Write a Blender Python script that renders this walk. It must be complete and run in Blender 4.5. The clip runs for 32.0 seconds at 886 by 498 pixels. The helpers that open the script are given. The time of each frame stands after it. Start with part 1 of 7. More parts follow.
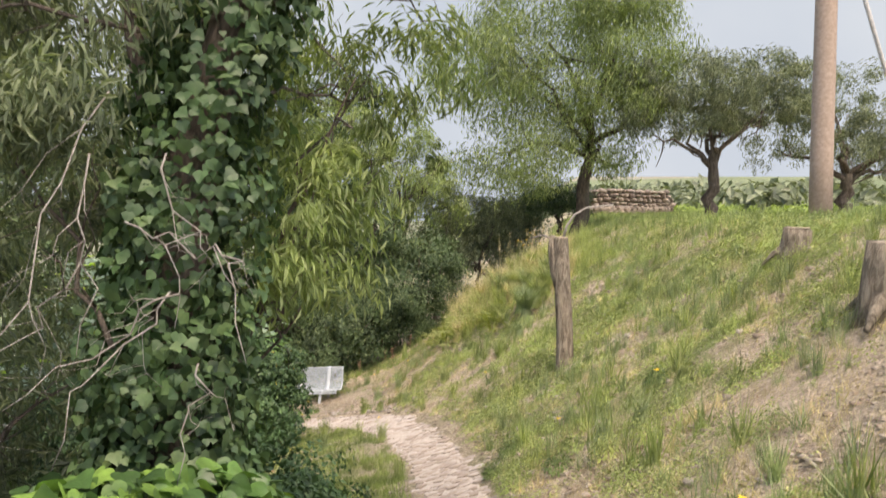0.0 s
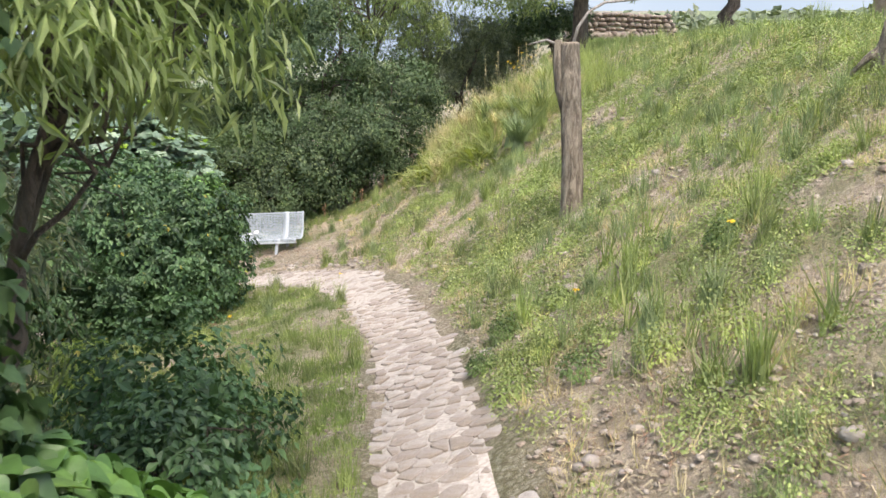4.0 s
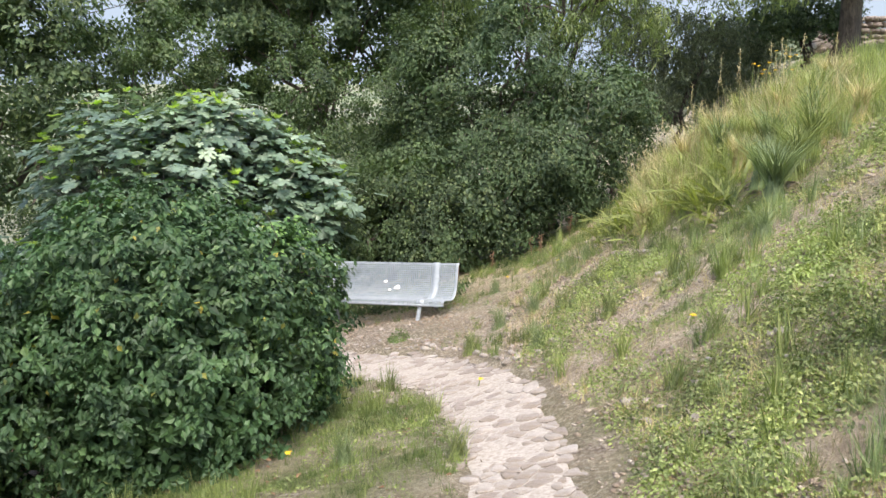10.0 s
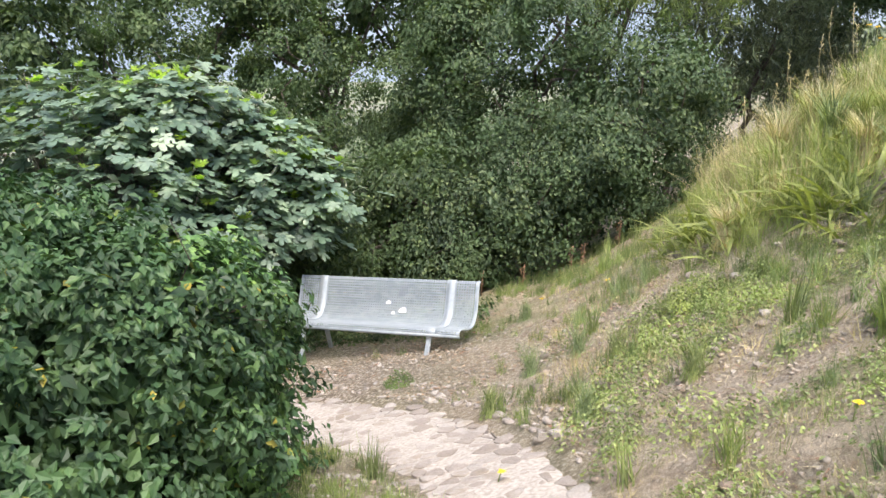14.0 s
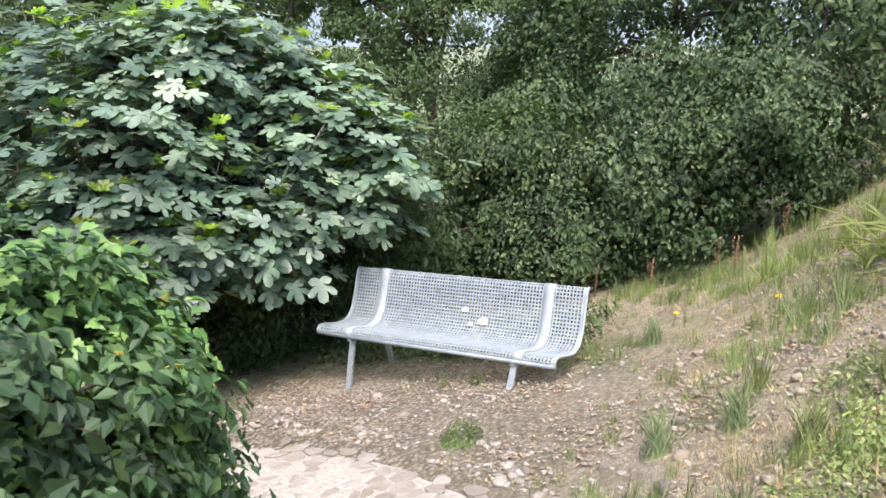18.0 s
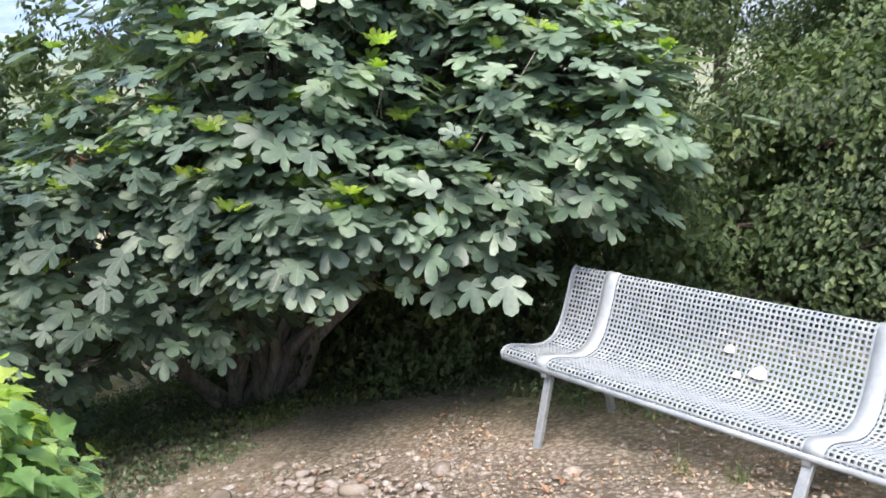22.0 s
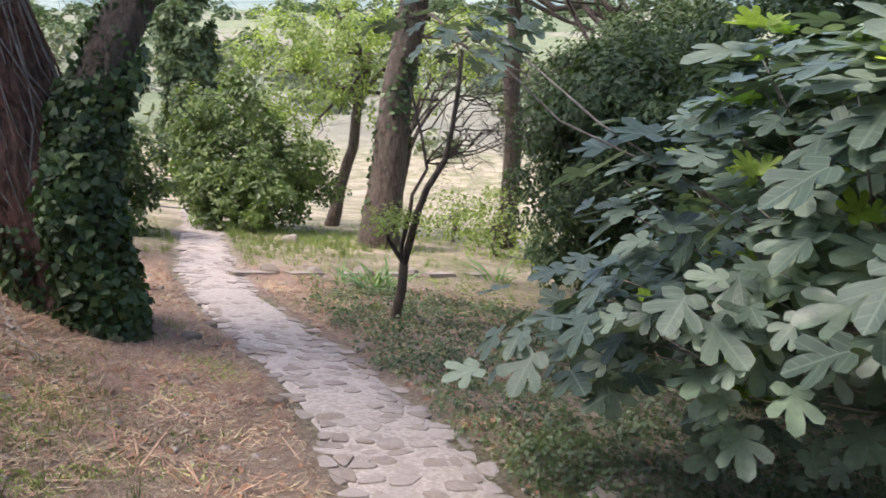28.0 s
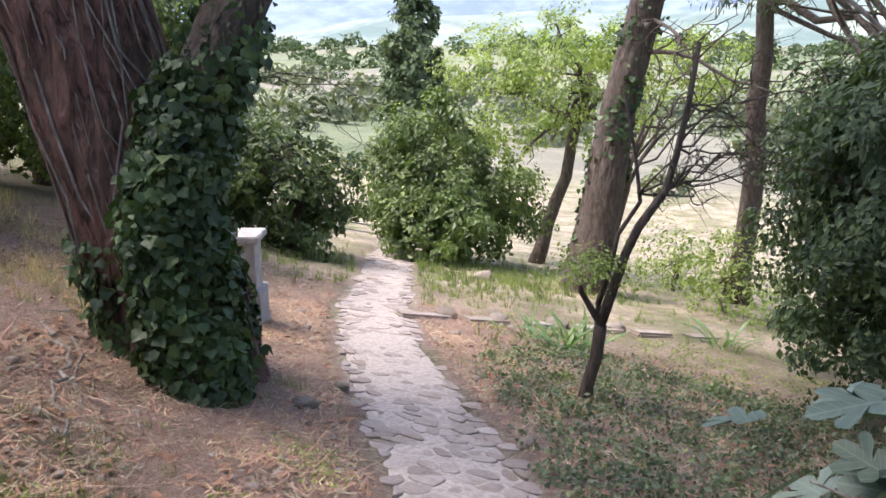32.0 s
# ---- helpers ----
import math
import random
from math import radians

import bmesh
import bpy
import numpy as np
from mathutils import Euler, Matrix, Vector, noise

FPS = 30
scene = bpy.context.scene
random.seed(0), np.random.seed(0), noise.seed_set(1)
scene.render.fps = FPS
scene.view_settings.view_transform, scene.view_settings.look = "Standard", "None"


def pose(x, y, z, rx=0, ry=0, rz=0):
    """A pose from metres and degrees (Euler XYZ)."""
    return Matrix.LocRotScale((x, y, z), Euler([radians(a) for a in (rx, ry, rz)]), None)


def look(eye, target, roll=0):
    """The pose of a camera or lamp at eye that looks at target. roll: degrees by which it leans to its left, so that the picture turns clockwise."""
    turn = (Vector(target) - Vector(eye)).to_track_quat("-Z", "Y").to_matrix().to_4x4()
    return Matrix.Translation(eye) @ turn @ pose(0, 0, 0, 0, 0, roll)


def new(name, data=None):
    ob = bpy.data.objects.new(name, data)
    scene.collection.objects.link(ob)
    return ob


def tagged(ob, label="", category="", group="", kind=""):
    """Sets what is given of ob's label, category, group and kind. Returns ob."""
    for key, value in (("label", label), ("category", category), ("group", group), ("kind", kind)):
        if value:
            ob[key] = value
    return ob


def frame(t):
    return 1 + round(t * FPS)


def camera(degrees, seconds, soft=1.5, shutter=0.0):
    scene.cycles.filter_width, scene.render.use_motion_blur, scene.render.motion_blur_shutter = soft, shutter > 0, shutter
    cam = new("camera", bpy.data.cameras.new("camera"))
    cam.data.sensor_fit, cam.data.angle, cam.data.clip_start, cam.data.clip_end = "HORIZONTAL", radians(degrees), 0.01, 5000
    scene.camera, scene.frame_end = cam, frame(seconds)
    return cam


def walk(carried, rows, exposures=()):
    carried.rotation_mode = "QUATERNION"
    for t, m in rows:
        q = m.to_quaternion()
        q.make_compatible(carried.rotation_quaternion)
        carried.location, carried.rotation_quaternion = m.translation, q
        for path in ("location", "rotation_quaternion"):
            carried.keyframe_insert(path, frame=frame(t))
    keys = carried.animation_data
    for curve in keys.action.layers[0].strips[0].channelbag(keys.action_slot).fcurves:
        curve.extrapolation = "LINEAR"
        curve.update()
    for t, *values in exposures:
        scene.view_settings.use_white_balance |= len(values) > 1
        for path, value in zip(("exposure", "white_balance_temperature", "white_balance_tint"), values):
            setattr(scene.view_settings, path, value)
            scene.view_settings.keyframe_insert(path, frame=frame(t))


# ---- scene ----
LENS = 53.8
cam = camera(LENS, 32.0, soft=1.5, shutter=0.3)
# seconds, x, y, z, tilt, lean, turn
PATH = [
    (0.0, 0.157, -3.450, 3.655, 87.46, -0.23, 4.37),
    (0.5, 0.113, -3.198, 3.593, 83.36, -0.27, 5.68),
    (1.0, 0.086, -2.952, 3.544, 81.49, -0.25, 7.11),
    (1.5, 0.048, -2.701, 3.505, 80.16, 0.02, 6.36),
    (2.0, 0.055, -2.406, 3.457, 78.55, -0.15, 4.96),
    (2.5, 0.030, -2.137, 3.410, 77.92, -0.21, 5.17),
    (3.0, 0.023, -1.842, 3.374, 77.97, -0.01, 3.92),
    (3.5, 0.044, -1.502, 3.328, 77.16, -0.17, 3.16),
    (5.5, 0.153, -0.033, 3.243, 77.01, 0.23, 3.20),
    (6.0, 0.180, 0.292, 3.221, 76.97, 0.08, 1.27),
    (6.5, 0.144, 0.615, 3.188, 77.24, -0.18, 3.43),
    (7.0, 0.096, 0.931, 3.168, 77.63, 0.09, 5.03),
    (7.5, 0.080, 1.237, 3.134, 77.55, -0.02, 8.46),
    (8.0, 0.077, 1.499, 3.104, 77.63, 0.44, 11.07),
    (8.5, 0.033, 1.772, 3.081, 77.80, 0.05, 12.68),
    (9.0, -0.008, 2.056, 3.037, 78.22, 0.04, 17.74),
    (9.5, -0.064, 2.318, 3.023, 78.65, 0.42, 17.50),
    (10.0, -0.125, 2.601, 2.992, 78.62, 0.01, 16.78),
    (10.5, -0.180, 2.883, 2.934, 78.12, 0.11, 17.82),
    (11.0, -0.242, 3.148, 2.890, 77.83, 0.32, 16.75),
    (11.5, -0.294, 3.420, 2.853, 77.63, -0.04, 17.13),
    (12.0, -0.346, 3.691, 2.821, 77.57, 0.11, 17.97),
    (12.5, -0.396, 3.970, 2.772, 77.74, -0.02, 17.53),
    (13.0, -0.439, 4.237, 2.735, 77.98, -0.31, 19.04),
    (13.5, -0.532, 4.496, 2.714, 78.64, -0.05, 18.95),
    (15.5, -0.828, 5.487, 2.688, 75.78, -0.47, 21.43),
    (16.0, -0.911, 5.762, 2.631, 74.53, -0.35, 23.88),
    (16.5, -0.977, 6.052, 2.581, 74.41, -0.04, 24.21),
    (17.0, -1.024, 6.344, 2.511, 75.15, -0.35, 26.27),
    (17.5, -1.082, 6.644, 2.468, 76.03, 0.04, 28.48),
    (18.0, -1.150, 6.936, 2.425, 76.27, 0.27, 27.39),
    (18.5, -1.236, 7.208, 2.383, 76.41, -0.16, 29.27),
    (19.0, -1.348, 7.441, 2.319, 76.96, 0.28, 31.08),
    (19.5, -1.445, 7.659, 2.259, 76.86, 0.48, 30.25),
    (20.0, -1.549, 7.922, 2.190, 76.19, 0.17, 31.38),
    (20.5, -1.687, 8.192, 2.106, 76.49, 0.10, 34.55),
    (21.0, -1.792, 8.446, 2.080, 76.70, 0.21, 38.02),
    (21.5, -1.880, 8.683, 2.016, 77.06, 0.25, 43.43),
    (22.0, -2.027, 8.933, 1.881, 75.96, 0.34, 46.34),
    (22.5, -2.144, 9.157, 1.779, 72.77, 0.20, 50.35),
    (23.0, -2.282, 9.378, 1.673, 72.54, -0.11, 61.29),
    (23.5, -2.428, 9.602, 1.607, 72.93, -0.32, 71.20),
    (24.0, -2.589, 9.808, 1.559, 72.63, 0.00, 77.97),
    (24.5, -2.760, 9.983, 1.523, 72.27, -0.24, 86.46),
    (25.0, -2.940, 10.134, 1.477, 73.63, -0.24, 89.35),
    (25.5, -3.120, 10.245, 1.483, 74.02, -0.40, 95.75),
    (26.0, -3.298, 10.302, 1.464, 73.11, -0.64, 102.13),
    (26.5, -3.482, 10.289, 1.432, 71.44, -0.60, 104.52),
    (28.5, -4.292, 10.466, 1.258, 72.95, 0.08, 120.00),
    (29.0, -4.473, 10.425, 1.236, 71.83, -0.01, 125.38),
    (29.5, -4.648, 10.336, 1.235, 72.70, -0.15, 128.29),
    (30.0, -4.870, 10.264, 1.231, 74.41, 0.37, 129.94),
    (30.5, -5.068, 10.182, 1.173, 73.69, 0.12, 129.71),
    (31.0, -5.213, 10.029, 1.064, 73.55, 0.16, 129.92),
    (31.5, -5.393, 9.906, 0.984, 74.62, 0.09, 129.67),
    (32.0, -5.592, 9.797, 0.921, 75.32, 0.21, 129.45),
]
EXPOSURES = [(0.0, 1.3, 7900, 16), (3.0, 1.42, 7000, 12), (6.0, 1.5, 6950, 14), (9.0, 1.4, 6850, 12), (14.0, 1.5, 6800, 12), (18.0, 1.6, 6600, 13), (21.0, 1.6, 6650, 13), (24.0, 1.6, 6800, 18), (26.0, 1.35, 6850, 16), (29.0, 1.64, 6750, 22), (32.0, 1.74, 6700, 22)]
walk(cam, [(r[0], pose(*r[1:])) for r in PATH], EXPOSURES)

# ---- world and sun ----
SUN_UP, SUN_TURN = 64.0, 150.0
world = bpy.data.worlds.new("sky")
scene.world = world
world.use_nodes = True
wn = world.node_tree
sky = wn.nodes.new("ShaderNodeTexSky")
sky.sky_type = "NISHITA"
sky.sun_disc = False
sky.sun_elevation, sky.sun_rotation = radians(SUN_UP), radians(SUN_TURN)
sky.air_density, sky.dust_density, sky.ozone_density = 0.8, 1.7, 0.7
wn.links.new(sky.outputs[0], wn.nodes["Background"].inputs[0])
wn.nodes["Background"].inputs[1].default_value = 0.15
lamp = bpy.data.lights.new("sun", "SUN")
lamp.energy, lamp.angle, lamp.color = 1.9, radians(34), (1.0, 0.95, 0.88)
sun = new("sun", lamp)
sun.matrix_world = look((math.sin(radians(SUN_TURN)) * 40, math.cos(radians(SUN_TURN)) * 40, 40 * math.tan(radians(SUN_UP))), (0, 0, 0))

# ---- materials ----
def material(name, rough=0.8, metal=0.0):
    m = bpy.data.materials.new(name)
    m.use_nodes = True
    n = m.node_tree
    b = n.nodes["Principled BSDF"]
    b.inputs["Roughness"].default_value, b.inputs["Metallic"].default_value = rough, metal
    return m, n, b


def node(n, kind, **values):
    made = n.nodes.new(kind)
    for key, value in values.items():
        made.inputs[key.replace("_", " ")].default_value = value
    return made


def coords(n, scale=(1, 1, 1)):
    tc = n.nodes.new("ShaderNodeTexCoord")
    mp = n.nodes.new("ShaderNodeMapping")
    mp.inputs["Scale"].default_value = scale
    n.links.new(tc.outputs["Object"], mp.inputs["Vector"])
    return mp.outputs[0]


def ramp(n, fac, *stops):
    r = n.nodes.new("ShaderNodeValToRGB")
    e = r.color_ramp.elements
    while len(e) < len(stops):
        e.new(0.5)
    for el, (p, c) in zip(e, stops):
        el.position, el.color = p, (*c, 1) if len(c) == 3 else c
    n.links.new(fac, r.inputs[0])
    return r.outputs[0]


def grey(n, fac, a, b):
    return ramp(n, fac, (a, (0, 0, 0)), (b, (1, 1, 1)))


def blend(n, fac, a, b, mode="MIX"):
    x = n.nodes.new("ShaderNodeMix")
    x.data_type, x.blend_type = "RGBA", mode
    for sock, v in ((x.inputs[0], fac), (x.inputs[6], a), (x.inputs[7], b)):
        if isinstance(v, (int, float)):
            sock.default_value = v
        elif isinstance(v, tuple):
            sock.default_value = (*v, 1)
        else:
            n.links.new(v, sock)
    return x.outputs[2]


def noise_out(n, vec, scale, detail=6, rough=0.6, distort=0.0):
    t = node(n, "ShaderNodeTexNoise", Scale=scale, Detail=detail, Roughness=rough, Distortion=distort)
    if vec:
        n.links.new(vec, t.inputs["Vector"])
    return t.outputs[0]


def bump(n, b, height_sock, strength, distance):
    k = node(n, "ShaderNodeBump", Strength=strength, Distance=distance)
    n.links.new(height_sock, k.inputs["Height"])
    n.links.new(k.outputs[0], b.inputs["Normal"])


def leaf_mat(name, dark, mid, light, rough=0.45, through_light=0.3, odd=None, veins=0.0):
    """Leaves: each island its own tone, mottled, a little light coming through."""
    m, n, b = material(name, rough)
    geo = n.nodes.new("ShaderNodeNewGeometry")
    stops = [(0.0, dark), (0.55, mid), (0.93, light)]
    if odd:
        stops += [(0.994, light), (0.997, odd)]
    col = ramp(n, geo.outputs["Random Per Island"], *stops)
    v = coords(n)
    mott = noise_out(n, v, 35, 3)
    big = noise_out(n, v, 1.1, 2)
    col = blend(n, grey(n, big, 0.35, 0.7), col, tuple(min(1, c * 1.3) for c in mid))
    col = blend(n, 1.0, col, ramp(n, noise_out(n, v, 3.1, 3), (0.36, (0.66, 0.68, 0.7)), (0.64, (1.34, 1.32, 1.2))), "MULTIPLY")
    col = blend(n, 0.3, col, blend(n, 1.0, col, ramp(n, mott, (0.3, (0.5, 0.5, 0.5)), (0.7, (1.5, 1.5, 1.4))), "MULTIPLY"))
    if veins:
        info = n.nodes.new("ShaderNodeObjectInfo")
        own = ramp(n, info.outputs["Random"], *stops)
        col = blend(n, 0.3, own, blend(n, 1.0, own, ramp(n, noise_out(n, v, 4, 5), (0.3, (0.5, 0.5, 0.5)), (0.7, (1.5, 1.5, 1.4))), "MULTIPLY"))
        sep = n.nodes.new("ShaderNodeSeparateXYZ")
        n.links.new(v, sep.inputs[0])
        side, slant, fine = (n.nodes.new("ShaderNodeMath") for _ in range(3))
        side.operation, slant.operation, fine.operation = "ABSOLUTE", "MULTIPLY_ADD", "PINGPONG"
        n.links.new(sep.outputs[0], side.inputs[0])
        n.links.new(side.outputs[0], slant.inputs[0])
        slant.inputs[1].default_value = -0.8
        n.links.new(sep.outputs[1], slant.inputs[2])
        n.links.new(slant.outputs[0], fine.inputs[0])
        fine.inputs[1].default_value = 0.09
        rib = ramp(n, side.outputs[0], (0.008, (1, 1, 1)), (0.03, (0, 0, 0)))
        ribs = ramp(n, fine.outputs[0], (0.0, (0.7, 0.7, 0.7)), (0.022, (0, 0, 0)))
        net = blend(n, 1.0, rib, ribs, "LIGHTEN")
        k = blend(n, 1.0, net, (veins, veins, veins), "MULTIPLY")
        col = blend(n, k, col, tuple(min(0.8, c * 1.6 + 0.08) for c in light))
    n.links.new(col, b.inputs["Base Color"])
    bump(n, b, mott, 0.25, 0.01)
    tr = n.nodes.new("ShaderNodeBsdfTranslucent")
    n.links.new(blend(n, 1.0, col, (1.5, 1.6, 0.7), "MULTIPLY"), tr.inputs[0])
    mx = n.nodes.new("ShaderNodeMixShader")
    mx.inputs[0].default_value = through_light
    n.links.new(b.outputs[0], mx.inputs[1])
    n.links.new(tr.outputs[0], mx.inputs[2])
    n.links.new(mx.outputs[0], n.nodes["Material Output"].inputs[0])
    return m


def bark_mat(name, a, b_, scale=9, deep=0.03):
    m, n, b = material(name, 0.9)
    v = coords(n, (1, 1, 0.22))
    ridges = noise_out(n, v, scale * 3, 8, 0.7, 0.6)
    broad = noise_out(n, coords(n), 2.2, 4)
    col = ramp(n, ridges, (0.40, a), (0.62, b_))
    col = blend(n, grey(n, broad, 0.45, 0.75), col, blend(n, 0.6, col, (0.16, 0.15, 0.11)))
    n.links.new(col, b.inputs["Base Color"])
    bump(n, b, ridges, 1.0, deep * 1.6)
    return m


def stone_mat(name, a, b_, c, scale=7):
    m, n, b = material(name, 0.88)
    v = coords(n)
    info = n.nodes.new("ShaderNodeObjectInfo")
    geo = n.nodes.new("ShaderNodeNewGeometry")
    add = n.nodes.new("ShaderNodeMath")
    add.operation = "ADD"
    n.links.new(info.outputs["Random"], add.inputs[0])
    n.links.new(geo.outputs["Random Per Island"], add.inputs[1])
    fr = n.nodes.new("ShaderNodeMath")
    fr.operation = "FRACT"
    n.links.new(add.outputs[0], fr.inputs[0])
    tone = ramp(n, fr.outputs[0], (0.0, a), (0.5, b_), (0.95, c))
    fine = noise_out(n, v, scale * 6, 8, 0.7)
    broad = noise_out(n, v, scale, 4)
    col = blend(n, grey(n, fine, 0.35, 0.75), blend(n, 1.0, tone, (0.72, 0.7, 0.68), "MULTIPLY"), tone)
    col = blend(n, grey(n, broad, 0.5, 0.68), col, blend(n, 0.6, col, (0.30, 0.24, 0.17)))
    col = blend(n, grey(n, noise_out(n, v, 150, 4, 0.8), 0.55, 0.7), col, blend(n, 0.45, col, (0.14, 0.12, 0.1)))
    n.links.new(col, b.inputs["Base Color"])
    bump(n, b, fine, 0.8, 0.02)
    return m


def plain_mat(name, a, b_, rough=0.6, scale=30, metal=0.0, strength=0.2):
    m, n, b = material(name, rough, metal)
    f = noise_out(n, coords(n), scale, 5)
    n.links.new(ramp(n, f, (0.35, a), (0.68, b_)), b.inputs["Base Color"])
    bump(n, b, f, strength, 0.004)
    return m


def ground_mat():
    m, n, b = material("earth", 0.95)
    v = coords(n)
    att = n.nodes.new("ShaderNodeVertexColor")
    att.layer_name = "zone"
    sep = n.nodes.new("ShaderNodeSeparateColor")
    n.links.new(att.outputs[0], sep.inputs[0])
    broad = noise_out(n, v, 0.9, 6, 0.65)
    mid = noise_out(n, v, 5, 7, 0.7)
    fine = noise_out(n, v, 60, 6, 0.75)
    soil = ramp(n, mid, (0.3, (0.31, 0.24, 0.18)), (0.5, (0.49, 0.405, 0.32)), (0.72, (0.64, 0.56, 0.465)))
    straw = ramp(n, fine, (0.3, (0.35, 0.285, 0.18)), (0.7, (0.60, 0.525, 0.37)))
    moss = ramp(n, fine, (0.3, (0.085, 0.11, 0.035)), (0.7, (0.21, 0.24, 0.09)))
    cover = blend(n, grey(n, broad, 0.38, 0.56), straw, moss)
    col = blend(n, sep.outputs[2], soil, cover)
    # pebbles
    vo = node(n, "ShaderNodeTexVoronoi", Scale=34.0, Randomness=1.0)
    n.links.new(v, vo.inputs["Vector"])
    peb = blend(n, 0.5, ramp(n, vo.outputs["Color"], (0.1, (0.34, 0.285, 0.235)), (0.6, (0.53, 0.47, 0.41)), (0.95, (0.70, 0.655, 0.6))), ramp(n, mid, (0.35, (0.36, 0.295, 0.24)), (0.7, (0.53, 0.465, 0.39))))
    pebf = blend(n, grey(n, vo.outputs["Distance"], 0.35, 0.6), peb, (0.20, 0.155, 0.12))
    stony = n.nodes.new("ShaderNodeMath")
    stony.operation = "MAXIMUM"
    n.links.new(sep.outputs[0], stony.inputs[0])
    n.links.new(grey(n, noise_out(n, v, 3.1, 5, 0.7), 0.47, 0.72), stony.inputs[1])
    col = blend(n, stony.outputs[0], col, pebf)
    # fallen needles
    nv = noise_out(n, coords(n, (1, 1, 1)), 45, 8, 0.8, 2.5)
    need = ramp(n, nv, (0.36, (0.13, 0.085, 0.065)), (0.5, (0.34, 0.235, 0.185)), (0.66, (0.62, 0.5, 0.42)))
    col = blend(n, sep.outputs[1], col, need)
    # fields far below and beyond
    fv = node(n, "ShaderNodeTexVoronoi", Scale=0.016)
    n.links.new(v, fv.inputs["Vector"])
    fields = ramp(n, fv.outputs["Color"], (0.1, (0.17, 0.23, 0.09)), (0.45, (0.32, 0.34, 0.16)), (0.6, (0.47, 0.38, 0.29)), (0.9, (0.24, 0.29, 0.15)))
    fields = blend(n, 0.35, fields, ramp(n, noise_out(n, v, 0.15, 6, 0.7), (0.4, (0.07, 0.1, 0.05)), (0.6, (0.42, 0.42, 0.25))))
    # dimmed, with the blue haze of distance put into the colour
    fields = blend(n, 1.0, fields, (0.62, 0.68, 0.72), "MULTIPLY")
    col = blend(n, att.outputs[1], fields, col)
    speck = noise_out(n, v, 210, 4, 0.8)
    grit = noise_out(n, v, 24, 8, 0.8)
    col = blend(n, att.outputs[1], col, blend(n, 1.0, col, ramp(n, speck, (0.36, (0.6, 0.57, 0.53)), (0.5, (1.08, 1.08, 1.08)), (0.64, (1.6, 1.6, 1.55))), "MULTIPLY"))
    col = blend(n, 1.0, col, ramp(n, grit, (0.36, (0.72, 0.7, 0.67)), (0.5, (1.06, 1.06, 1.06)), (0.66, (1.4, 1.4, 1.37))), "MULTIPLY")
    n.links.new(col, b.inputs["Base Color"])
    hs = n.nodes.new("ShaderNodeMath")
    hs.operation = "ADD"
    n.links.new(fine, hs.inputs[0])
    n.links.new(mid, hs.inputs[1])
    bump(n, b, hs.outputs[0], 1.0, 0.05)
    return m


EARTH = ground_mat()
MORTAR = plain_mat("mortar", (0.33, 0.29, 0.25), (0.53, 0.485, 0.435), 0.95, 38, 0, 0.8)
COBBLE = stone_mat("cobble", (0.375, 0.325, 0.285), (0.48, 0.43, 0.388), (0.58, 0.535, 0.492))
ROCK = stone_mat("rock", (0.30, 0.26, 0.21), (0.42, 0.37, 0.31), (0.56, 0.51, 0.45), 5)
WALLSTONE = stone_mat("wall_stone", (0.16, 0.12, 0.10), (0.26, 0.21, 0.17), (0.40, 0.34, 0.28), 5)
GRASS = leaf_mat("grass", (0.08, 0.115, 0.042), (0.205, 0.255, 0.10), (0.43, 0.44, 0.23), 0.6, 0.3)
LAWN = leaf_mat("short_grass", (0.06, 0.1, 0.032), (0.165, 0.225, 0.08), (0.36, 0.385, 0.18), 0.6, 0.3)
STRAW = leaf_mat("dry_grass", (0.30, 0.24, 0.13), (0.48, 0.41, 0.25), (0.64, 0.57, 0.39), 0.7, 0.25)
WEED = leaf_mat("weed", (0.08, 0.115, 0.042), (0.22, 0.275, 0.11), (0.43, 0.47, 0.22), 0.55, 0.3)
IRIS = leaf_mat("iris_leaf", (0.13, 0.18, 0.07), (0.24, 0.28, 0.09), (0.42, 0.42, 0.15), 0.5, 0.3)
FIG = leaf_mat("fig_leaf", (0.06, 0.105, 0.075), (0.155, 0.225, 0.175), (0.34, 0.42, 0.33), 0.38, 0.2)
BUSH = leaf_mat("bush_leaf", (0.026, 0.06, 0.027), (0.05, 0.105, 0.043), (0.105, 0.18, 0.066), 0.55, 0.18, (0.5, 0.38, 0.05))
IVY = leaf_mat("ivy_leaf", (0.03, 0.066, 0.022), (0.066, 0.14, 0.038), (0.17, 0.29, 0.066), 0.42, 0.2)
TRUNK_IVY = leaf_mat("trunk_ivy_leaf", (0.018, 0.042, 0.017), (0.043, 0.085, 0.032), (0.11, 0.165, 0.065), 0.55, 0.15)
HEDGE = leaf_mat("hedge_leaf", (0.03, 0.055, 0.028), (0.066, 0.108, 0.046), (0.15, 0.195, 0.08), 0.6, 0.3)
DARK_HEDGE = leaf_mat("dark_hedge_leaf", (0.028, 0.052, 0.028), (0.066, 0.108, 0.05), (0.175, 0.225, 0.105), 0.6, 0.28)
WILLOW = leaf_mat("lance_leaf", (0.085, 0.115, 0.05), (0.17, 0.22, 0.092), (0.33, 0.38, 0.185), 0.5, 0.38)
OLIVE = leaf_mat("olive_leaf", (0.075, 0.095, 0.06), (0.13, 0.155, 0.095), (0.22, 0.25, 0.16), 0.5, 0.2)
ROBINIA = leaf_mat("light_leaf", (0.12, 0.17, 0.055), (0.20, 0.27, 0.085), (0.33, 0.40, 0.16), 0.5, 0.4)
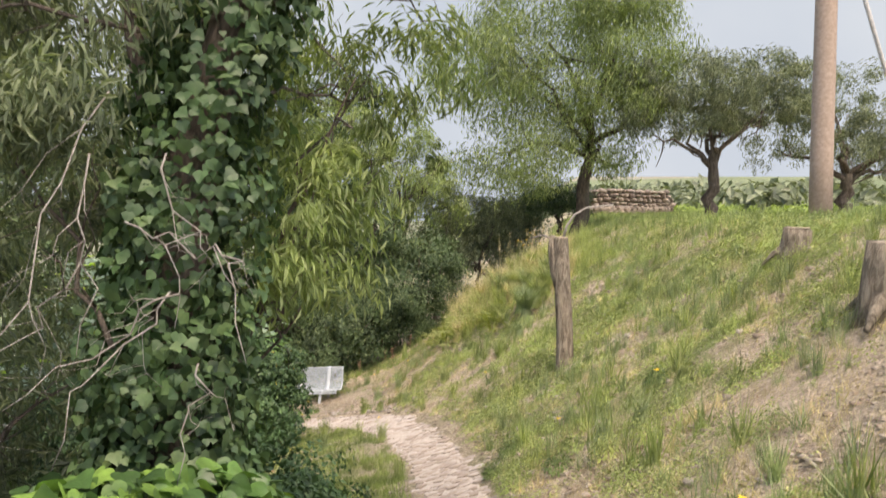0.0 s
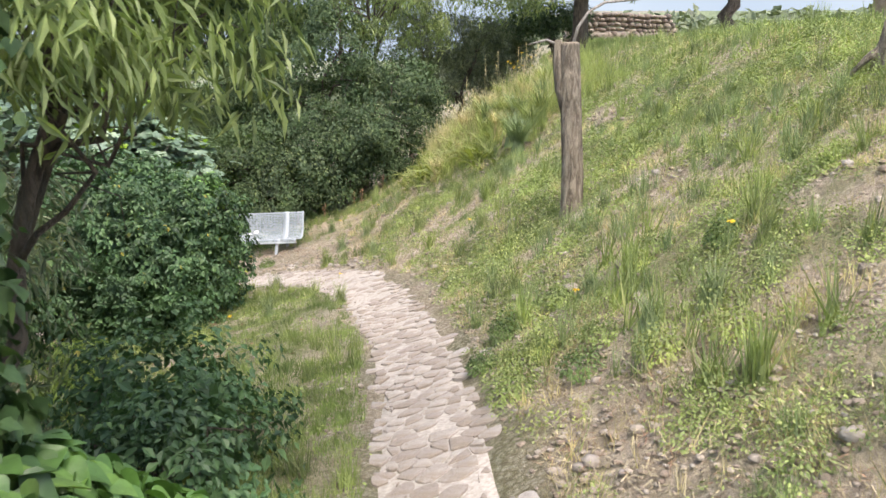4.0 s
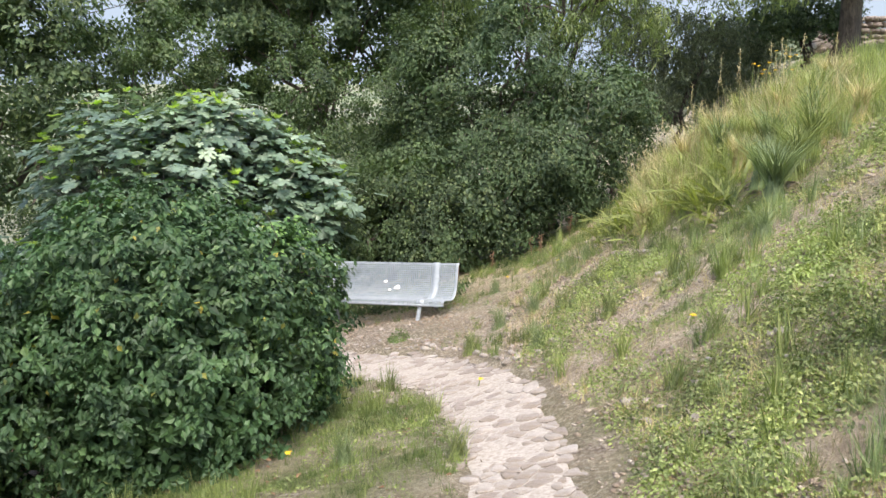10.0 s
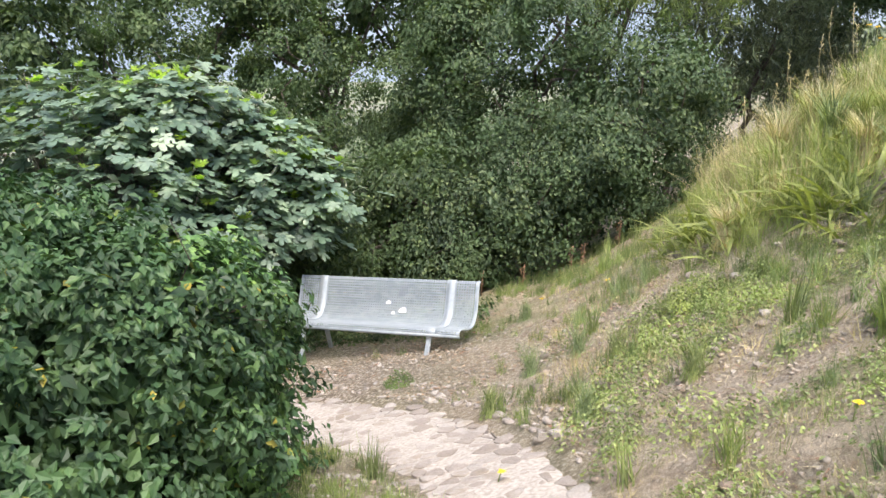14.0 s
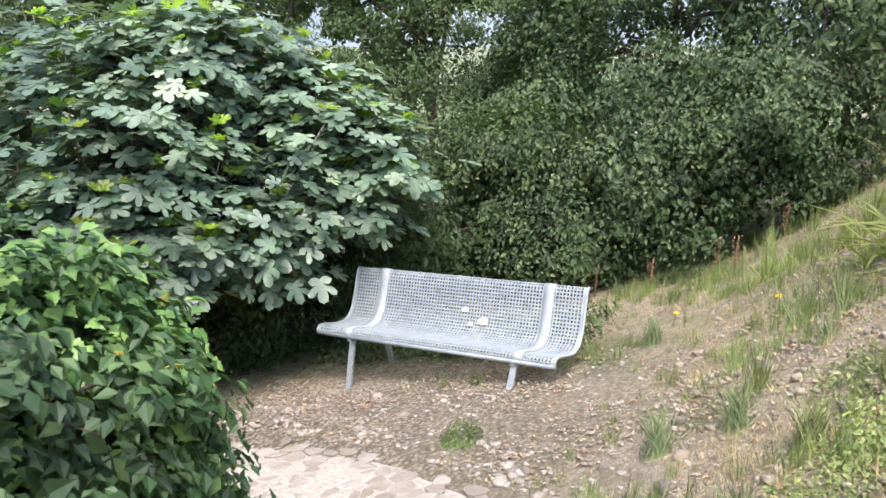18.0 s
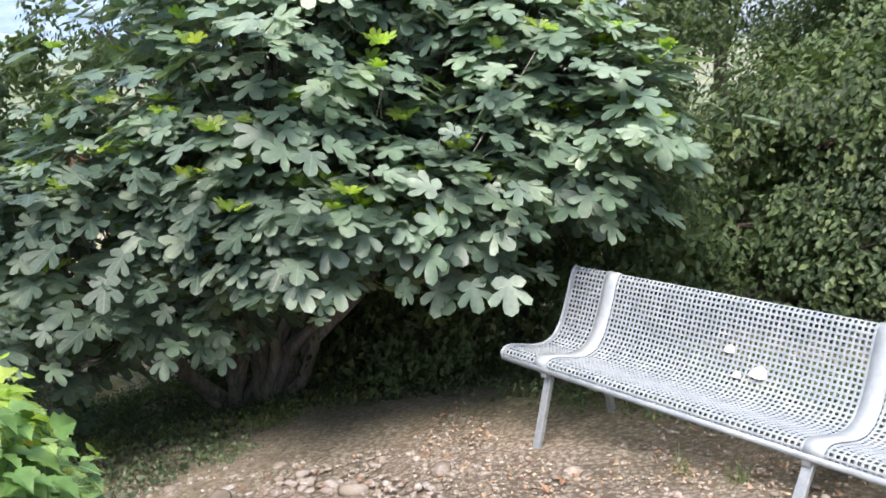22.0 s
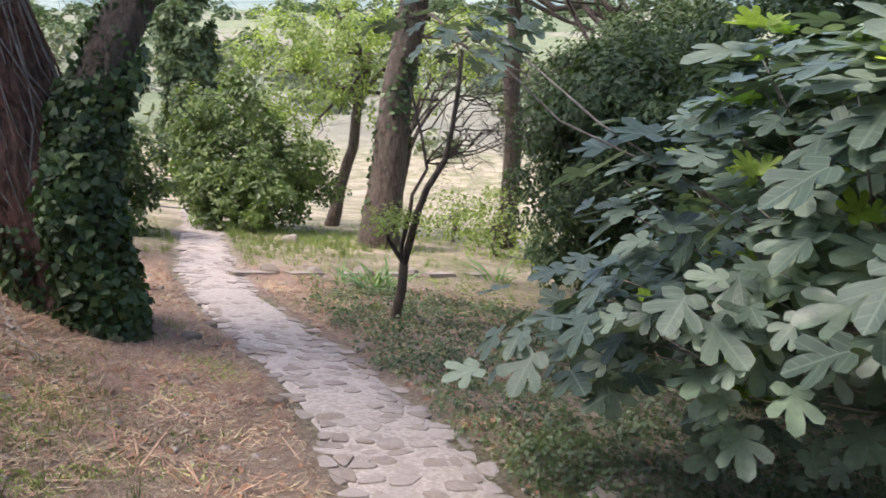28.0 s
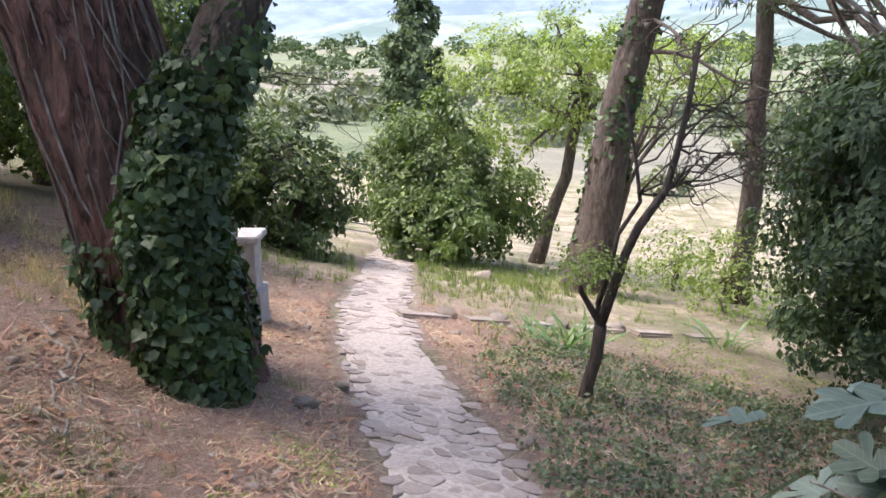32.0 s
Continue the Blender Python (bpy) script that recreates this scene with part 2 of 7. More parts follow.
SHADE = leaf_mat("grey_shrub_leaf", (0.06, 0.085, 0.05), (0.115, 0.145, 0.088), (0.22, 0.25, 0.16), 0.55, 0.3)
SHADE_SHRUB = leaf_mat("shade_shrub_leaf", (0.022, 0.045, 0.02), (0.055, 0.095, 0.04), (0.14, 0.19, 0.075), 0.6, 0.2)
CONIFER = leaf_mat("conifer_leaf", (0.036, 0.066, 0.03), (0.072, 0.114, 0.048), (0.132, 0.18, 0.084), 0.6, 0.15)
SHRUB = leaf_mat("shrub_leaf", (0.05, 0.085, 0.03), (0.105, 0.16, 0.055), (0.22, 0.285, 0.105), 0.5, 0.3)
NEEDLE = leaf_mat("fallen_needle", (0.11, 0.055, 0.04), (0.31, 0.185, 0.14), (0.58, 0.44, 0.35), 0.9, 0.05)
CLOD = stone_mat("clod", (0.30, 0.235, 0.18), (0.43, 0.355, 0.285), (0.58, 0.51, 0.43), 9)
STRAWP = leaf_mat("dry_stalk", (0.22, 0.175, 0.11), (0.42, 0.36, 0.25), (0.63, 0.56, 0.43), 0.9, 0.1)
GROUND_IVY = leaf_mat("ground_ivy_leaf", (0.05, 0.075, 0.04), (0.10, 0.145, 0.08), (0.22, 0.28, 0.16), 0.45, 0.25)
LITTER = plain_mat("pale_leaf_litter", (0.27, 0.17, 0.10), (0.48, 0.36, 0.25), 0.9)
LIME = leaf_mat("yellow_green_weed", (0.15, 0.18, 0.06), (0.27, 0.32, 0.115), (0.43, 0.46, 0.2), 0.55, 0.3)
# veined fig leaves for the path side, shade put into a darker colour
FIG_NEAR_SHADED = leaf_mat("fig_leaf_veined_shaded", (0.045, 0.08, 0.056), (0.10, 0.152, 0.118), (0.21, 0.275, 0.21), 0.42, 0.2, None, 0.2)
IVY_NEAR = leaf_mat("ivy_leaf_veined", (0.025, 0.06, 0.02), (0.055, 0.12, 0.035), (0.15, 0.26, 0.06), 0.42, 0.2, None, 0.6)
FRESH_NEAR = leaf_mat("fresh_leaf_veined", (0.07, 0.145, 0.05), (0.15, 0.265, 0.085), (0.30, 0.43, 0.145), 0.4, 0.3, None, 0.5)
# young yellow-green leaves, brightened in colour for sun coming through them
YOUNG_LIT = leaf_mat("young_leaf_veined_lit", (0.2, 0.31, 0.07), (0.33, 0.45, 0.11), (0.54, 0.6, 0.2), 0.4, 0.6, (0.65, 0.5, 0.08), 0.5)
YOUNG_FAR = leaf_mat("young_leaf", (0.16, 0.26, 0.06), (0.28, 0.4, 0.1), (0.46, 0.54, 0.17), 0.4, 0.55, (0.65, 0.5, 0.08))
FRESH = leaf_mat("fresh_bush_leaf", (0.055, 0.12, 0.042), (0.125, 0.235, 0.075), (0.26, 0.40, 0.135), 0.4, 0.25, (0.6, 0.42, 0.05))
SAGE = leaf_mat("blue_green_grass", (0.1, 0.145, 0.07), (0.19, 0.25, 0.125), (0.33, 0.38, 0.22), 0.6, 0.25)
BARK = bark_mat("bark", (0.06, 0.045, 0.035), (0.17, 0.13, 0.10))
RED_BARK = bark_mat("red_bark", (0.075, 0.033, 0.026), (0.40, 0.21, 0.165), 5.0, 0.05)
POST_WOOD = bark_mat("weathered_bark", (0.12, 0.095, 0.07), (0.37, 0.315, 0.24), 8)
CUT_WOOD = plain_mat("cut_wood", (0.30, 0.24, 0.17), (0.45, 0.38, 0.29), 0.85, 40)
DEAD = bark_mat("dead_branch", (0.20, 0.175, 0.15), (0.42, 0.39, 0.35), 12, 0.01)
PAINT = plain_mat("pale_painted_metal", (0.27, 0.315, 0.345), (0.38, 0.42, 0.45), 0.45, 14, 0.0, 0.1)
PALE = plain_mat("pale_strip", (0.34, 0.385, 0.42), (0.44, 0.48, 0.51), 0.45, 18, 0.0, 0.1)
LEG = plain_mat("galvanised_steel", (0.34, 0.38, 0.40), (0.5, 0.53, 0.55), 0.45, 40, 0.5, 0.2)
DUNG = plain_mat("white_spatter", (0.75, 0.75, 0.74), (0.85, 0.85, 0.83), 0.8)
CONCRETE = plain_mat("concrete", (0.36, 0.355, 0.34), (0.52, 0.51, 0.49), 0.9, 16, 0, 0.4)
POLE = plain_mat("pole_wood", (0.30, 0.225, 0.175), (0.42, 0.325, 0.26), 0.85, 22, 0, 0.4)
YELLOW = plain_mat("yellow_petal", (0.75, 0.5, 0.02), (0.85, 0.62, 0.04), 0.6)
RUST = plain_mat("dry_brown_leaf", (0.20, 0.10, 0.06), (0.36, 0.22, 0.13), 0.8)
WIRE = plain_mat("wire", (0.12, 0.12, 0.12), (0.25, 0.25, 0.24), 0.6, 40, 0.6)

# ---- mesh helpers ----


def mesh_of(name, verts, tris, mat, smooth=True):
    me = bpy.data.meshes.new(name)
    verts, tris = np.asarray(verts, np.float32), np.asarray(tris, np.int32)
    me.vertices.add(len(verts))
    me.vertices.foreach_set("co", verts.ravel())
    me.loops.add(tris.size)
    me.loops.foreach_set("vertex_index", tris.ravel())
    me.polygons.add(len(tris))
    me.polygons.foreach_set("loop_start", np.arange(0, tris.size, tris.shape[1], dtype=np.int32))
    me.polygons.foreach_set("use_smooth", np.full(len(tris), smooth))
    me.update(calc_edges=True)
    if mat:
        me.materials.append(mat)
    return me


def part(name, bm, mat, parent, label=""):
    """One mesh object under a thing; bm: a bmesh or a ready mesh."""
    if isinstance(bm, bmesh.types.BMesh):
        me = bpy.data.meshes.new(name)
        bm.to_mesh(me)
        bm.free()
        me.materials.append(mat)
        for p in me.polygons:
            p.use_smooth = name not in ("shaft", "cap", "footing", "front_leg", "rear_leg", "under_rail")
    else:
        me = bm
    ob = new(name, me)
    ob.parent = parent
    if label:
        tagged(ob, label)
    return ob


def thing(name, place, label, category, group="", kind=""):
    ob = new(name)
    ob.location = place
    return tagged(ob, label, category, group, kind)


def tube(points, radii, sides=8, wob=0.0, seed=0):
    """A tapering, slightly uneven limb along points, with closed ends."""
    r = np.random.default_rng(seed)
    pts = [Vector(p) for p in points]
    verts, faces = [], []
    side = Vector((1, 0.01, 0))
    for i, p in enumerate(pts):
        d = (pts[min(i + 1, len(pts) - 1)] - pts[max(i - 1, 0)]).normalized()
        a = (side - d * side.dot(d))
        a = a.normalized() if a.length > 1e-3 else d.orthogonal().normalized()
        side = a
        b = d.cross(a)
        for k in range(sides):
            w = radii[i] * (1 + wob * r.uniform(-1, 1))
            t = 2 * math.pi * k / sides
            verts.append(p + a * math.cos(t) * w + b * math.sin(t) * w)
    for i in range(len(pts) - 1):
        for k in range(sides):
            a, b = i * sides + k, i * sides + (k + 1) % sides
            faces += [(a, b, b + sides), (a, b + sides, a + sides)]
    verts += [pts[0], pts[-1]]
    n = len(verts)
    for k in range(sides):
        faces.append((n - 2, (k + 1) % sides, k))
        e = (len(pts) - 1) * sides
        faces.append((n - 1, e + k, e + (k + 1) % sides))
    return np.array([tuple(v) for v in verts]), np.array(faces)


def bark_tube(points, radii, sides=44, rings=90, depth=0.05, seed=1, furrows=11):
    """A stout trunk whose bark runs in long uneven ridges."""
    p, r = np.array(points, float), np.array(radii, float)
    k = np.linspace(0, len(p) - 1, rings)
    c = np.stack([np.interp(k, np.arange(len(p)), p[:, j]) for j in range(3)], 1)
    for _ in range(3):
        c[1:-1] = (c[:-2] + 2 * c[1:-1] + c[2:]) / 4
    rad = np.interp(k, np.arange(len(p)), r)
    a = np.linspace(0, 2 * np.pi, sides, endpoint=False)
    g = np.random.default_rng(seed)
    A, Z = np.meshgrid(a, c[:, 2])
    drift = 0.35 * np.sin(1.7 * Z + seed) + 0.2 * np.sin(4.3 * Z + 2 * np.sin(A))
    ridge = np.abs(np.sin(furrows / 2 * (A + drift))) + 0.5 * np.abs(np.sin(furrows * 0.9 * (A - 0.7 * drift) + 3 * np.sin(2.2 * Z)))
    plates = 0.35 * np.sin(16 * Z + 3 * np.sin(furrows * A)) + 0.3 * g.normal(0, 1, A.shape)
    R = rad[:, None] * (1 + depth * (ridge - 0.75) + depth * 0.35 * plates + 0.05 * np.sin(2 * A + Z))
    v = np.stack([c[:, None, 0] + R * np.cos(A), c[:, None, 1] + R * np.sin(A), np.broadcast_to(c[:, None, 2], A.shape)], 2).reshape(-1, 3)
    i = (np.arange(rings - 1)[:, None] * sides + np.arange(sides)).ravel()
    j = (np.arange(rings - 1)[:, None] * sides + (np.arange(sides) + 1) % sides).ravel()
    f = np.concatenate([np.stack([i, j, j + sides], 1), np.stack([i, j + sides, i + sides], 1)])
    n = len(v)
    e = (rings - 1) * sides + np.arange(sides)
    f = np.concatenate([f, np.stack([e, np.roll(e, -1), np.full(sides, n)], 1)])
    return np.concatenate([v, c[-1:]]), f


def join(pieces):
    vs, fs, at = [], [], 0
    for v, f in pieces:
        vs.append(v)
        fs.append(f + at)
        at += len(v)
    return np.concatenate(vs), np.concatenate(fs)


def bend(a, b, n=6, sag=0.0, wander=0.0, seed=0):
    """Points from a to b, wandering and sagging."""
    r = np.random.default_rng(seed)
    a, b = np.array(a, float), np.array(b, float)
    t = np.linspace(0, 1, n)[:, None]
    p = a + (b - a) * t
    p += r.normal(0, wander, p.shape) * np.sin(np.pi * t)
    p[:, 2] -= sag * np.sin(np.pi * t[:, 0])
    return p


def fan(outline, fold=0.25, cup=0.0):
    """A leaf from its half outline (x to the side, y along): folded along the midrib."""
    o = np.array(outline, float)
    n = len(o)
    mid = np.stack([np.zeros(n), o[:, 1], np.zeros(n)], 1)
    rgt = np.stack([o[:, 0], o[:, 1], fold * o[:, 0]], 1)
    lft = rgt * (-1, 1, 1)
    v = np.concatenate([mid, rgt, lft])
    v[:, 2] -= cup * v[:, 1] ** 2
    f = []
    for i in range(n - 1):
        f += [(i, n + i, n + i + 1), (i, n + i + 1, i + 1), (i, 2 * n + i + 1, 2 * n + i), (i, i + 1, 2 * n + i + 1)]
    f = [t for t in f if len({tuple(np.round(v[k], 5)) for k in t}) == 3]
    return v, np.array(f)


def lobed(outline, droop=0.25, fold=0.2):
    """A lobed leaf as a fan round the stalk's end, from its right half outline."""
    o = np.array(outline, float)
    ring = np.concatenate([o, (o * (-1, 1))[::-1][1:]])
    v = np.concatenate([[[0, 0.18, 0]], np.c_[ring, np.zeros(len(ring))]])
    v[:, 2] = fold * np.abs(v[:, 0]) - droop * (v[:, 1] - 0.18) ** 2 - 0.12 * v[:, 0] ** 2
    n = len(ring)
    f = np.array([(0, 1 + i, 1 + (i + 1) % n) for i in range(n - 1)])[:, ::-1]
    return v, f


def diamond(wide, fold, cup):
    """A leaf of two faces, folded along the midrib."""
    return np.array([(0, 0, 0), (wide, 0.45, fold * wide - 0.2 * cup), (0, 1, -cup), (-wide, 0.45, fold * wide - 0.2 * cup)]), np.array([(0, 1, 2), (0, 2, 3)])


OVATE = diamond(0.31, 0.3, 0.15)
LANCE = diamond(0.1, 0.4, 0.25)
SPECK = (np.array([(0, 0, 0), (0.3, 0.5, 0.09), (0, 1, -0.05), (-0.3, 0.5, 0.09)]), np.array([(0, 1, 2), (0, 2, 3)]))
TINY = diamond(0.28, 0.3, 0.0)
CHAFF = (np.array([(-0.02, 0, 0), (0.02, 0, 0), (0.0, 1, 0)]), np.array([(0, 1, 2)]))
BLADE = (np.array([(-0.018, 0, 0), (0.018, 0, 0), (-0.014, 0.55, 0), (0.014, 0.55, 0), (0, 1, 0)]), np.array([(0, 1, 3), (0, 3, 2), (2, 3, 4)]))
SWORD = fan([(0.045, 0), (0.065, 0.25), (0.07, 0.5), (0.055, 0.75), (0.0, 1)], 0.3, 0.35)
GROUNDLEAF = lobed([(0, 0.0), (0.5, 0.15), (0.35, 0.6), (0, 1.0)], 0.3, 0.18)
IVYLEAF = lobed([(0, 0.05), (0.22, -0.06), (0.45, 0.12), (0.6, 0.38), (0.42, 0.5), (0.36, 0.62), (0.16, 0.82), (0, 1.0)], 0.3, 0.18)
BROADLEAF = lobed([(0, 0.06), (0.2, -0.07), (0.42, 0.02), (0.56, 0.22), (0.55, 0.42), (0.42, 0.6), (0.27, 0.76), (0.12, 0.93), (0, 1.02)], 0.3, 0.18)
POINTLEAF = lobed([(0, 0.04), (0.13, -0.08), (0.3, -0.02), (0.46, 0.06), (0.56, 0.2), (0.42, 0.3), (0.36, 0.4), (0.44, 0.56), (0.3, 0.62), (0.2, 0.78), (0.09, 0.93), (0, 1.08)], 0.35, 0.3)
FIGLEAF = lobed([(0, 0.06), (0.14, -0.04), (0.3, -0.02), (0.44, 0.14), (0.34, 0.28), (0.22, 0.34), (0.4, 0.42), (0.56, 0.62), (0.5, 0.76), (0.34, 0.74),
                 (0.16, 0.52), (0.2, 0.74), (0.17, 0.93), (0, 1.02)], 0.12, 0.16)


def frames_from(normal, heading):
    """Rotation matrices whose z is the normal and whose y lies nearest to heading."""
    z = normal / np.linalg.norm(normal, axis=1, keepdims=True)
    y = heading - z * (heading * z).sum(1, keepdims=True)
    y /= np.linalg.norm(y, axis=1, keepdims=True) + 1e-9
    return np.stack([np.cross(y, z), y, z], 2)


def strew(template, place, normal, heading, size):
    """Many copies of a leaf, joined."""
    v, f = template
    rot = frames_from(normal, heading)
    out = np.einsum("nij,vj->nvi", rot, v) * np.asarray(size)[:, None, None] + place[:, None]
    faces = f[None] + (np.arange(len(place)) * len(v))[:, None, None]
    return out.reshape(-1, 3), faces.reshape(-1, 3)


def ball(r, n):
    d = r.normal(0, 1, (n, 3))
    return d / np.linalg.norm(d, axis=1, keepdims=True)


def foliage(blobs, leaves, template, size, seed, clump=0.28, clumps=60, inner=0.55, droop=0.0, flat=0.5, low=-0.5):
    """Leaf places over uneven blobs (centre, radii): clumps on the shells, leaves round the clumps."""
    r = np.random.default_rng(seed)
    pos, nor = [], []
    vol = np.array([b[1][0] * b[1][1] + b[1][0] * b[1][2] + b[1][1] * b[1][2] for b in blobs])
    share = vol / vol.sum()
    for (c, rad), s in zip(blobs, share):
        k, m = max(6, int(clumps * s)), max(20, int(leaves * s))
        d = ball(r, k * 2)
        d = d[d[:, 2] > low][:k]
        k = len(d)
        depth = np.where(r.random(k) < 0.75, r.uniform(0.82, 1.08, k), r.uniform(inner, 0.85, k))
        cc = np.array(c) + d * np.array(rad) * depth[:, None]
        pick = r.integers(0, k, m)
        size_c = r.uniform(0.6, 1.4, k) * clump
        off = ball(r, m) * (r.random(m) ** 0.45)[:, None] * size_c[pick][:, None] * np.array([1, 1, 0.8])
        pos.append(cc[pick] + off)
        nor.append(d[pick] * 0.7 + off / clump * 0.6)
    pos, nor = np.concatenate(pos), np.concatenate(nor)
    m = len(pos)
    nor = nor + r.normal(0, 0.45, (m, 3)) + np.array([0, 0, flat])
    head = nor * np.array([1, 1, 0]) + r.normal(0, 0.6, (m, 3)) + np.array([0, 0, -droop - 0.2])
    return strew(template, pos, nor, head, size * r.uniform(0.6, 1.25, m))


def limbs(base, top, radius, tips, seed, sides=9, wander=0.06):
    """A trunk from base to top with boughs to the tips and twigs from those."""
    r = np.random.default_rng(seed)
    trunk = bend(base, top, 9, 0, wander, seed)
    pieces = [tube(trunk, radius * np.array([1.35, 1.08, 1.0, 0.95, 0.9, 0.84, 0.78, 0.72, 0.62]), sides, 0.06, seed)]
    for i, tip in enumerate(tips):
        s = trunk[min(8, 6 + int(r.integers(0, 3)))]
        bough = []
        b = bend(s, tip, 7, -0.08 * np.linalg.norm(np.array(tip) - s), wander * 1.6, seed + i + 1)
        q = radius * r.uniform(0.3, 0.5)
        bough.append(tube(b, np.linspace(q, q * 0.25, 7), 6, 0.08, i))
        for j in range(3):
            e = b[3 + j] + ball(r, 1)[0] * np.linalg.norm(np.array(tip) - s) * 0.4
            bough.append(tube(bend(b[3 + j], e, 4, 0, wander, i * 7 + j), np.linspace(q * 0.35, q * 0.1, 4), 5, 0.0, j))
        pieces.append(join(bough))
    return pieces


def local(vf, at):
    return vf[0] - np.array(at), vf[1]


def stand(name, at, trunk, crown, bark, leaf, label, category, group="", extra=()):
    """A tree or shrub: an empty at its foot over its trunk and crown."""
    t = thing(name, at, label, category, group)
    if trunk is not None:
        trunk = trunk if isinstance(trunk, list) else [trunk]
        part("trunk", mesh_of("trunk", *local(trunk[0], at), bark), None, t)
        for b in trunk[1:]:
            part("bough", mesh_of("bough", *local(b, at), bark), None, t)
    if crown is not None:
        tagged(part("crown", mesh_of("crown", *local(crown, at), leaf, False), None, t), kind="stuff")
    for nm, vf, mat, lab in extra:
        part(nm, mesh_of(nm, *local(vf, at), mat), None, t, lab)
    return t

# ---- the lie of the land ----
TOE_Y = [-40, -8, -3.5, 0, 2.75, 5, 7, 9.2, 11, 14, 20, 40]
TOE_X = [1.2, 0.8, 0.7, 0.5, 0.15, -0.2, -0.5, -1.5, -2.15, -2.6, -2.6, -2.0]
WAY = [(0.6, -14), (0.4, -8), (0.25, -3.5), (0.1, -1), (-0.05, 1.5), (-0.3, 3.6), (-0.58, 5.2), (-1.0, 6.9), (-1.4, 8.1), (-1.85, 9.0), (-2.6, 9.85), (-3.7, 10.38),
       (-4.8, 10.58), (-5.65, 10.18), (-6.4, 9.48), (-7.0, 8.97), (-7.75, 8.3), (-8.7, 7.15), (-9.65, 5.95), (-10.9, 4.6), (-12.2, 3.5), (-14.0, 1.9), (-16.0, 0.2), (-19.0, -2.5)]


def soft_max(a, k):
    return k * np.logaddexp(0, a / k)


def soft_min(a, b, k):
    return -k * np.logaddexp(-a / k, -b / k)


def low_ground(x, y):
    mound = 0.35 * soft_max((x + 8.4) * 0.72 - (y - 7.4) * 0.70 - 1.1, 0.25)
    return 0.93 + 0.231 * x + np.maximum(soft_min(mound, 0.077 * soft_max(10 - y, 0.4), 0.08), 0)


def height(x, y):
    """The ground's height: a falling hillside, a bank along the path's east side and a level field above it."""
    x, y = np.asarray(x, float), np.asarray(y, float)
    low = low_ground(x, y)
    low = np.where(low < -7, -7 + (low + 7) * 0.35, low)
    low = np.maximum(low, -24 + 0.002 * (low + 24))
    toe = np.interp(y, TOE_Y, TOE_X)
    d = x - toe
    rad = np.hypot(x, y)
    top = 3.62 - 0.02 * np.clip(y - 4, 0, 12) + 0.01 * np.clip(y - 16, 0, 15) + 0.055 * np.clip(rad - 70, 0, 180)
    bank = soft_min(low_ground(toe, y) + 0.62 * soft_max(d, 0.12), top, 0.12)
    h = np.where(d < -0.6, low, np.where(d > 0, bank, low + (bank - low) * np.clip((d + 0.6) / 0.6, 0, 1) ** 2))
    h = h + 0.42 * np.exp(-(((x - 0.15) / 0.85) ** 2 + ((y - 12.9) / 1.4) ** 2))
    return h + 0.03 * np.sin(1.7 * x + 0.6 * y) * np.sin(1.3 * y - 0.4 * x) * np.clip(d, 0, 1)


def drift(x, y, size, seed):
    """Uneven patches, 0 to 1, about as wide as size."""
    table = np.random.default_rng(seed).random((64, 64))
    out, total = 0.0, 0.0
    for k, w in ((1.0, 1.0), (2.1, 0.5), (4.3, 0.28)):
        u, v = np.asarray(x) * k / size, np.asarray(y) * k / size
        i, j = np.floor(u).astype(int), np.floor(v).astype(int)
        f, g = u - i, v - j
        f, g = f * f * (3 - 2 * f), g * g * (3 - 2 * g)
        a, b = table[i % 64, j % 64], table[(i + 1) % 64, j % 64]
        c, d = table[i % 64, (j + 1) % 64], table[(i + 1) % 64, (j + 1) % 64]
        out, total = out + w * ((a * (1 - f) + b * f) * (1 - g) + (c * (1 - f) + d * f) * g), total + w
    return out / total


def lush(x, y):
    """Where the bank is green: patches, fewer on the crumbling stretch beside the walk's start and by the bench."""
    q = drift(x, y, 0.5, 61) + 0.35 * (drift(x, y, 2.0, 62) - 0.5) + 0.11 * np.clip((y - 3.6) / 1.5, -1.5, 0.5)
    q = q - 0.22 * np.clip(1.5 - np.hypot((x + 1.0) / 1.4, (y - 10.2) / 2.0), 0, 1) + 0.16 * np.clip(1.4 - np.hypot((x - 0.35) / 0.75, (y - 7.2) / 1.5), 0, 1)
    q = q - 0.1 * np.clip((x - np.interp(y, TOE_Y, TOE_X) - 1.2) / 1.0, 0, 1) * (y < 3.5)
    return np.clip((q - 0.42) / 0.15, 0, 1)


def way_distance(x, y):
    """Distance to the path's middle line, and how far along it."""
    w = np.array(WAY, float)
    best, along, run = np.full(np.shape(x), 1e9), np.zeros(np.shape(x)), 0.0
    for a, b in zip(w[:-1], w[1:]):
        l = np.hypot(*(b - a))
        t = np.clip(((x - a[0]) * (b[0] - a[0]) + (y - a[1]) * (b[1] - a[1])) / l**2, 0, 1)
        q = np.hypot(x - a[0] - t * (b[0] - a[0]), y - a[1] - t * (b[1] - a[1]))
        along = np.where(q < best, run + t * l, along)
        best = np.minimum(q, best)
        run += l
    return best, along


def half_width(s):
    return np.interp(s, [0, 21, 24.5, 26.7, 28, 29.2, 60], [0.29, 0.3, 0.42, 0.55, 0.55, 0.36, 0.33])


def step_axis(lo, hi, fine_lo, fine_hi, fine):
    mid = np.arange(fine_lo, fine_hi, fine)
    out, s, v = [], fine, fine_hi
    while v < hi:
        out.append(v)
        s *= 1.22
        v += s
    back, s, v = [], fine, fine_lo
    while v > lo:
        s *= 1.22
        v -= s
        back.append(v)
    return np.concatenate([np.array(back[::-1]), mid, np.array(out)])


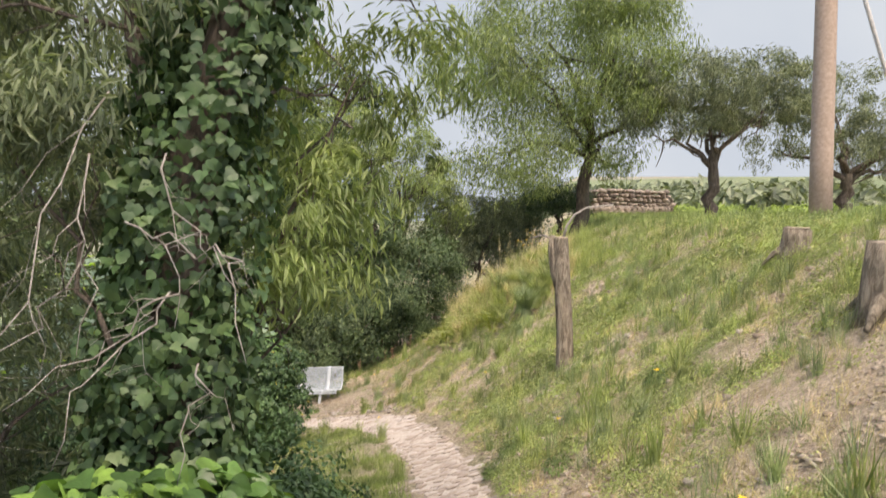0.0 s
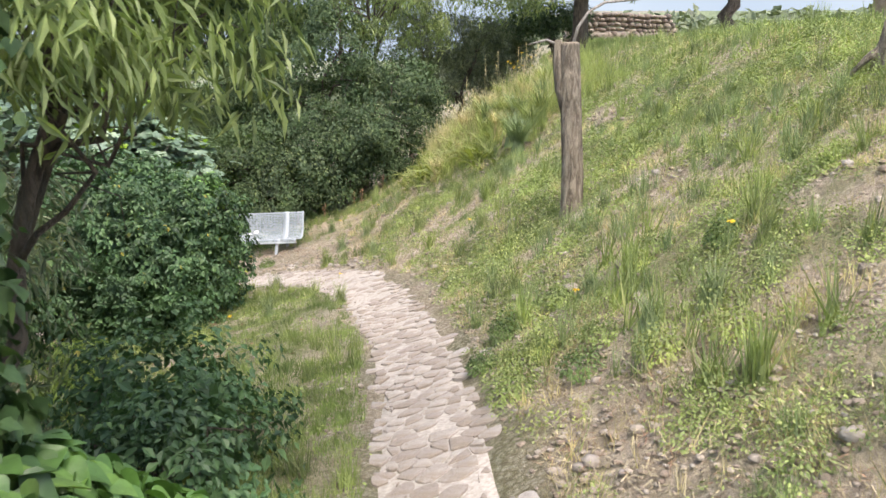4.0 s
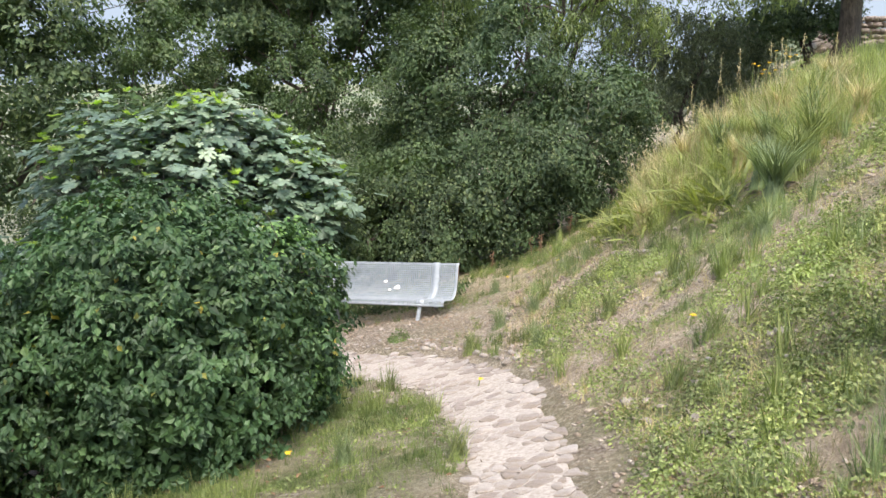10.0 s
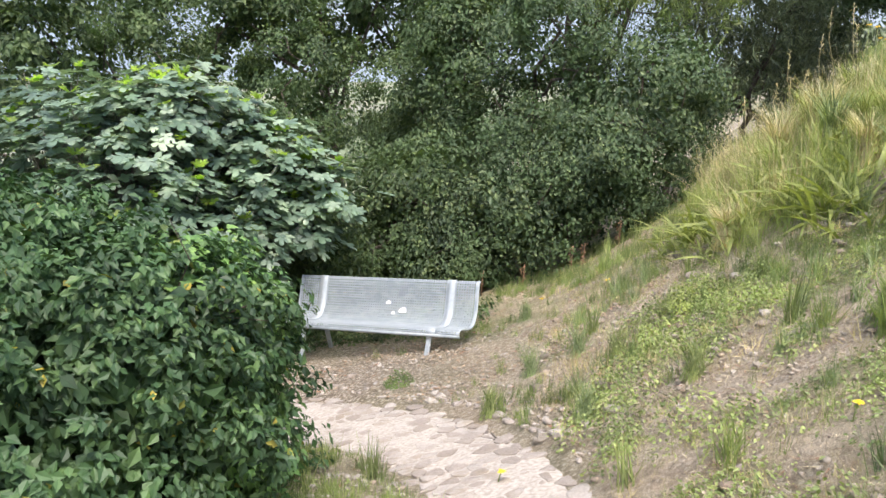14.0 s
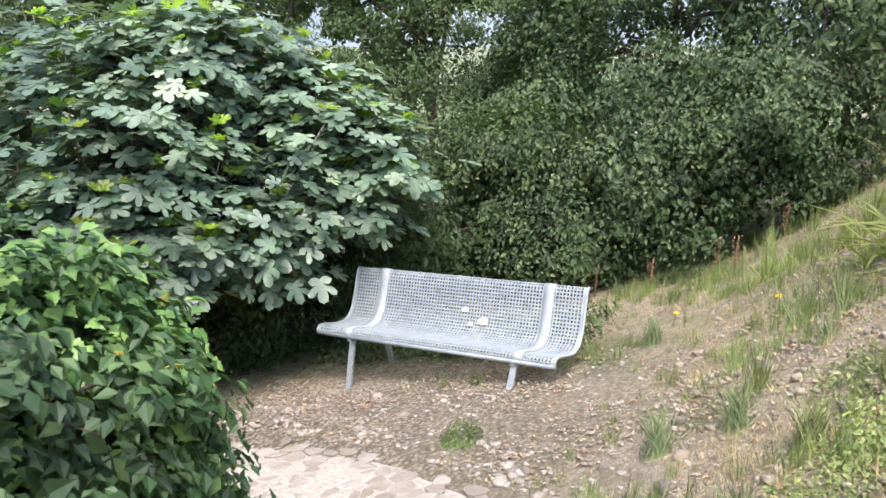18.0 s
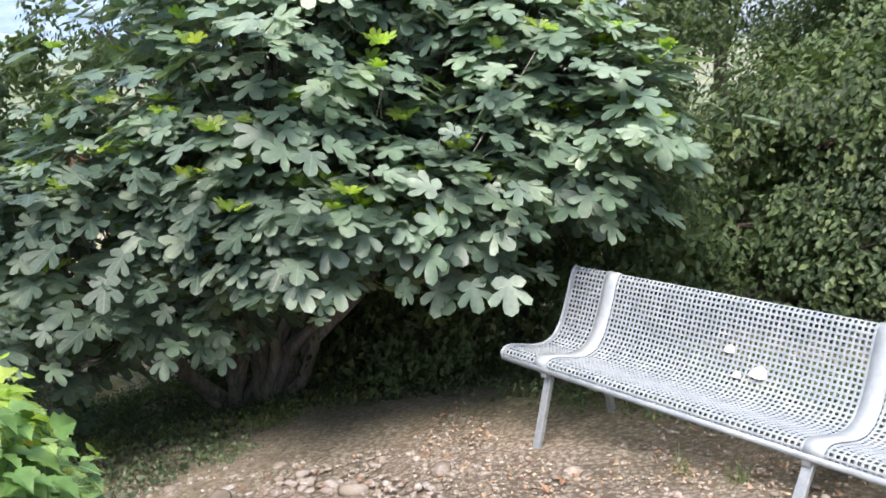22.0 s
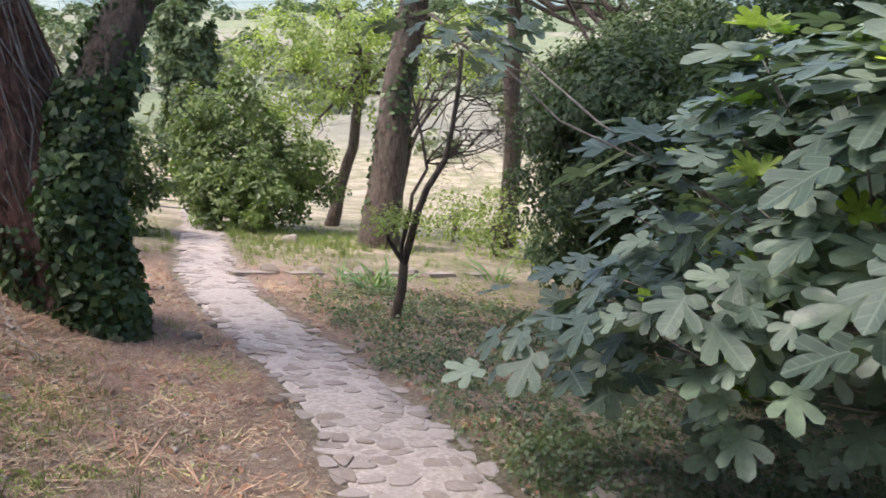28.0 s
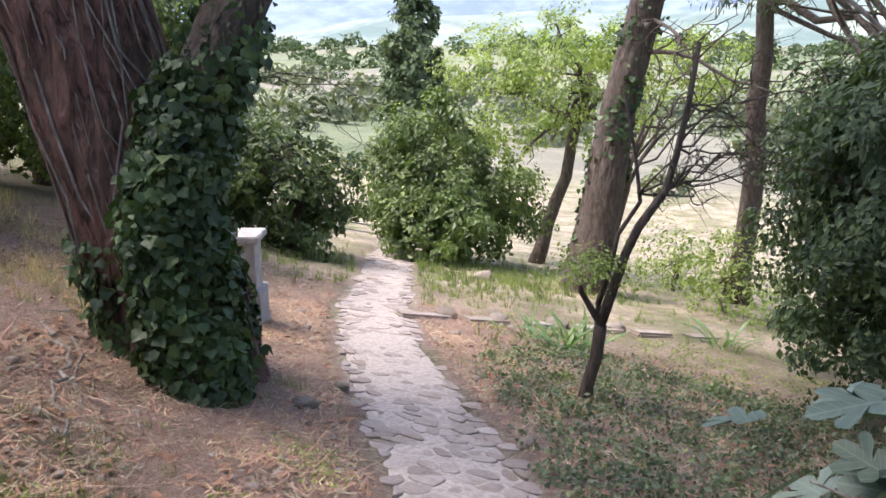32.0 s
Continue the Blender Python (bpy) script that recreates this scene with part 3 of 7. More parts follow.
def on(x, y, up=0.0):
    return float(x), float(y), float(height(x, y)) + up


def build_ground():
    xs, ys = step_axis(-2500, 2500, -20, 6, 0.13), step_axis(-2500, 2500, -6, 19, 0.13)
    gx, gy = np.meshgrid(xs, ys)
    gz = height(gx, gy)
    d, s = way_distance(gx, gy)
    gz = gz - 0.045 * np.clip(1 - (d / half_width(s)) ** 4, 0, 1)
    near = (np.abs(gx) < 30) & (np.abs(gy) < 30)
    bumpy = np.zeros_like(gz)
    for k, a in ((2.1, 0.018), (5.3, 0.012), (11.0, 0.008)):
        bumpy += a * np.sin(k * gx + 1.3 * np.sin(k * 0.7 * gy)) * np.sin(k * gy + 1.1 * np.sin(k * 0.6 * gx))
    gz += np.where(near & (d > half_width(s) + 0.1), bumpy, 0)
    n, m = gx.shape
    verts = np.stack([gx, gy, gz], 2).reshape(-1, 3)
    i = (np.arange(n - 1)[:, None] * m + np.arange(m - 1)).ravel()
    me = mesh_of("ground", verts, np.stack([i, i + 1, i + m + 1, i + m], 1), EARTH)
    x, y = verts[:, 0], verts[:, 1]
    d, s = d.ravel(), s.ravel()
    wob = 0.35 * np.sin(2.3 * x + 1.1 * np.sin(3.1 * y)) + 0.3 * np.sin(3.7 * y + 1.7 * np.sin(1.9 * x))
    bench = np.clip(1.5 - np.hypot((x + 4.3) / 2.0, (y - 11.3) / 1.15) + 0.25 * wob, 0, 1) * 0.85
    needle = np.clip(1.6 - np.hypot((x + 8.4) / 3.4, (y - 5.4) / 3.2) + 0.3 * wob, 0, 1)
    needle = np.maximum(needle, 0.7 * np.clip(1.5 - np.hypot((x + 6.3) / 1.9, (y - 8.2) / 1.0) + 0.4 * wob, 0, 1))
    verge = np.clip(1.2 - (d - half_width(s)) * 3.0 + 0.4 * wob, 0, 1) * (s > 12)
    cover = np.clip(0.75 + 0.5 * wob, 0.1, 1)
    toe = x - np.interp(y, TOE_Y, TOE_X)
    scree = np.clip(1.3 - np.hypot((x + 1.2) / 1.5, (y - 10.7) / 1.9) + 0.3 * wob, 0, 1)
    cover *= 1 - 0.85 * scree
    bare = np.clip(1.2 - np.hypot((x - 1.5) / 0.9, (y - 2.2) / 3.0) + 0.45 * wob, 0, 1)
    cover *= 1 - 0.7 * bare
    cover = np.where(toe > 0.1, np.where(toe < 4.2, 0.12 + 0.8 * lush(x, y), 0.8), cover)
    gravel = np.maximum(bench, 0.45 * verge)
    far = np.clip((np.hypot(x, y) - 45) / 15, 0, 1)
    zone = np.stack([gravel, needle * (d > half_width(s)), cover, 1 - far], 1).astype(np.float32)
    att = me.color_attributes.new("zone", "FLOAT_COLOR", "POINT")
    att.data.foreach_set("color", zone.ravel())
    return tagged(new("ground", me), "dry stony hillside with grass, straw and fallen needles", "ground", "", "structure")


build_ground()


def build_path():
    """The bed of the path: a strip of earth and mortar on the ground."""
    w = np.array(WAY, float)
    seg = np.hypot(*np.diff(w, axis=0).T)
    run = np.r_[0, np.cumsum(seg)]
    s = np.arange(0, run[-1], 0.14)
    cx, cy = np.interp(s, run, w[:, 0]), np.interp(s, run, w[:, 1])
    k = np.ones(9) / 9
    cx[4:-4], cy[4:-4] = np.convolve(cx, k, "valid"), np.convolve(cy, k, "valid")
    tx, ty = np.gradient(cx), np.gradient(cy)
    l = np.hypot(tx, ty)
    nx, ny = -ty / l, tx / l
    rows = []
    for q in np.linspace(-1, 1, 9):
        e = half_width(s) * (1.06 + 0.12 * np.sin(3.1 * s + q) * abs(q) ** 4 + 0.08 * np.sin(7.7 * s) * abs(q) ** 4)
        x, y = cx + nx * e * q, cy + ny * e * q
        rows.append(np.stack([x, y, height(x, y) - 0.045 * abs(q) ** 6 - np.interp(s, [0, 20, 23], [0.015, 0.015, 0.0065]) + 0.006 * np.sin(2.9 * x + 1.3 * np.sin(3.3 * y)) * np.sin(3.7 * y)], 1))
    v = np.concatenate(rows)
    n = len(s)
    i = (np.arange(8)[:, None] * n + np.arange(n - 1)).ravel()
    me = mesh_of("path", v, np.stack([i, i + n, i + n + 1, i + 1], 1)[:, ::-1], MORTAR)
    return tagged(new("path", me), "narrow pale footpath paved with worn flat stones", "path", "", "structure"), (s, cx, cy, nx, ny)


FOOTPATH, LINE = build_path()


# ---- bench ----
def build_bench():
    a, b = Vector((-4.90, 12.09, 0.275)), Vector((-2.93, 11.90, 0.403))
    u = (b - a)
    length = u.length
    u.normalize()
    back = Vector((0, 0, 1)).cross(u).normalized()
    up = u.cross(back)
    m = Matrix((u, back, up)).transposed().to_4x4()
    m.translation = (a + b) / 2
    bench = thing("bench", (0, 0, 0), "pale grey perforated metal bench on splayed steel legs, leaning on gravel", "bench")
    bench.matrix_world = m
    ctrl = [(0.015, -0.05), (-0.008, -0.03), (-0.006, 0.0), (0.02, 0.015), (0.07, 0.012), (0.14, -0.005), (0.22, -0.025), (0.30, -0.03), (0.37, -0.005), (0.42, 0.055), (0.455, 0.13),
            (0.485, 0.21), (0.51, 0.285), (0.53, 0.335), (0.552, 0.352), (0.572, 0.335)]
    c = np.array(ctrl)
    run = np.r_[0, np.cumsum(np.hypot(*np.diff(c, axis=0).T))]
    rows = 34
    t = np.linspace(0, run[-1], rows + 1)
    prof = np.stack([np.interp(t, run, c[:, 0]), np.interp(t, run, c[:, 1])], 1)
    cols = 78
    xs = np.linspace(-length / 2, length / 2, cols + 1)
    bm = bmesh.new()
    verts = [[bm.verts.new((x, p[0], p[1])) for x in xs] for p in prof]
    solid = {0, cols - 1, 10, 11, cols - 11, cols - 12}
    for j in range(rows):
        for i in range(cols):
            q = [verts[j][i], verts[j][i + 1], verts[j + 1][i + 1], verts[j + 1][i]]
            if i in solid or j in (0, rows - 1):
                bm.faces.new(q)
                continue
            mid = sum((v.co for v in q), Vector()) / 4
            ins = [bm.verts.new(v.co.lerp(mid, 0.41)) for v in q]
            for k in range(4):
                bm.faces.new((q[k], q[(k + 1) % 4], ins[(k + 1) % 4], ins[k]))
    shell = part("perforated_seat", bm, PAINT, bench)
    md = shell.modifiers.new("thick", "SOLIDIFY")
    md.thickness, md.offset = 0.004, 0
    for x in (xs[11], xs[cols - 11]):
        bm = bmesh.new()
        ring = [[bm.verts.new((x + s * 0.042, p[0] - 0.004 * (1 if n > 17 else 0), p[1] + 0.006)) for s in (-1, 1)] for n, p in enumerate(prof)]
        for r0, r1 in zip(ring[:-1], ring[1:]):
            bm.faces.new((r0[0], r0[1], r1[1], r1[0]))
        st = part("strap", bm, PALE, shell, "solid pale metal band")
        md = st.modifiers.new("thick", "SOLIDIFY")
        md.thickness, md.offset = 0.006, 0
    for x in (-length / 2, length / 2):
        v = np.array([(x, p[0], p[1]) for p in prof])
        part("end_rim", mesh_of("end_rim", *tube(v, np.full(len(v), 0.009), 6), PALE), None, bench)
    v = np.array([(x, 0.0, -0.035) for x in (-length / 2, 0, length / 2)])
    part("front_tube", mesh_of("front_tube", *tube(v, np.full(3, 0.017), 8), PAINT), None, bench)
    inv = m.inverted()
    for x in (xs[12], xs[cols - 12]):
        for y0, y1, name in ((0.05, -0.07, "front_leg"), (0.40, 0.5, "rear_leg")):
            foot = m @ Vector((x, y1, -0.35))
            foot.z = float(height(foot.x, foot.y)) - 0.02
            p = np.array([tuple(Vector((x, y0, -0.012))), tuple(inv @ foot)])
            d = p[1] - p[0]
            bm = bmesh.new()
            bmesh.ops.create_cube(bm, size=1)
            for w in bm.verts:
                f = 0.5 - w.co.z
                w.co = Vector((x + w.co.x * 0.045, p[0][1] + d[1] * f + w.co.y * 0.03, p[0][2] + d[2] * f))
            bmesh.ops.bevel(bm, geom=bm.edges[:], offset=0.004, segments=1, affect="EDGES")
            leg = part(name, bm, LEG, bench, "grey galvanised steel leg")
        bm = bmesh.new()
        bmesh.ops.create_cube(bm, size=1, matrix=Matrix.Translation((x, 0.2, -0.055)) @ Matrix.Diagonal((0.035, 0.42, 0.03, 1)))
        part("under_rail", bm, LEG, bench)
    r = np.random.default_rng(3)
    for x, k, s in ((0.22, 20, 0.045), (0.05, 23, 0.03), (0.12, 19, 0.025)):
        bm = bmesh.new()
        bmesh.ops.create_circle(bm, cap_ends=True, segments=9, radius=s)
        p = prof[k]
        for w in bm.verts:
            w.co = Vector((x + w.co.x * r.uniform(0.7, 1.2), p[0] + w.co.y * 0.5 - 0.004, p[1] + abs(w.co.y) * 0.4 + 0.007 + w.co.y * 0.5))
        part("spatter", bm, DUNG, shell, "white bird spatter")
    return bench


build_bench()


# ---- cut trunk on the bank ----
def build_post():
    x, y = 0.8, 6.62
    z = float(height(x, y))
    top = 3.34
    t = thing("tree_stump", (x, y, z), "tall sawn-off grey tree trunk standing on the bank", "stump")
    pts = np.array([(0.0, 0, -0.1), (0.0, 0, 0.05), (0.0, 0.03, 0.4), (-0.02, 0.07, 0.8), (-0.035, 0.11, 1.15), (-0.05, 0.16, top - z)])
    part("trunk", mesh_of("trunk", *bark_tube(pts, [0.125, 0.1, 0.092, 0.088, 0.085, 0.08], 40, 70, 0.06, 2, 13), POST_WOOD), None, t)
    part("cut_top", mesh_of("cut_top", *tube([pts[-1] - (0, 0, 0.006), pts[-1] + (0, 0, 0.012)], [0.078, 0.074], 12, 0.05, 4), CUT_WOOD), None, t, "pale sawn top")
    side = np.array([(-0.06, 0.08, 0.85), (-0.11, 0.12, 1.12), (-0.145, 0.16, 1.36), (-0.15, 0.17, top - z + 0.03)])
    part("stub", mesh_of("stub", *tube(side, [0.05, 0.06, 0.05, 0.035], 9, 0.12, 5), POST_WOOD), None, t)
    e = pts[-1]
    tw = e + np.array([(0.03, 0, 0), (0.07, 0.02, 0.14), (0.16, 0.05, 0.27), (0.3, 0.1, 0.35), (0.48, 0.15, 0.37), (0.62, 0.2, 0.385)])
    part("twig", mesh_of("twig", *tube(tw, [0.016, 0.014, 0.013, 0.012, 0.013, 0.011], 7, 0.1, 6), DEAD), None, t, "bare curved twig")
    tw = e + np.array([(-0.13, 0, 0), (-0.2, 0.02, 0.03), (-0.28, 0.03, 0.01), (-0.36, 0.05, -0.01)])
    part("twig", mesh_of("twig", *tube(tw, [0.014, 0.012, 0.01, 0.006], 6, 0.1, 6), DEAD), None, t, "bare curved twig")


build_post()


def low_stump(x, y, r, h, label, seed):
    z = float(height(x, y))
    t = thing("tree_stump", (x, y, z), label, "stump")
    part("stump", mesh_of("stump", *tube([(0, 0, -0.15), (0, 0, 0.0), (0.01, 0.01, h * 0.6), (0.02, 0.0, h)], [r * 1.3, r * 1.1, r, r * 0.95], 16, 0.09, seed), POST_WOOD), None, t)
    part("cut_top", mesh_of("cut_top", *tube([(0.02, 0, h - 0.004), (0.02, 0, h + 0.012)], [r * 0.86, r * 0.82], 14, 0.05, seed), CUT_WOOD), None, t, "pale sawn top")
    for k in range(3):
        a = seed + k * 2.1
        part("root", mesh_of("root", *tube([(r * 0.7 * math.cos(a), r * 0.7 * math.sin(a), 0.08), (r * 1.5 * math.cos(a), r * 1.5 * math.sin(a), 0.0), (r * 2.3 * math.cos(a), r * 2.3 * math.sin(a), -0.12)],
                                         [r * 0.3, r * 0.2, r * 0.1], 7, 0.1, k), POST_WOOD), None, t)


low_stump(3.0, 5.5, 0.14, 0.26, "low sawn tree stump in the grass of the bank", 1)
low_stump(2.62, 2.35, 0.2, 0.4, "thick weathered sawn stump with roots on the bank", 4)


# ---- field above the bank ----
def tree(name, x, y, lean, h, radius, blobs, leaf, template, size, count, label, seed, bark=BARK, clump=0.35, clumps=70, droop=0.0, category="tree", flat=0.5, group="", extra=(), tipn=7, low=-0.5, z=None):
    z = float(height(x, y)) if z is None else z
    r = np.random.default_rng(seed)
    tips = []
    for i in range(tipn):
        c, rad = blobs[i % len(blobs)]
        d = ball(r, 1)[0]
        tips.append(np.array(c) + d * np.array(rad) * 0.75)
    trunk = limbs((x, y, z - 0.15), (x + lean[0], y + lean[1], z + h), radius, tips, seed) if radius else None
    crown = foliage(blobs, count, template, size, seed, clump, clumps, 0.5, droop, flat, low) if count else None
    if category in ("shrub", "bush", "hedge"):
        inside = [(c, tuple(0.72 * q for q in rad)) for c, rad in blobs]
        crown = join([crown, foliage(inside, count // 3, template, size * 1.6, seed + 1, clump, clumps, 0.3, droop, 0.2, low)])
    return stand(name, (x, y, z), trunk, crown, bark, leaf, label, category, group, extra)


tree("olive_tree", 4.75, 17.1, (0.1, 0, 0), 1.75, 0.15, [((4.9, 17.2, 6.2), (2.2, 2.0, 1.15)), ((4.0, 16.8, 5.7), (1.3, 1.2, 0.7)), ((6.0, 17.5, 5.9), (1.3, 1.2, 0.9))], OLIVE, LANCE, 0.13, 26000,
     "olive tree with a round grey-green crown on the field", 11, clump=0.3, clumps=160)
tree("olive_tree", 8.6, 19.5, (0.1, 0, 0), 1.2, 0.18, [((8.6, 19.5, 5.6), (2.2, 2.0, 1.5)), ((10.6, 20.0, 5.3), (1.8, 1.8, 1.3))], OLIVE, LANCE, 0.13, 20000,
     "olive tree with a broad low crown on the field", 12, clump=0.35, clumps=130)
tree("willow", 1.75, 18.0, (0.4, 0.3, 0), 2.6, 0.17, [((1.9, 18.0, 7.0), (1.9, 1.7, 2.0)), ((0.6, 17.6, 6.2), (1.3, 1.3, 1.2)), ((3.0, 17.6, 6.4), (1.2, 1.2, 1.2)), ((1.6, 17.4, 5.0), (1.7, 1.0, 0.9)), ((0.0, 17.0, 4.6), (1.0, 0.9, 0.8)), ((1.4, 17.6, 8.6), (1.9, 1.6, 1.4)), ((-0.6, 17.4, 6.9), (1.2, 1.2, 1.4)), ((2.9, 18.0, 8.0), (1.2, 1.2, 1.3))], WILLOW, LANCE, 0.13, 60000,
     "tall slender-leaved tree with several stems at the bank's top", 13, clump=0.75, clumps=170, droop=0.8)


def build_pole():
    x, y = 4.7, 9.75
    z = float(height(x, y))
    t = thing("utility_pole", (x, y, z), "plain brown utility pole with a slanting stay", "pole")
    part("shaft", mesh_of("shaft", *tube([(0, 0, -0.3), (0, 0, 1), (0.02, 0, 4), (0.03, 0, 8)], [0.165, 0.16, 0.15, 0.14], 18), POLE), None, t)
    part("stay", mesh_of("stay", *tube([(0.02, 0, 5), (0.95, 0.3, 2.4), (2.0, 0.6, -0.1)], [0.035, 0.035, 0.035], 8), CONCRETE), None, t, "grey slanting stay")


build_pole()
tree("hedge", 1.5, 19.6, (0, 0, 0), 0.5, 0.05, [((1.6, 19.6, 3.85), (0.75, 0.6, 0.6)), ((0.9, 19.4, 3.8), (0.6, 0.6, 0.6))], CONIFER, TINY, 0.06, 7000,
     "dark clipped evergreen hedge on the field", 21, clump=0.16, clumps=200, category="hedge")


def build_wall():
    """A dry wall of picked field stones, each its own piece."""
    a, b = np.array([2.4, 27.6]), np.array([6.1, 29.6])
    d = (b - a) / np.hypot(*(b - a))
    t = thing("dry_stone_wall", on(*(a + b) / 2), "low dry wall of dark rough field stones", "wall")
    r = np.random.default_rng(5)
    shapes = [mesh_of("stone", *pebble(s, 1.0, 0.75, 0.62, 1), WALLSTONE) for s in range(5)]
    base = np.array(on(*(a + b) / 2))
    length, z, row = np.hypot(*(b - a)), 0.0, 0
    while z < 0.85:
        h, s = r.uniform(0.13, 0.2), r.uniform(0, 0.2)
        end = length * (1 - max(0, z - 0.55) * 0.2)
        while s < end:
            w = r.uniform(0.12, 0.36)
            p = a + d * (s + w / 2)
            ob = part("stone", shapes[int(r.integers(0, 5))], None, t)
            g = float(height(*p)) + z + h / 2 - 0.03
            ob.matrix_local = pose(p[0] - base[0], p[1] - base[1], g - base[2], r.uniform(-8, 8), r.uniform(-8, 8), math.degrees(math.atan2(d[1], d[0])) + r.uniform(-8, 8)) @ Matrix.Diagonal((w * 0.56, 0.3, h * r.uniform(0.65, 1.15), 1))
            s += w
        z += h * 0.92
        row += 1
    core = tube([(a[0] - base[0], a[1] - base[1], 0.2), (b[0] - base[0], b[1] - base[1], 0.2)], [0.17, 0.17], 8)
    part("core", mesh_of("core", *core, WALLSTONE), None, t)


def pebble(seed, a, b, c, sub=2, rough=0.16):
    """An uneven rounded stone."""
    bm = bmesh.new()
    bmesh.ops.create_icosphere(bm, subdivisions=sub, radius=1)
    off = Vector((seed * 3.7, seed * 1.3, seed * 7.1))
    for v in bm.verts:
        n = noise.noise(v.co * 1.3 + off) * rough * 2 + noise.noise(v.co * 3.1 + off) * rough
        q = v.co * (1 + n)
        q = Vector([math.copysign(abs(k) ** 0.8, k) for k in q])
        v.co = Vector((q.x * a, q.y * b, q.z * c))
    bm.verts.ensure_lookup_table()
    vs = np.array([tuple(v.co) for v in bm.verts])
    fs = np.array([[v.index for v in f.verts] for f in bm.faces])
    bm.free()
    return vs, fs


build_wall()

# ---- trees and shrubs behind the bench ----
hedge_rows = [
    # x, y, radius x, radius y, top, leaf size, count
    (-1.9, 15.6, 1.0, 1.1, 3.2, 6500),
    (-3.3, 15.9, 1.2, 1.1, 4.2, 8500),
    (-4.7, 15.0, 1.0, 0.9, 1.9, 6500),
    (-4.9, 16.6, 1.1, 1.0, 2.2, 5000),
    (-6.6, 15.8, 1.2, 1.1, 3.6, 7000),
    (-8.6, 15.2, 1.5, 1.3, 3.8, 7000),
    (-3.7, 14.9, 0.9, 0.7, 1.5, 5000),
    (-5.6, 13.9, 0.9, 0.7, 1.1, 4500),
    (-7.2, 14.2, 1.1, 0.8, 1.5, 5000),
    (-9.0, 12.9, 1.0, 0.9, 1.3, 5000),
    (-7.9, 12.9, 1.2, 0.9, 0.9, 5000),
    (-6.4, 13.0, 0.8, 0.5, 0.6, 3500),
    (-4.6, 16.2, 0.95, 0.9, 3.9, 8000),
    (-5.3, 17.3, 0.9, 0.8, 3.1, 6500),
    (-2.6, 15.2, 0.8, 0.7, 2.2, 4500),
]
for i, (x, y, rx, ry, top, n) in enumerate(hedge_rows):
    g = float(height(x, y))
    h = top - g
    blobs = [((x, y, g + h * 0.5), (rx, ry, h * 0.52)), ((x + 0.4, y - 0.3, g + h * 0.75), (rx * 0.7, ry * 0.7, h * 0.3)), ((x - 0.3, y - 0.35, g + h * 0.3), (rx * 0.9, ry * 0.8, h * 0.3))]
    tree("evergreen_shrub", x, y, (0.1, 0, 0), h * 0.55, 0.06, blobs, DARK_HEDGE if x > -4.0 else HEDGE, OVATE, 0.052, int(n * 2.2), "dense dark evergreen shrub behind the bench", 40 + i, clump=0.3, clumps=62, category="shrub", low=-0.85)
tree("willow", -2.6, 17.4, (-0.3, -0.4, 0), 2.2, 0.12, [((-2.7, 16.8, 4.3), (1.5, 1.1, 1.6)), ((-1.7, 16.4, 4.0), (0.9, 0.8, 1.1)), ((-3.8, 16.9, 5.0), (1.2, 1.0, 1.2))], WILLOW, LANCE, 0.15, 12000,
     "slender-leaved tree with pale leaf tufts over the dark shrubs", 60, clump=0.3, clumps=120, droop=0.5, category="tree")
tree("evergreen_oak", -7.6, 19.0, (0.2, -0.4, 0), 3.0, 0.1, [((-7.6, 18.5, 4.6), (2.0, 1.7, 1.9)), ((-7.2, 18.9, 6.6), (2.2, 1.6, 1.3)), ((-9.8, 18.0, 4.4), (1.8, 1.6, 2.2)), ((-6.2, 18.3, 5.0), (1.2, 1.4, 1.3))], HEDGE, OVATE, 0.11, 38000,
     "dark broad evergreen tree behind the fig", 61, clump=0.4, clumps=150, category="tree")
tree("evergreen_oak", -12.5, 15.0, (0.2, -0.4, 0), 2.6, 0.2, [((-12.0, 14.6, 2.4), (2.4, 1.9, 2.6)), ((-10.4, 14.2, 2.0), (1.6, 1.5, 2.4))], HEDGE, OVATE, 0.1, 10000,
     "dark broad evergreen tree among shrubs", 62, clump=0.4, clumps=150, category="tree", low=-0.9)

tree("evergreen_oak", -6.4, 20.5, (0.2, -0.4, 0), 3.0, 0.09, [((-6.6, 19.8, 4.5), (2.6, 1.6, 1.85)), ((-4.4, 19.6, 5.2), (1.8, 1.5, 2.3)), ((-9.5, 19.4, 3.6), (1.8, 1.6, 2.6)), ((-6.2, 18.4, 3.1), (1.5, 0.7, 0.45))], HEDGE, OVATE, 0.11, 36000,
     "dark broad evergreen tree behind the shrubs", 63, clump=0.4, clumps=150, category="tree", low=-0.9)
tree("evergreen_oak", -9.6, 16.4, (0.1, 0, 0), 2.4, 0.1, [((-10.4, 15.6, 3.3), (1.8, 1.5, 1.9)), ((-8.8, 17.2, 4.2), (1.8, 1.4, 1.8)), ((-11.8, 12.7, 1.8), (1.6, 1.3, 2.0)), ((-9.9, 14.3, 3.2), (1.7, 1.2, 1.6)), ((-11.6, 14.2, 4.0), (1.6, 1.2, 1.6))], HEDGE, OVATE, 0.1, 36000,
     "dark broad evergreen tree filling the gap behind the fig", 66, clump=0.38, clumps=150, category="tree", low=-0.9)
tree("evergreen_oak", -5.2, 18.8, (0.1, 0, 0), 2.2, 0.08, [((-5.4, 18.7, 4.4), (1.3, 1.0, 1.4)), ((-4.3, 18.2, 3.6), (1.0, 0.9, 1.1))], HEDGE, OVATE, 0.1, 8000,
     "slim dark evergreen tree behind the shrubs", 67, clump=0.36, clumps=90, category="tree", low=-0.9)
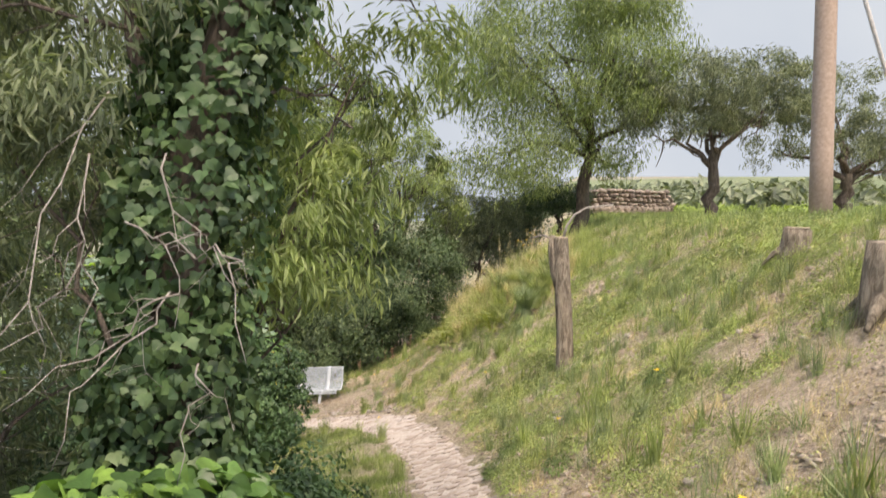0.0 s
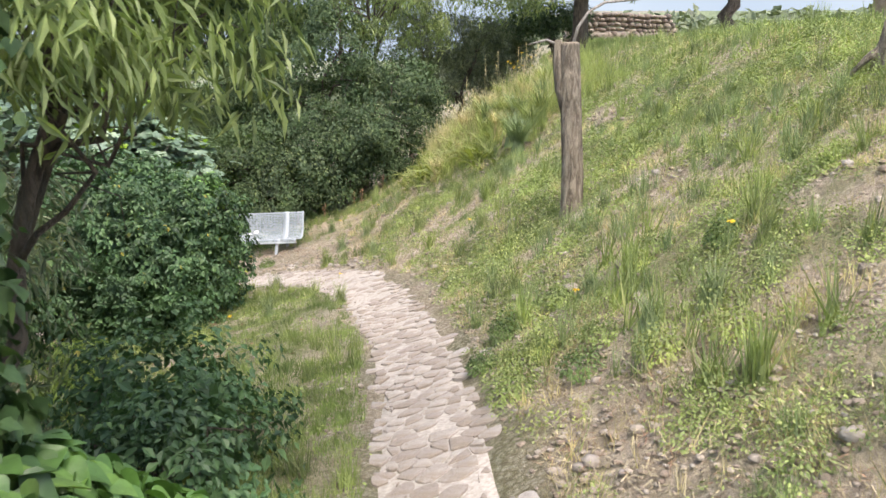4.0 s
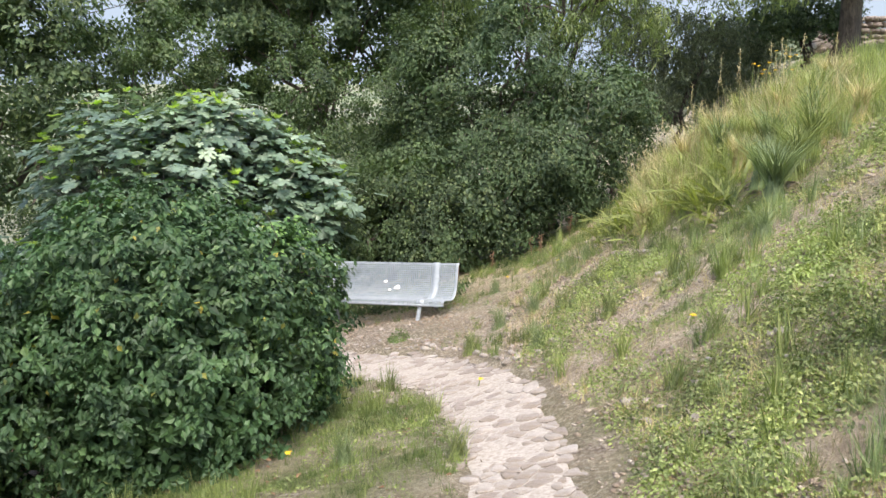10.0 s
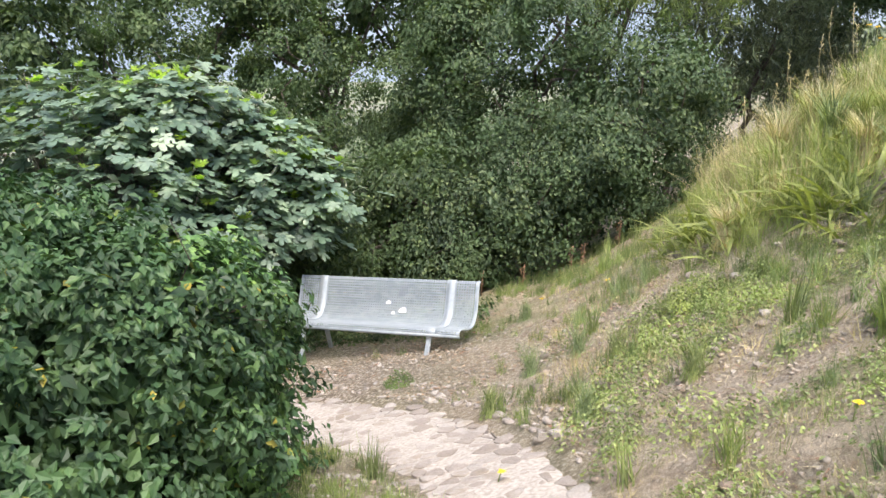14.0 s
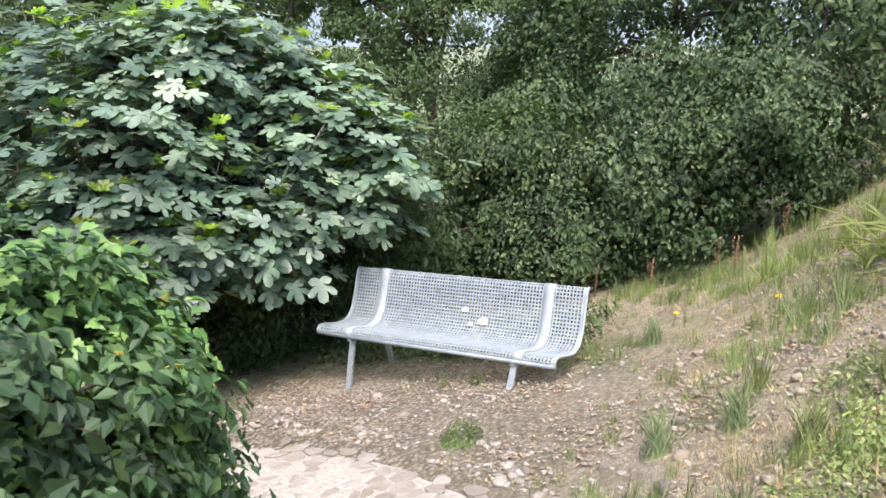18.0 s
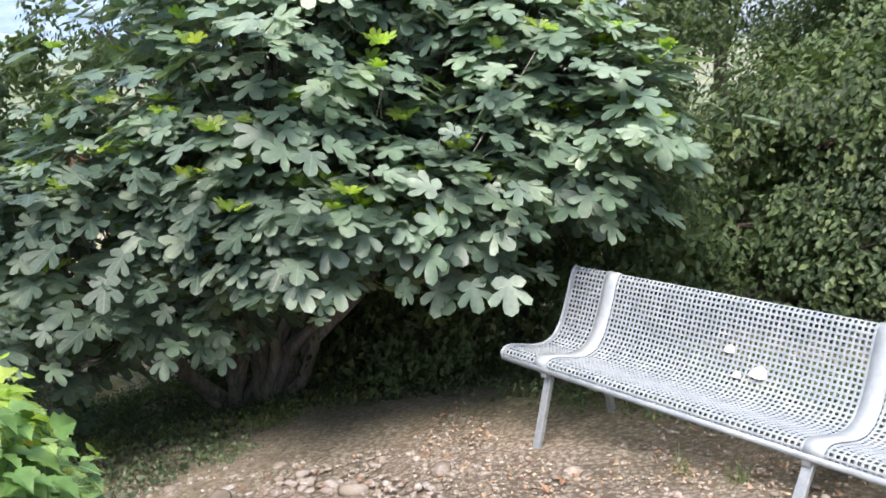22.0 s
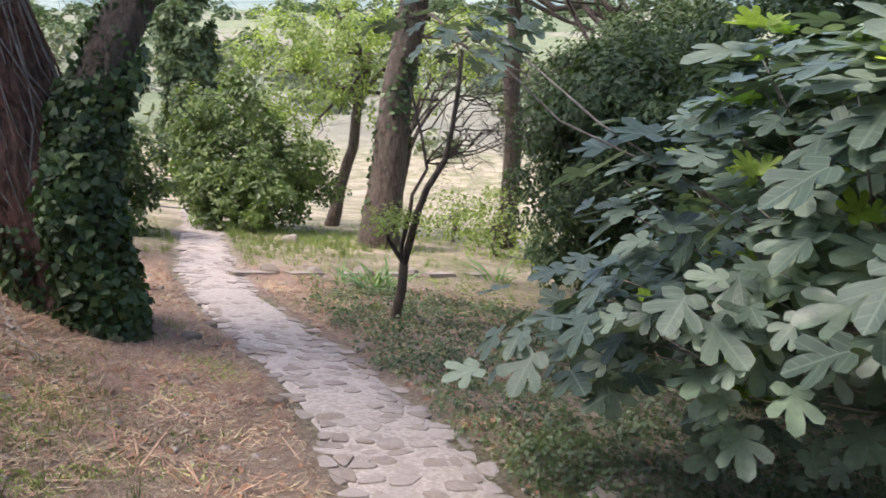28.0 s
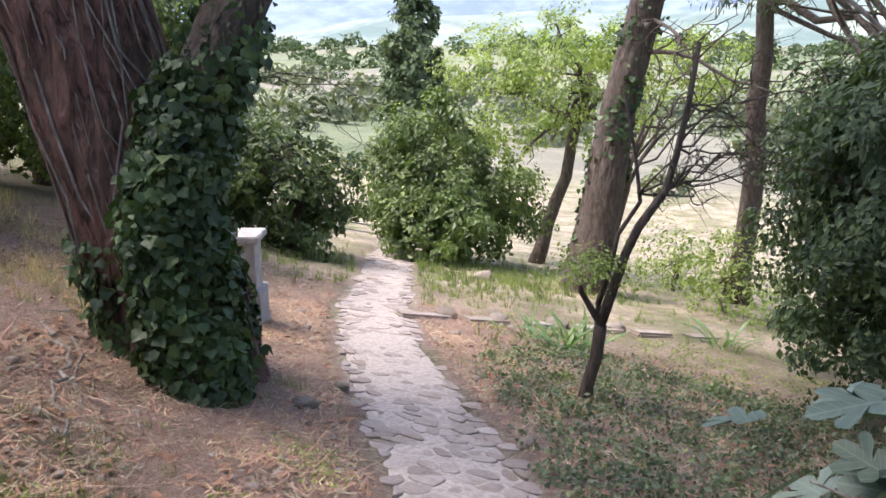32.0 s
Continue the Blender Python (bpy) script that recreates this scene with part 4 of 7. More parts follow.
for k, (x, y, rx, top) in enumerate(((-0.6, 18.8, 1.0, 4.1), (-1.7, 18.2, 1.0, 4.3), (0.1, 20.4, 0.9, 3.9))):
    g = float(height(x, y))
    tree("grey_shrub", x, y, (0, 0, 0), 0.8, 0.05, [((x, y, (g + top) / 2), (rx, rx, (top - g) * 0.55)), ((x + 0.4, y, g + (top - g) * 0.7), (rx * 0.8, rx * 0.8, (top - g) * 0.35))], OLIVE, LANCE, 0.11, 5000,
         "loose grey-green shrub at the bank's crest", 64 + k, clump=0.25, clumps=90, category="shrub", low=-0.9)

# ---- fig tree ----
def build_fig():
    x, y = -7.3, 12.0
    z = float(height(x, y))
    t = thing("fig_tree", (x, y, z), "spreading fig tree with large grey-green lobed leaves", "tree")
    r = np.random.default_rng(8)
    blobs = [((-6.9, 11.9, 1.5), (1.3, 1.2, 1.0)), ((-5.9, 12.5, 1.15), (0.95, 0.75, 0.75)), ((-7.0, 10.85, 0.75), (0.75, 0.68, 0.75)), ((-7.9, 10.5, 0.2), (1.05, 0.75, 0.95)), ((-7.15, 10.1, 0.4), (0.48, 0.38, 0.7)), ((-6.95, 9.2, 1.12), (0.2, 0.2, 0.05)), ((-6.2, 11.6, 1.5), (0.8, 0.7, 0.8)), ((-5.95, 11.6, 0.9), (0.6, 0.55, 0.5)), ((-5.55, 12.2, 0.95), (0.6, 0.5, 0.55)), ((-6.45, 11.3, 1.0), (0.55, 0.5, 0.55)), ((-6.3, 12.2, 2.2), (0.7, 0.7, 0.5)), ((-7.6, 9.62, -0.08), (0.3, 0.28, 0.3)), ((-4.95, 12.95, 1.45), (0.55, 0.45, 0.4)), ((-5.5, 12.85, 1.75), (0.65, 0.55, 0.55)), ((-6.2, 12.6, 2.2), (0.8, 0.7, 0.6)), ((-5.3, 12.9, 1.1), (0.6, 0.4, 0.45)), ((-7.4, 9.52, -0.1), (0.32, 0.24, 0.28)), ((-7.6, 12.4, 1.9), (1.0, 0.9, 0.9)), ((-6.75, 11.3, 0.42), (0.5, 0.42, 0.5))]
    pos, nor, head, tips = [], [], [], []
    for c, rad in blobs:
        d = ball(r, 260)
        d = d[d[:, 2] > -0.8][: int((48 + 85 * rad[0]) * (0.45 if c[1] < 10.2 else 1.0)) if rad[2] > 0.3 else 9]
        cc = np.array(c) + d * np.array(rad) * r.uniform(0.55, 1.06, (len(d), 1))
        for k in range(len(d)):
            tips.append(cc[k])
            for j in range(5):
                a = r.uniform(0, 2 * math.pi)
                o = np.array([math.cos(a), math.sin(a), r.uniform(-0.7, 0.6)])
                pos.append(cc[k] + o * r.uniform(0.03, 0.22))
                head.append(o * (0.6, 0.6, 0.3) + d[k] * 0.4 + np.array([0, 0, -0.25]) + r.normal(0, 0.45, 3))
                nor.append(np.array([0, 0, 1.2]) + d[k] * 0.55 + o * 0.15 + r.normal(0, 0.3, 3))
    pos, nor, head = map(np.array, (pos, nor, head))
    keep = pos[:, 2] > height(pos[:, 0], pos[:, 1]) + 0.12
    pos, nor, head = pos[keep], nor[keep], head[keep]
    size = r.uniform(0.1, 0.2, len(pos))
    size = np.where((pos[:, 1] < 9.7) & (pos[:, 2] > 0.8), size * 0.6, size)
    # leaves nearest to the footpath are pieces of their own
    d, _ = way_distance(pos[:, 0], pos[:, 1])
    order = np.argsort(d + 0.3 * np.abs(pos[:, 2] - 1.0))
    single, rest = order[:300], order[300:]
    # the shade over these near leaves is painted as a darker leaf tone
    shapes = [mesh_of("leaf", *lobed_leaf(k), FIG_NEAR_SHADED) for k in range(4)]
    rot = frames_from(nor, head)
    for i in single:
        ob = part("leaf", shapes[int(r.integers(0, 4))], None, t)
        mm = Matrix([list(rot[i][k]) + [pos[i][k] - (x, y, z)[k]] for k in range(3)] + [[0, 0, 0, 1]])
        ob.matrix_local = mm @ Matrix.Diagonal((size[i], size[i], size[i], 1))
    pieces = [strew(lobed_leaf(k), pos[rest[k::4]], nor[rest[k::4]], head[rest[k::4]], size[rest[k::4]]) for k in range(4)]
    tagged(part("leaves", mesh_of("leaves", *local(join(pieces), (x, y, z)), FIG), None, t), kind="stuff")
    crowns = np.array([q for q in tips[::4] if q[1] > 9.9])
    k = np.repeat(np.arange(len(crowns)), 5)
    a = r.uniform(0, 2 * math.pi, len(k))
    out = np.stack([np.cos(a), np.sin(a), 0 * a], 1)
    vf = strew(FIGLEAF, crowns[k] + out * 0.02 + (0, 0, 0.1), out * -0.5 + (0, 0, 0.8) + r.normal(0, 0.25, (len(k), 3)), out * 0.6 + (0, 0, 0.8) + r.normal(0, 0.2, (len(k), 3)), r.uniform(0.05, 0.11, len(k)))
    tagged(part("young_leaves", mesh_of("young_leaves", *local(vf, (x, y, z)), YOUNG_FAR), None, t), "fresh yellow-green young leaves", kind="stuff")
    wood, hub = [], np.array([x, y, z + 0.25])
    stems = [bend((x + 0.15 * math.cos(a), y + 0.15 * math.sin(a), z - 0.1), np.array(b[0]) * 0.55 + hub * 0.45 + (0, 0, 0.1), 6, -0.1, 0.04, k) for k, (a, b) in enumerate(zip((0, 1.3, 2.5, 4.0, 3.2, 3.6, 3.9, 0.5, 0.9, 1.1, 4.4, 0.3, 0.6, 1.0, 0.8, 4.2, 3.7, 1.8, 4.8), blobs)) if b[1][2] > 0.3]
    for k, s in enumerate(stems):
        wood.append(tube(s, np.linspace(0.05, 0.025, 6), 8, 0.08, k))
    for k, tip in enumerate(q for i, q in enumerate(tips) if (i % 2 == 0 if q[1] > 9.75 else i % 7 == 0)):
        s = min(stems, key=lambda q: np.linalg.norm(q[-1] - tip))
        wood.append(tube(bend(s[4 + k % 2], tip, 6, 0.06, 0.05, k), np.linspace(0.009, 0.003, 6), 5, 0.1, k))
    for w in wood[: len(stems)]:
        part("bough", mesh_of("bough", *local(w, (x, y, z)), DEAD), None, t, "smooth grey bough")
    tagged(part("twig_tangle", mesh_of("twig_tangle", *local(join(wood[len(stems):]), (x, y, z)), DEAD), None, t), "thin grey twigs", kind="stuff")
    for k, q in enumerate(((-6.72, 10.7, 1.25), (-6.74, 10.72, 1.0), (-6.9, 11.2, 1.5))):
        p = np.array(q) + r.normal(0, 0.02, (9, 3))
        vf = strew(LANCE, p, ball(r, 9), np.tile((0, 0, -1.0), (9, 1)) + r.normal(0, 0.2, (9, 3)), np.full(9, 0.13))
        part("withered_spray", mesh_of("withered_spray", *local(vf, (x, y, z)), RUST), None, t, "withered brown leaves")


def lobed_leaf(k):
    """A fig leaf with five rounded lobes; k varies its curl."""
    v, f = FIGLEAF
    v = v.copy()
    v[:, 2] += 0.07 * np.sin(9 * v[:, 0] + k * 1.7) * np.abs(v[:, 0]) + 0.05 * (k - 1.5) * v[:, 1] ** 2
    v[:, 0] *= 0.92 + 0.06 * k
    return v, f


build_fig()

# ---- round bush beside the path ----
bx, by = -4.05, 8.15
blobs = [((-3.62, 7.92, 0.9), (1.08, 1.2, 1.1)), ((-3.3, 8.15, 1.4), (0.72, 0.75, 0.55)), ((-3.9, 8.6, 0.65), (0.8, 0.75, 0.75)), ((-3.5, 7.4, 0.75), (0.75, 0.7, 0.75)), ((-3.5, 8.85, 0.5), (0.6, 0.55, 0.62)), ((-4.1, 8.0, 1.5), (0.95, 1.0, 0.7)), ((-4.5, 7.4, 0.8), (0.9, 0.9, 0.9))]
tree("round_bush", bx, by, (0, 0, 0), 0.8, 0.05, blobs, BUSH, OVATE, 0.056, 62000, "big rounded dark green glossy-leaved bush beside the path", 70, clump=0.1, clumps=1500, category="bush", low=-0.9, tipn=10)


def bush_front():
    """Broad singly told leaves on the bush's side towards the path, over a leafy core."""
    r = np.random.default_rng(17)
    base = np.array(on(-4.1, 9.3))
    t = thing("leafy_bush", tuple(base), "bush with broad pointed fresh green leaves, some yellowing, beside the path", "bush")
    shells = [((-3.95, 9.1, 0.7), (0.5, 0.45, 0.62)), ((-4.2, 9.4, 0.45), (0.34, 0.27, 0.68)), ((-3.75, 8.85, 0.7), (0.5, 0.5, 0.75)), ((-3.85, 9.3, 0.75), (0.32, 0.28, 0.42)), ((-4.2, 8.85, 1.0), (0.5, 0.42, 0.55)), ((-3.3, 8.45, 0.85), (0.52, 0.52, 0.85)), ((-3.28, 8.45, 1.4), (0.45, 0.48, 0.5))]

    def leaves(n, lo, hi):
        k = r.integers(0, len(shells), n)
        c, q = np.array([s[0] for s in shells])[k], np.array([s[1] for s in shells])[k]
        d = ball(r, n)
        p = c + d * q * r.uniform(lo, hi, (n, 1)) * (1 + 0.09 * np.sin(9 * d[:, :1] + 5 * d[:, 2:]))
        ok = p[:, 2] > height(p[:, 0], p[:, 1]) + 0.1
        return p[ok], d[ok]

    p, d = leaves(6800, 0.9, 1.08)
    nor = d * 0.4 + np.array([0.1, 0.0, 0.9]) + r.normal(0, 0.3, d.shape)
    head = d + np.array([0, 0, -0.8]) + r.normal(0, 0.4, d.shape)
    size = r.uniform(0.04, 0.072, len(p))
    rot = frames_from(nor, head)
    young = [mesh_of("leaf", POINTLEAF[0] * (0.95, 1, 0.5 + 0.35 * k), POINTLEAF[1], YOUNG_LIT) for k in range(3)]
    fresh = [mesh_of("leaf", POINTLEAF[0] * (0.9, 1, 0.5 + 0.35 * k), POINTLEAF[1], FRESH_NEAR) for k in range(3)]
    order = np.argsort(np.hypot(p[:, 0] + 3.85, p[:, 1] - 9.8) + 0.25 * np.abs(p[:, 2] - 0.9))
    for j, i in enumerate(order[:300]):
        # north-west leaves get the brighter copy: light through them put into colour
        lit = p[i][1] > 9.15 and p[i][0] < -3.85 and r.random() < 0.9
        ob = part("leaf", (young if lit else fresh)[j % 3], None, t)
        s = size[i] * 0.72
        ob.matrix_local = Matrix([list(rot[i][k]) + [p[i][k] - base[k]] for k in range(3)] + [[0, 0, 0, 1]]) @ Matrix.Diagonal((s, s, s, 1))
    o = order[300:]
    # joined leaves split alike, the lit north-west side in the brighter colour
    for name, mat, pick in (("leaves", FRESH, o[(p[o, 1] < 9.15) | (p[o, 0] > -3.85)]), ("young_leaves", YOUNG_FAR, o[(p[o, 1] >= 9.15) & (p[o, 0] <= -3.85)])):
        tagged(part(name, mesh_of(name, *local(strew(POINTLEAF, p[pick], nor[pick], head[pick], size[pick] * 0.8), base), mat), None, t), kind="stuff")
    p, d = leaves(4200, 0.6, 0.95)
    vf = strew(POINTLEAF, p, d * 0.6 + (0.1, 0.1, 0.7) + r.normal(0, 0.4, d.shape), d + (0, 0, -0.6) + r.normal(0, 0.5, d.shape), r.uniform(0.045, 0.08, len(p)))
    tagged(part("inner_leaves", mesh_of("inner_leaves", *local(vf, base), FRESH), None, t), kind="stuff")
    for k in range(14):
        c, q = shells[k % 7]
        w = tube(bend(base + (0, 0, -0.05), np.array(c) + ball(r, 1)[0] * 0.3, 6, 0, 0.04, k), np.linspace(0.014, 0.004, 6), 5, 0, k)
        part("stem", mesh_of("stem", *local(w, base), BARK), None, t)


bush_front()

g = float(height(-5.0, 6.7))
tree("dark_shrub", -5.0, 6.7, (0, 0, 0), 0.7, 0.04, [((-5.0, 6.7, g + 0.85), (0.75, 0.7, 0.85))], BUSH, OVATE, 0.06, 12000, "dark glossy shrub beside the round bush", 171, clump=0.14, clumps=260, category="shrub", low=-0.9)

# ---- ivy-clad tree and growth at the walk's start ----
def ivy_sleeve(points, radius, n, seed, size=0.06, upto=1.0, out=0.12):
    """Ivy leaves hanging in uneven swags round a trunk."""
    r = np.random.default_rng(seed)
    p = np.array(points, float)
    swags = max(12, n // 26)
    t0, a0, o0 = r.random(swags) ** 1.15 * upto * (len(p) - 1), r.uniform(0, 2 * math.pi, swags), r.random(swags) ** 1.5
    k = r.integers(0, swags, n)
    t = np.clip(t0[k] + r.normal(0, 0.16, n), 0, upto * (len(p) - 1) - 1e-3)
    i = np.minimum(t.astype(int), len(p) - 2)
    f = (t - i)[:, None]
    c = p[i] * (1 - f) + p[i + 1] * f
    a = a0[k] + r.normal(0, 0.38, n)
    o = np.stack([np.cos(a), np.sin(a), np.zeros(n)], 1)
    pos = c + o * (radius * r.uniform(0.85, 1.05, n) + out * (0.75 * o0[k] + 0.35 * r.random(n)))[:, None]
    tilt = np.stack([np.cos(a0[k]), np.sin(a0[k]), r.uniform(-0.1, 0.9, swags)[k]], 1)
    return strew(IVYLEAF, pos, tilt + r.normal(0, 0.5, (n, 3)), np.tile((0, 0, -1.0), (n, 1)) + o * 0.3 + r.normal(0, 0.55, (n, 3)), size * r.uniform(0.45, 1.35, n))


def spray(a, b, n, seed, r0=0.012, spread=0.5):
    """A bare dead bough with side twigs, as one joined piece."""
    r = np.random.default_rng(seed)
    m = bend(a, b, 8, -0.05, 0.02 if r0 < 0.005 else 0.05, seed)
    out = [tube(m, np.linspace(r0, r0 * 0.35, 8), 6, 0.1, seed)]
    l = np.linalg.norm(np.array(b) - np.array(a))
    for k in range(n):
        s = m[1 + k % 7]
        e = s + (m[-1] - m[0]) * 0.25 + ball(r, 1)[0] * l * spread * r.uniform(0.3, 1)
        q = bend(s, e, 5, 0.0, 0.03, seed + k)
        out.append(tube(q, np.linspace(r0 * 0.45, r0 * 0.12, 5), 5, 0, k))
        for j in range(2):
            out.append(tube(bend(q[2 + j], q[2 + j] + ball(r, 1)[0] * l * 0.14, 3, 0, 0.01, k + j), np.linspace(r0 * 0.2, r0 * 0.08, 3), 4, 0, j))
    return join(out)


def start_tree():
    x, y = -1.55, 0.75
    z = float(height(x, y))
    line = np.array([(x, y, z - 0.1), (x + 0.05, y, z + 0.8), (x - 0.02, y + 0.05, z + 1.6), (x + 0.1, y + 0.15, z + 2.6), (x + 0.35, y + 0.4, z + 3.8), (x + 0.4, y + 0.7, z + 5.0)])
    t = thing("ivy_clad_tree", (x, y, z), "dark tree trunk thickly clad in ivy, with dead pale twigs", "tree")
    at = (x, y, z)
    part("trunk", mesh_of("trunk", *local(tube(line, [0.17, 0.15, 0.14, 0.12, 0.1, 0.07], 12, 0.1, 3), at), BARK), None, t)
    part("stem", mesh_of("stem", *local(tube(bend(line[1], (x - 0.35, y + 0.5, z + 4.2), 7, 0, 0.08, 5), np.linspace(0.09, 0.05, 7), 9, 0.1, 5), at), BARK), None, t)
    tagged(part("ivy", mesh_of("ivy", *local(ivy_sleeve(line, 0.18, 11500, 5, 0.058, 0.85, 0.28), at), TRUNK_IVY), None, t), "glossy dark ivy leaves", kind="stuff")
    tips = [((-1.15, 0.35, 3.5), (-0.92, 0.05, 3.02)), ((-1.5, 0.2, 3.6), (-1.0, 0.2, 3.3)), ((-1.7, 0.5, 4.2), (-2.0, -0.3, 2.6)), ((-1.9, 0.6, 3.4), (-2.3, 0.1, 2.5)), ((-1.6, 0.6, 4.5), (-2.6, 0.6, 4.6)),
            ((-1.4, 0.9, 4.6), (-0.2, 2.0, 5.0)), ((-1.3, 0.9, 4.2), (-0.9, 2.4, 4.4)), ((-1.6, 0.8, 4.8), (-2.4, 1.6, 5.3)), ((-1.4, 0.9, 3.9), (-2.0, 1.9, 3.6)), ((-1.7, 0.5, 3.0), (-2.4, 0.9, 3.9)),
            ((-1.26, 0.2, 3.29), (-1.85, -0.15, 2.85)), ((-1.3, 0.2, 3.3), (-1.68, -0.1, 2.6)), ((-1.35, 0.3, 3.9), (-1.25, 0.12, 3.15)), ((-1.7, 0.3, 3.9), (-1.62, 0.0, 3.05)), ((-1.16, 0.15, 3.0), (-1.22, 0.05, 2.5))]
    for k, (a, b) in enumerate(tips):
        part("dead_bough", mesh_of("dead_bough", *local(spray(a, b, 7 if 1 < k < 10 else 3, 90 + k, 0.0055 if k < 4 or k > 9 else 0.016, 0.35 if k > 1 else 0.15), at), DEAD if k < 4 or k > 9 else BARK), None, t, "bare twiggy bough")
    crown = foliage([((-2.3, 1.6, 5.2), (1.3, 1.3, 0.7)), ((-0.6, 2.0, 5.4), (1.0, 1.0, 0.5)), ((-3.2, 1.6, 4.3), (0.9, 1.2, 1.2)), ((-2.0, 0.9, 3.7), (0.6, 0.7, 0.6)), ((-2.6, 0.9, 4.6), (1.0, 0.9, 0.9))], 17000, LANCE, 0.11, 31, 0.35, 70, 0.4, 0.4)
    tagged(part("crown", mesh_of("crown", *local(crown, at), SHADE, False), None, t), kind="stuff")


start_tree()


def ivy_bank():
    """A mound of large-leaved ivy beside the path; leaves nearest the path are pieces of their own."""
    r = np.random.default_rng(23)
    base = np.array(on(-1.5, 0.4))
    t = thing("ivy_mound", tuple(base), "mound of broad shiny bright green ivy leaves beside the path", "ivy")
    n = 2900
    a, q = r.uniform(0, 2 * math.pi, n), np.sqrt(r.random(n))
    px, py = -1.58 + 1.18 * q * np.cos(a), 0.0 + 2.3 * q * np.sin(a)
    dome = 1.1 * np.clip(1 - q**2.2, 0, 1) + 0.07 * r.random(n) * (1 - q) + 0.06 * np.sin(5 * px) * np.sin(4 * py)
    pos = np.stack([px, py, height(px, py) + 0.06 + dome], 1)
    out = np.stack([np.cos(a) * q, np.sin(a) * q * 0.6, np.full(n, 0.55)], 1)
    nor = out + r.normal(0, 0.3, (n, 3))
    head = np.stack([np.cos(a), np.sin(a), -0.5 * np.ones(n)], 1) + np.array([0.35, -0.5, -0.2]) + r.normal(0, 0.5, (n, 3))
    size = r.uniform(0.055, 0.115, n)
    order = np.argsort(-px + 0.25 * py)
    shapes = [mesh_of("leaf", (BROADLEAF, IVYLEAF)[k % 2][0] * (1, 1, 0.6 + 0.35 * k), (BROADLEAF, IVYLEAF)[k % 2][1], IVY_NEAR) for k in range(4)]
    rot = frames_from(nor, head)
    for i in order[:290]:
        ob = part("leaf", shapes[int(r.integers(0, 4))], None, t)
        s = size[i]
        ob.matrix_local = Matrix([list(rot[i][k]) + [pos[i][k] - base[k]] for k in range(3)] + [[0, 0, 0, 1]]) @ Matrix.Diagonal((s, s, s, 1))
    o = order[290:]
    tagged(part("leaves", mesh_of("leaves", *local(strew(BROADLEAF, pos[o], nor[o], head[o], size[o]), base), IVY), None, t), kind="stuff")
    # the same leaves again 13 cm lower, in the darker ivy colour
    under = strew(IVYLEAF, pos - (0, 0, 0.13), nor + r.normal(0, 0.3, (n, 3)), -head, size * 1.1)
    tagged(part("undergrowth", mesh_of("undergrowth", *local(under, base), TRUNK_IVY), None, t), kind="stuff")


ivy_bank()
tree("small_almond_tree", -1.8, 1.3, (0.45, 0.35, 0), 1.9, 0.04, [((-0.98, 1.5, 3.55), (0.33, 0.35, 0.35)), ((-0.8, 1.85, 3.8), (0.3, 0.35, 0.3)), ((-1.2, 1.3, 3.25), (0.3, 0.3, 0.3)), ((-0.95, 1.7, 3.25), (0.28, 0.3, 0.25)),
     ((-1.4, 1.8, 3.9), (0.4, 0.4, 0.45)), ((-1.0, 2.0, 4.35), (0.5, 0.4, 0.4)), ((-1.5, 1.9, 3.3), (0.35, 0.35, 0.35)), ((-0.5, 2.0, 4.5), (0.4, 0.4, 0.3)), ((-1.6, 2.0, 4.7), (0.6, 0.5, 0.4))], WILLOW, LANCE, 0.105, 6800,
     "leaning almond tree with drooping slender green leaves", 81, clump=0.2, clumps=120, droop=0.9, tipn=8)
tree("low_shrub", -1.35, 2.5, (0, 0, 0), 0.2, 0.02, [((-1.3, 2.3, 1.45), (0.55, 0.75, 0.32)), ((-1.7, 3.2, 1.4), (0.6, 0.6, 0.5))], BUSH, OVATE, 0.05, 5000, "low dark small-leaved shrub at the path's edge", 82, clump=0.14, clumps=120, category="shrub", low=-0.6)
tree("tall_shrub", -3.6, 1.8, (0, 0, 0), 1.2, 0.06, [((-3.4, 1.6, 1.9), (1.1, 1.7, 1.5)), ((-3.2, 3.4, 1.7), (1.0, 1.0, 1.3)), ((-4.4, 3.2, 2.6), (1.3, 1.5, 1.6)), ((-4.2, 3.4, 4.8), (1.6, 1.8, 1.7)), ((-3.4, 0.6, 3.6), (1.0, 1.2, 1.0))], SHADE, LANCE, 0.1, 22000, "grey-green feathery shrub behind the ivy", 83, clump=0.28, clumps=160, category="shrub", low=-0.9)

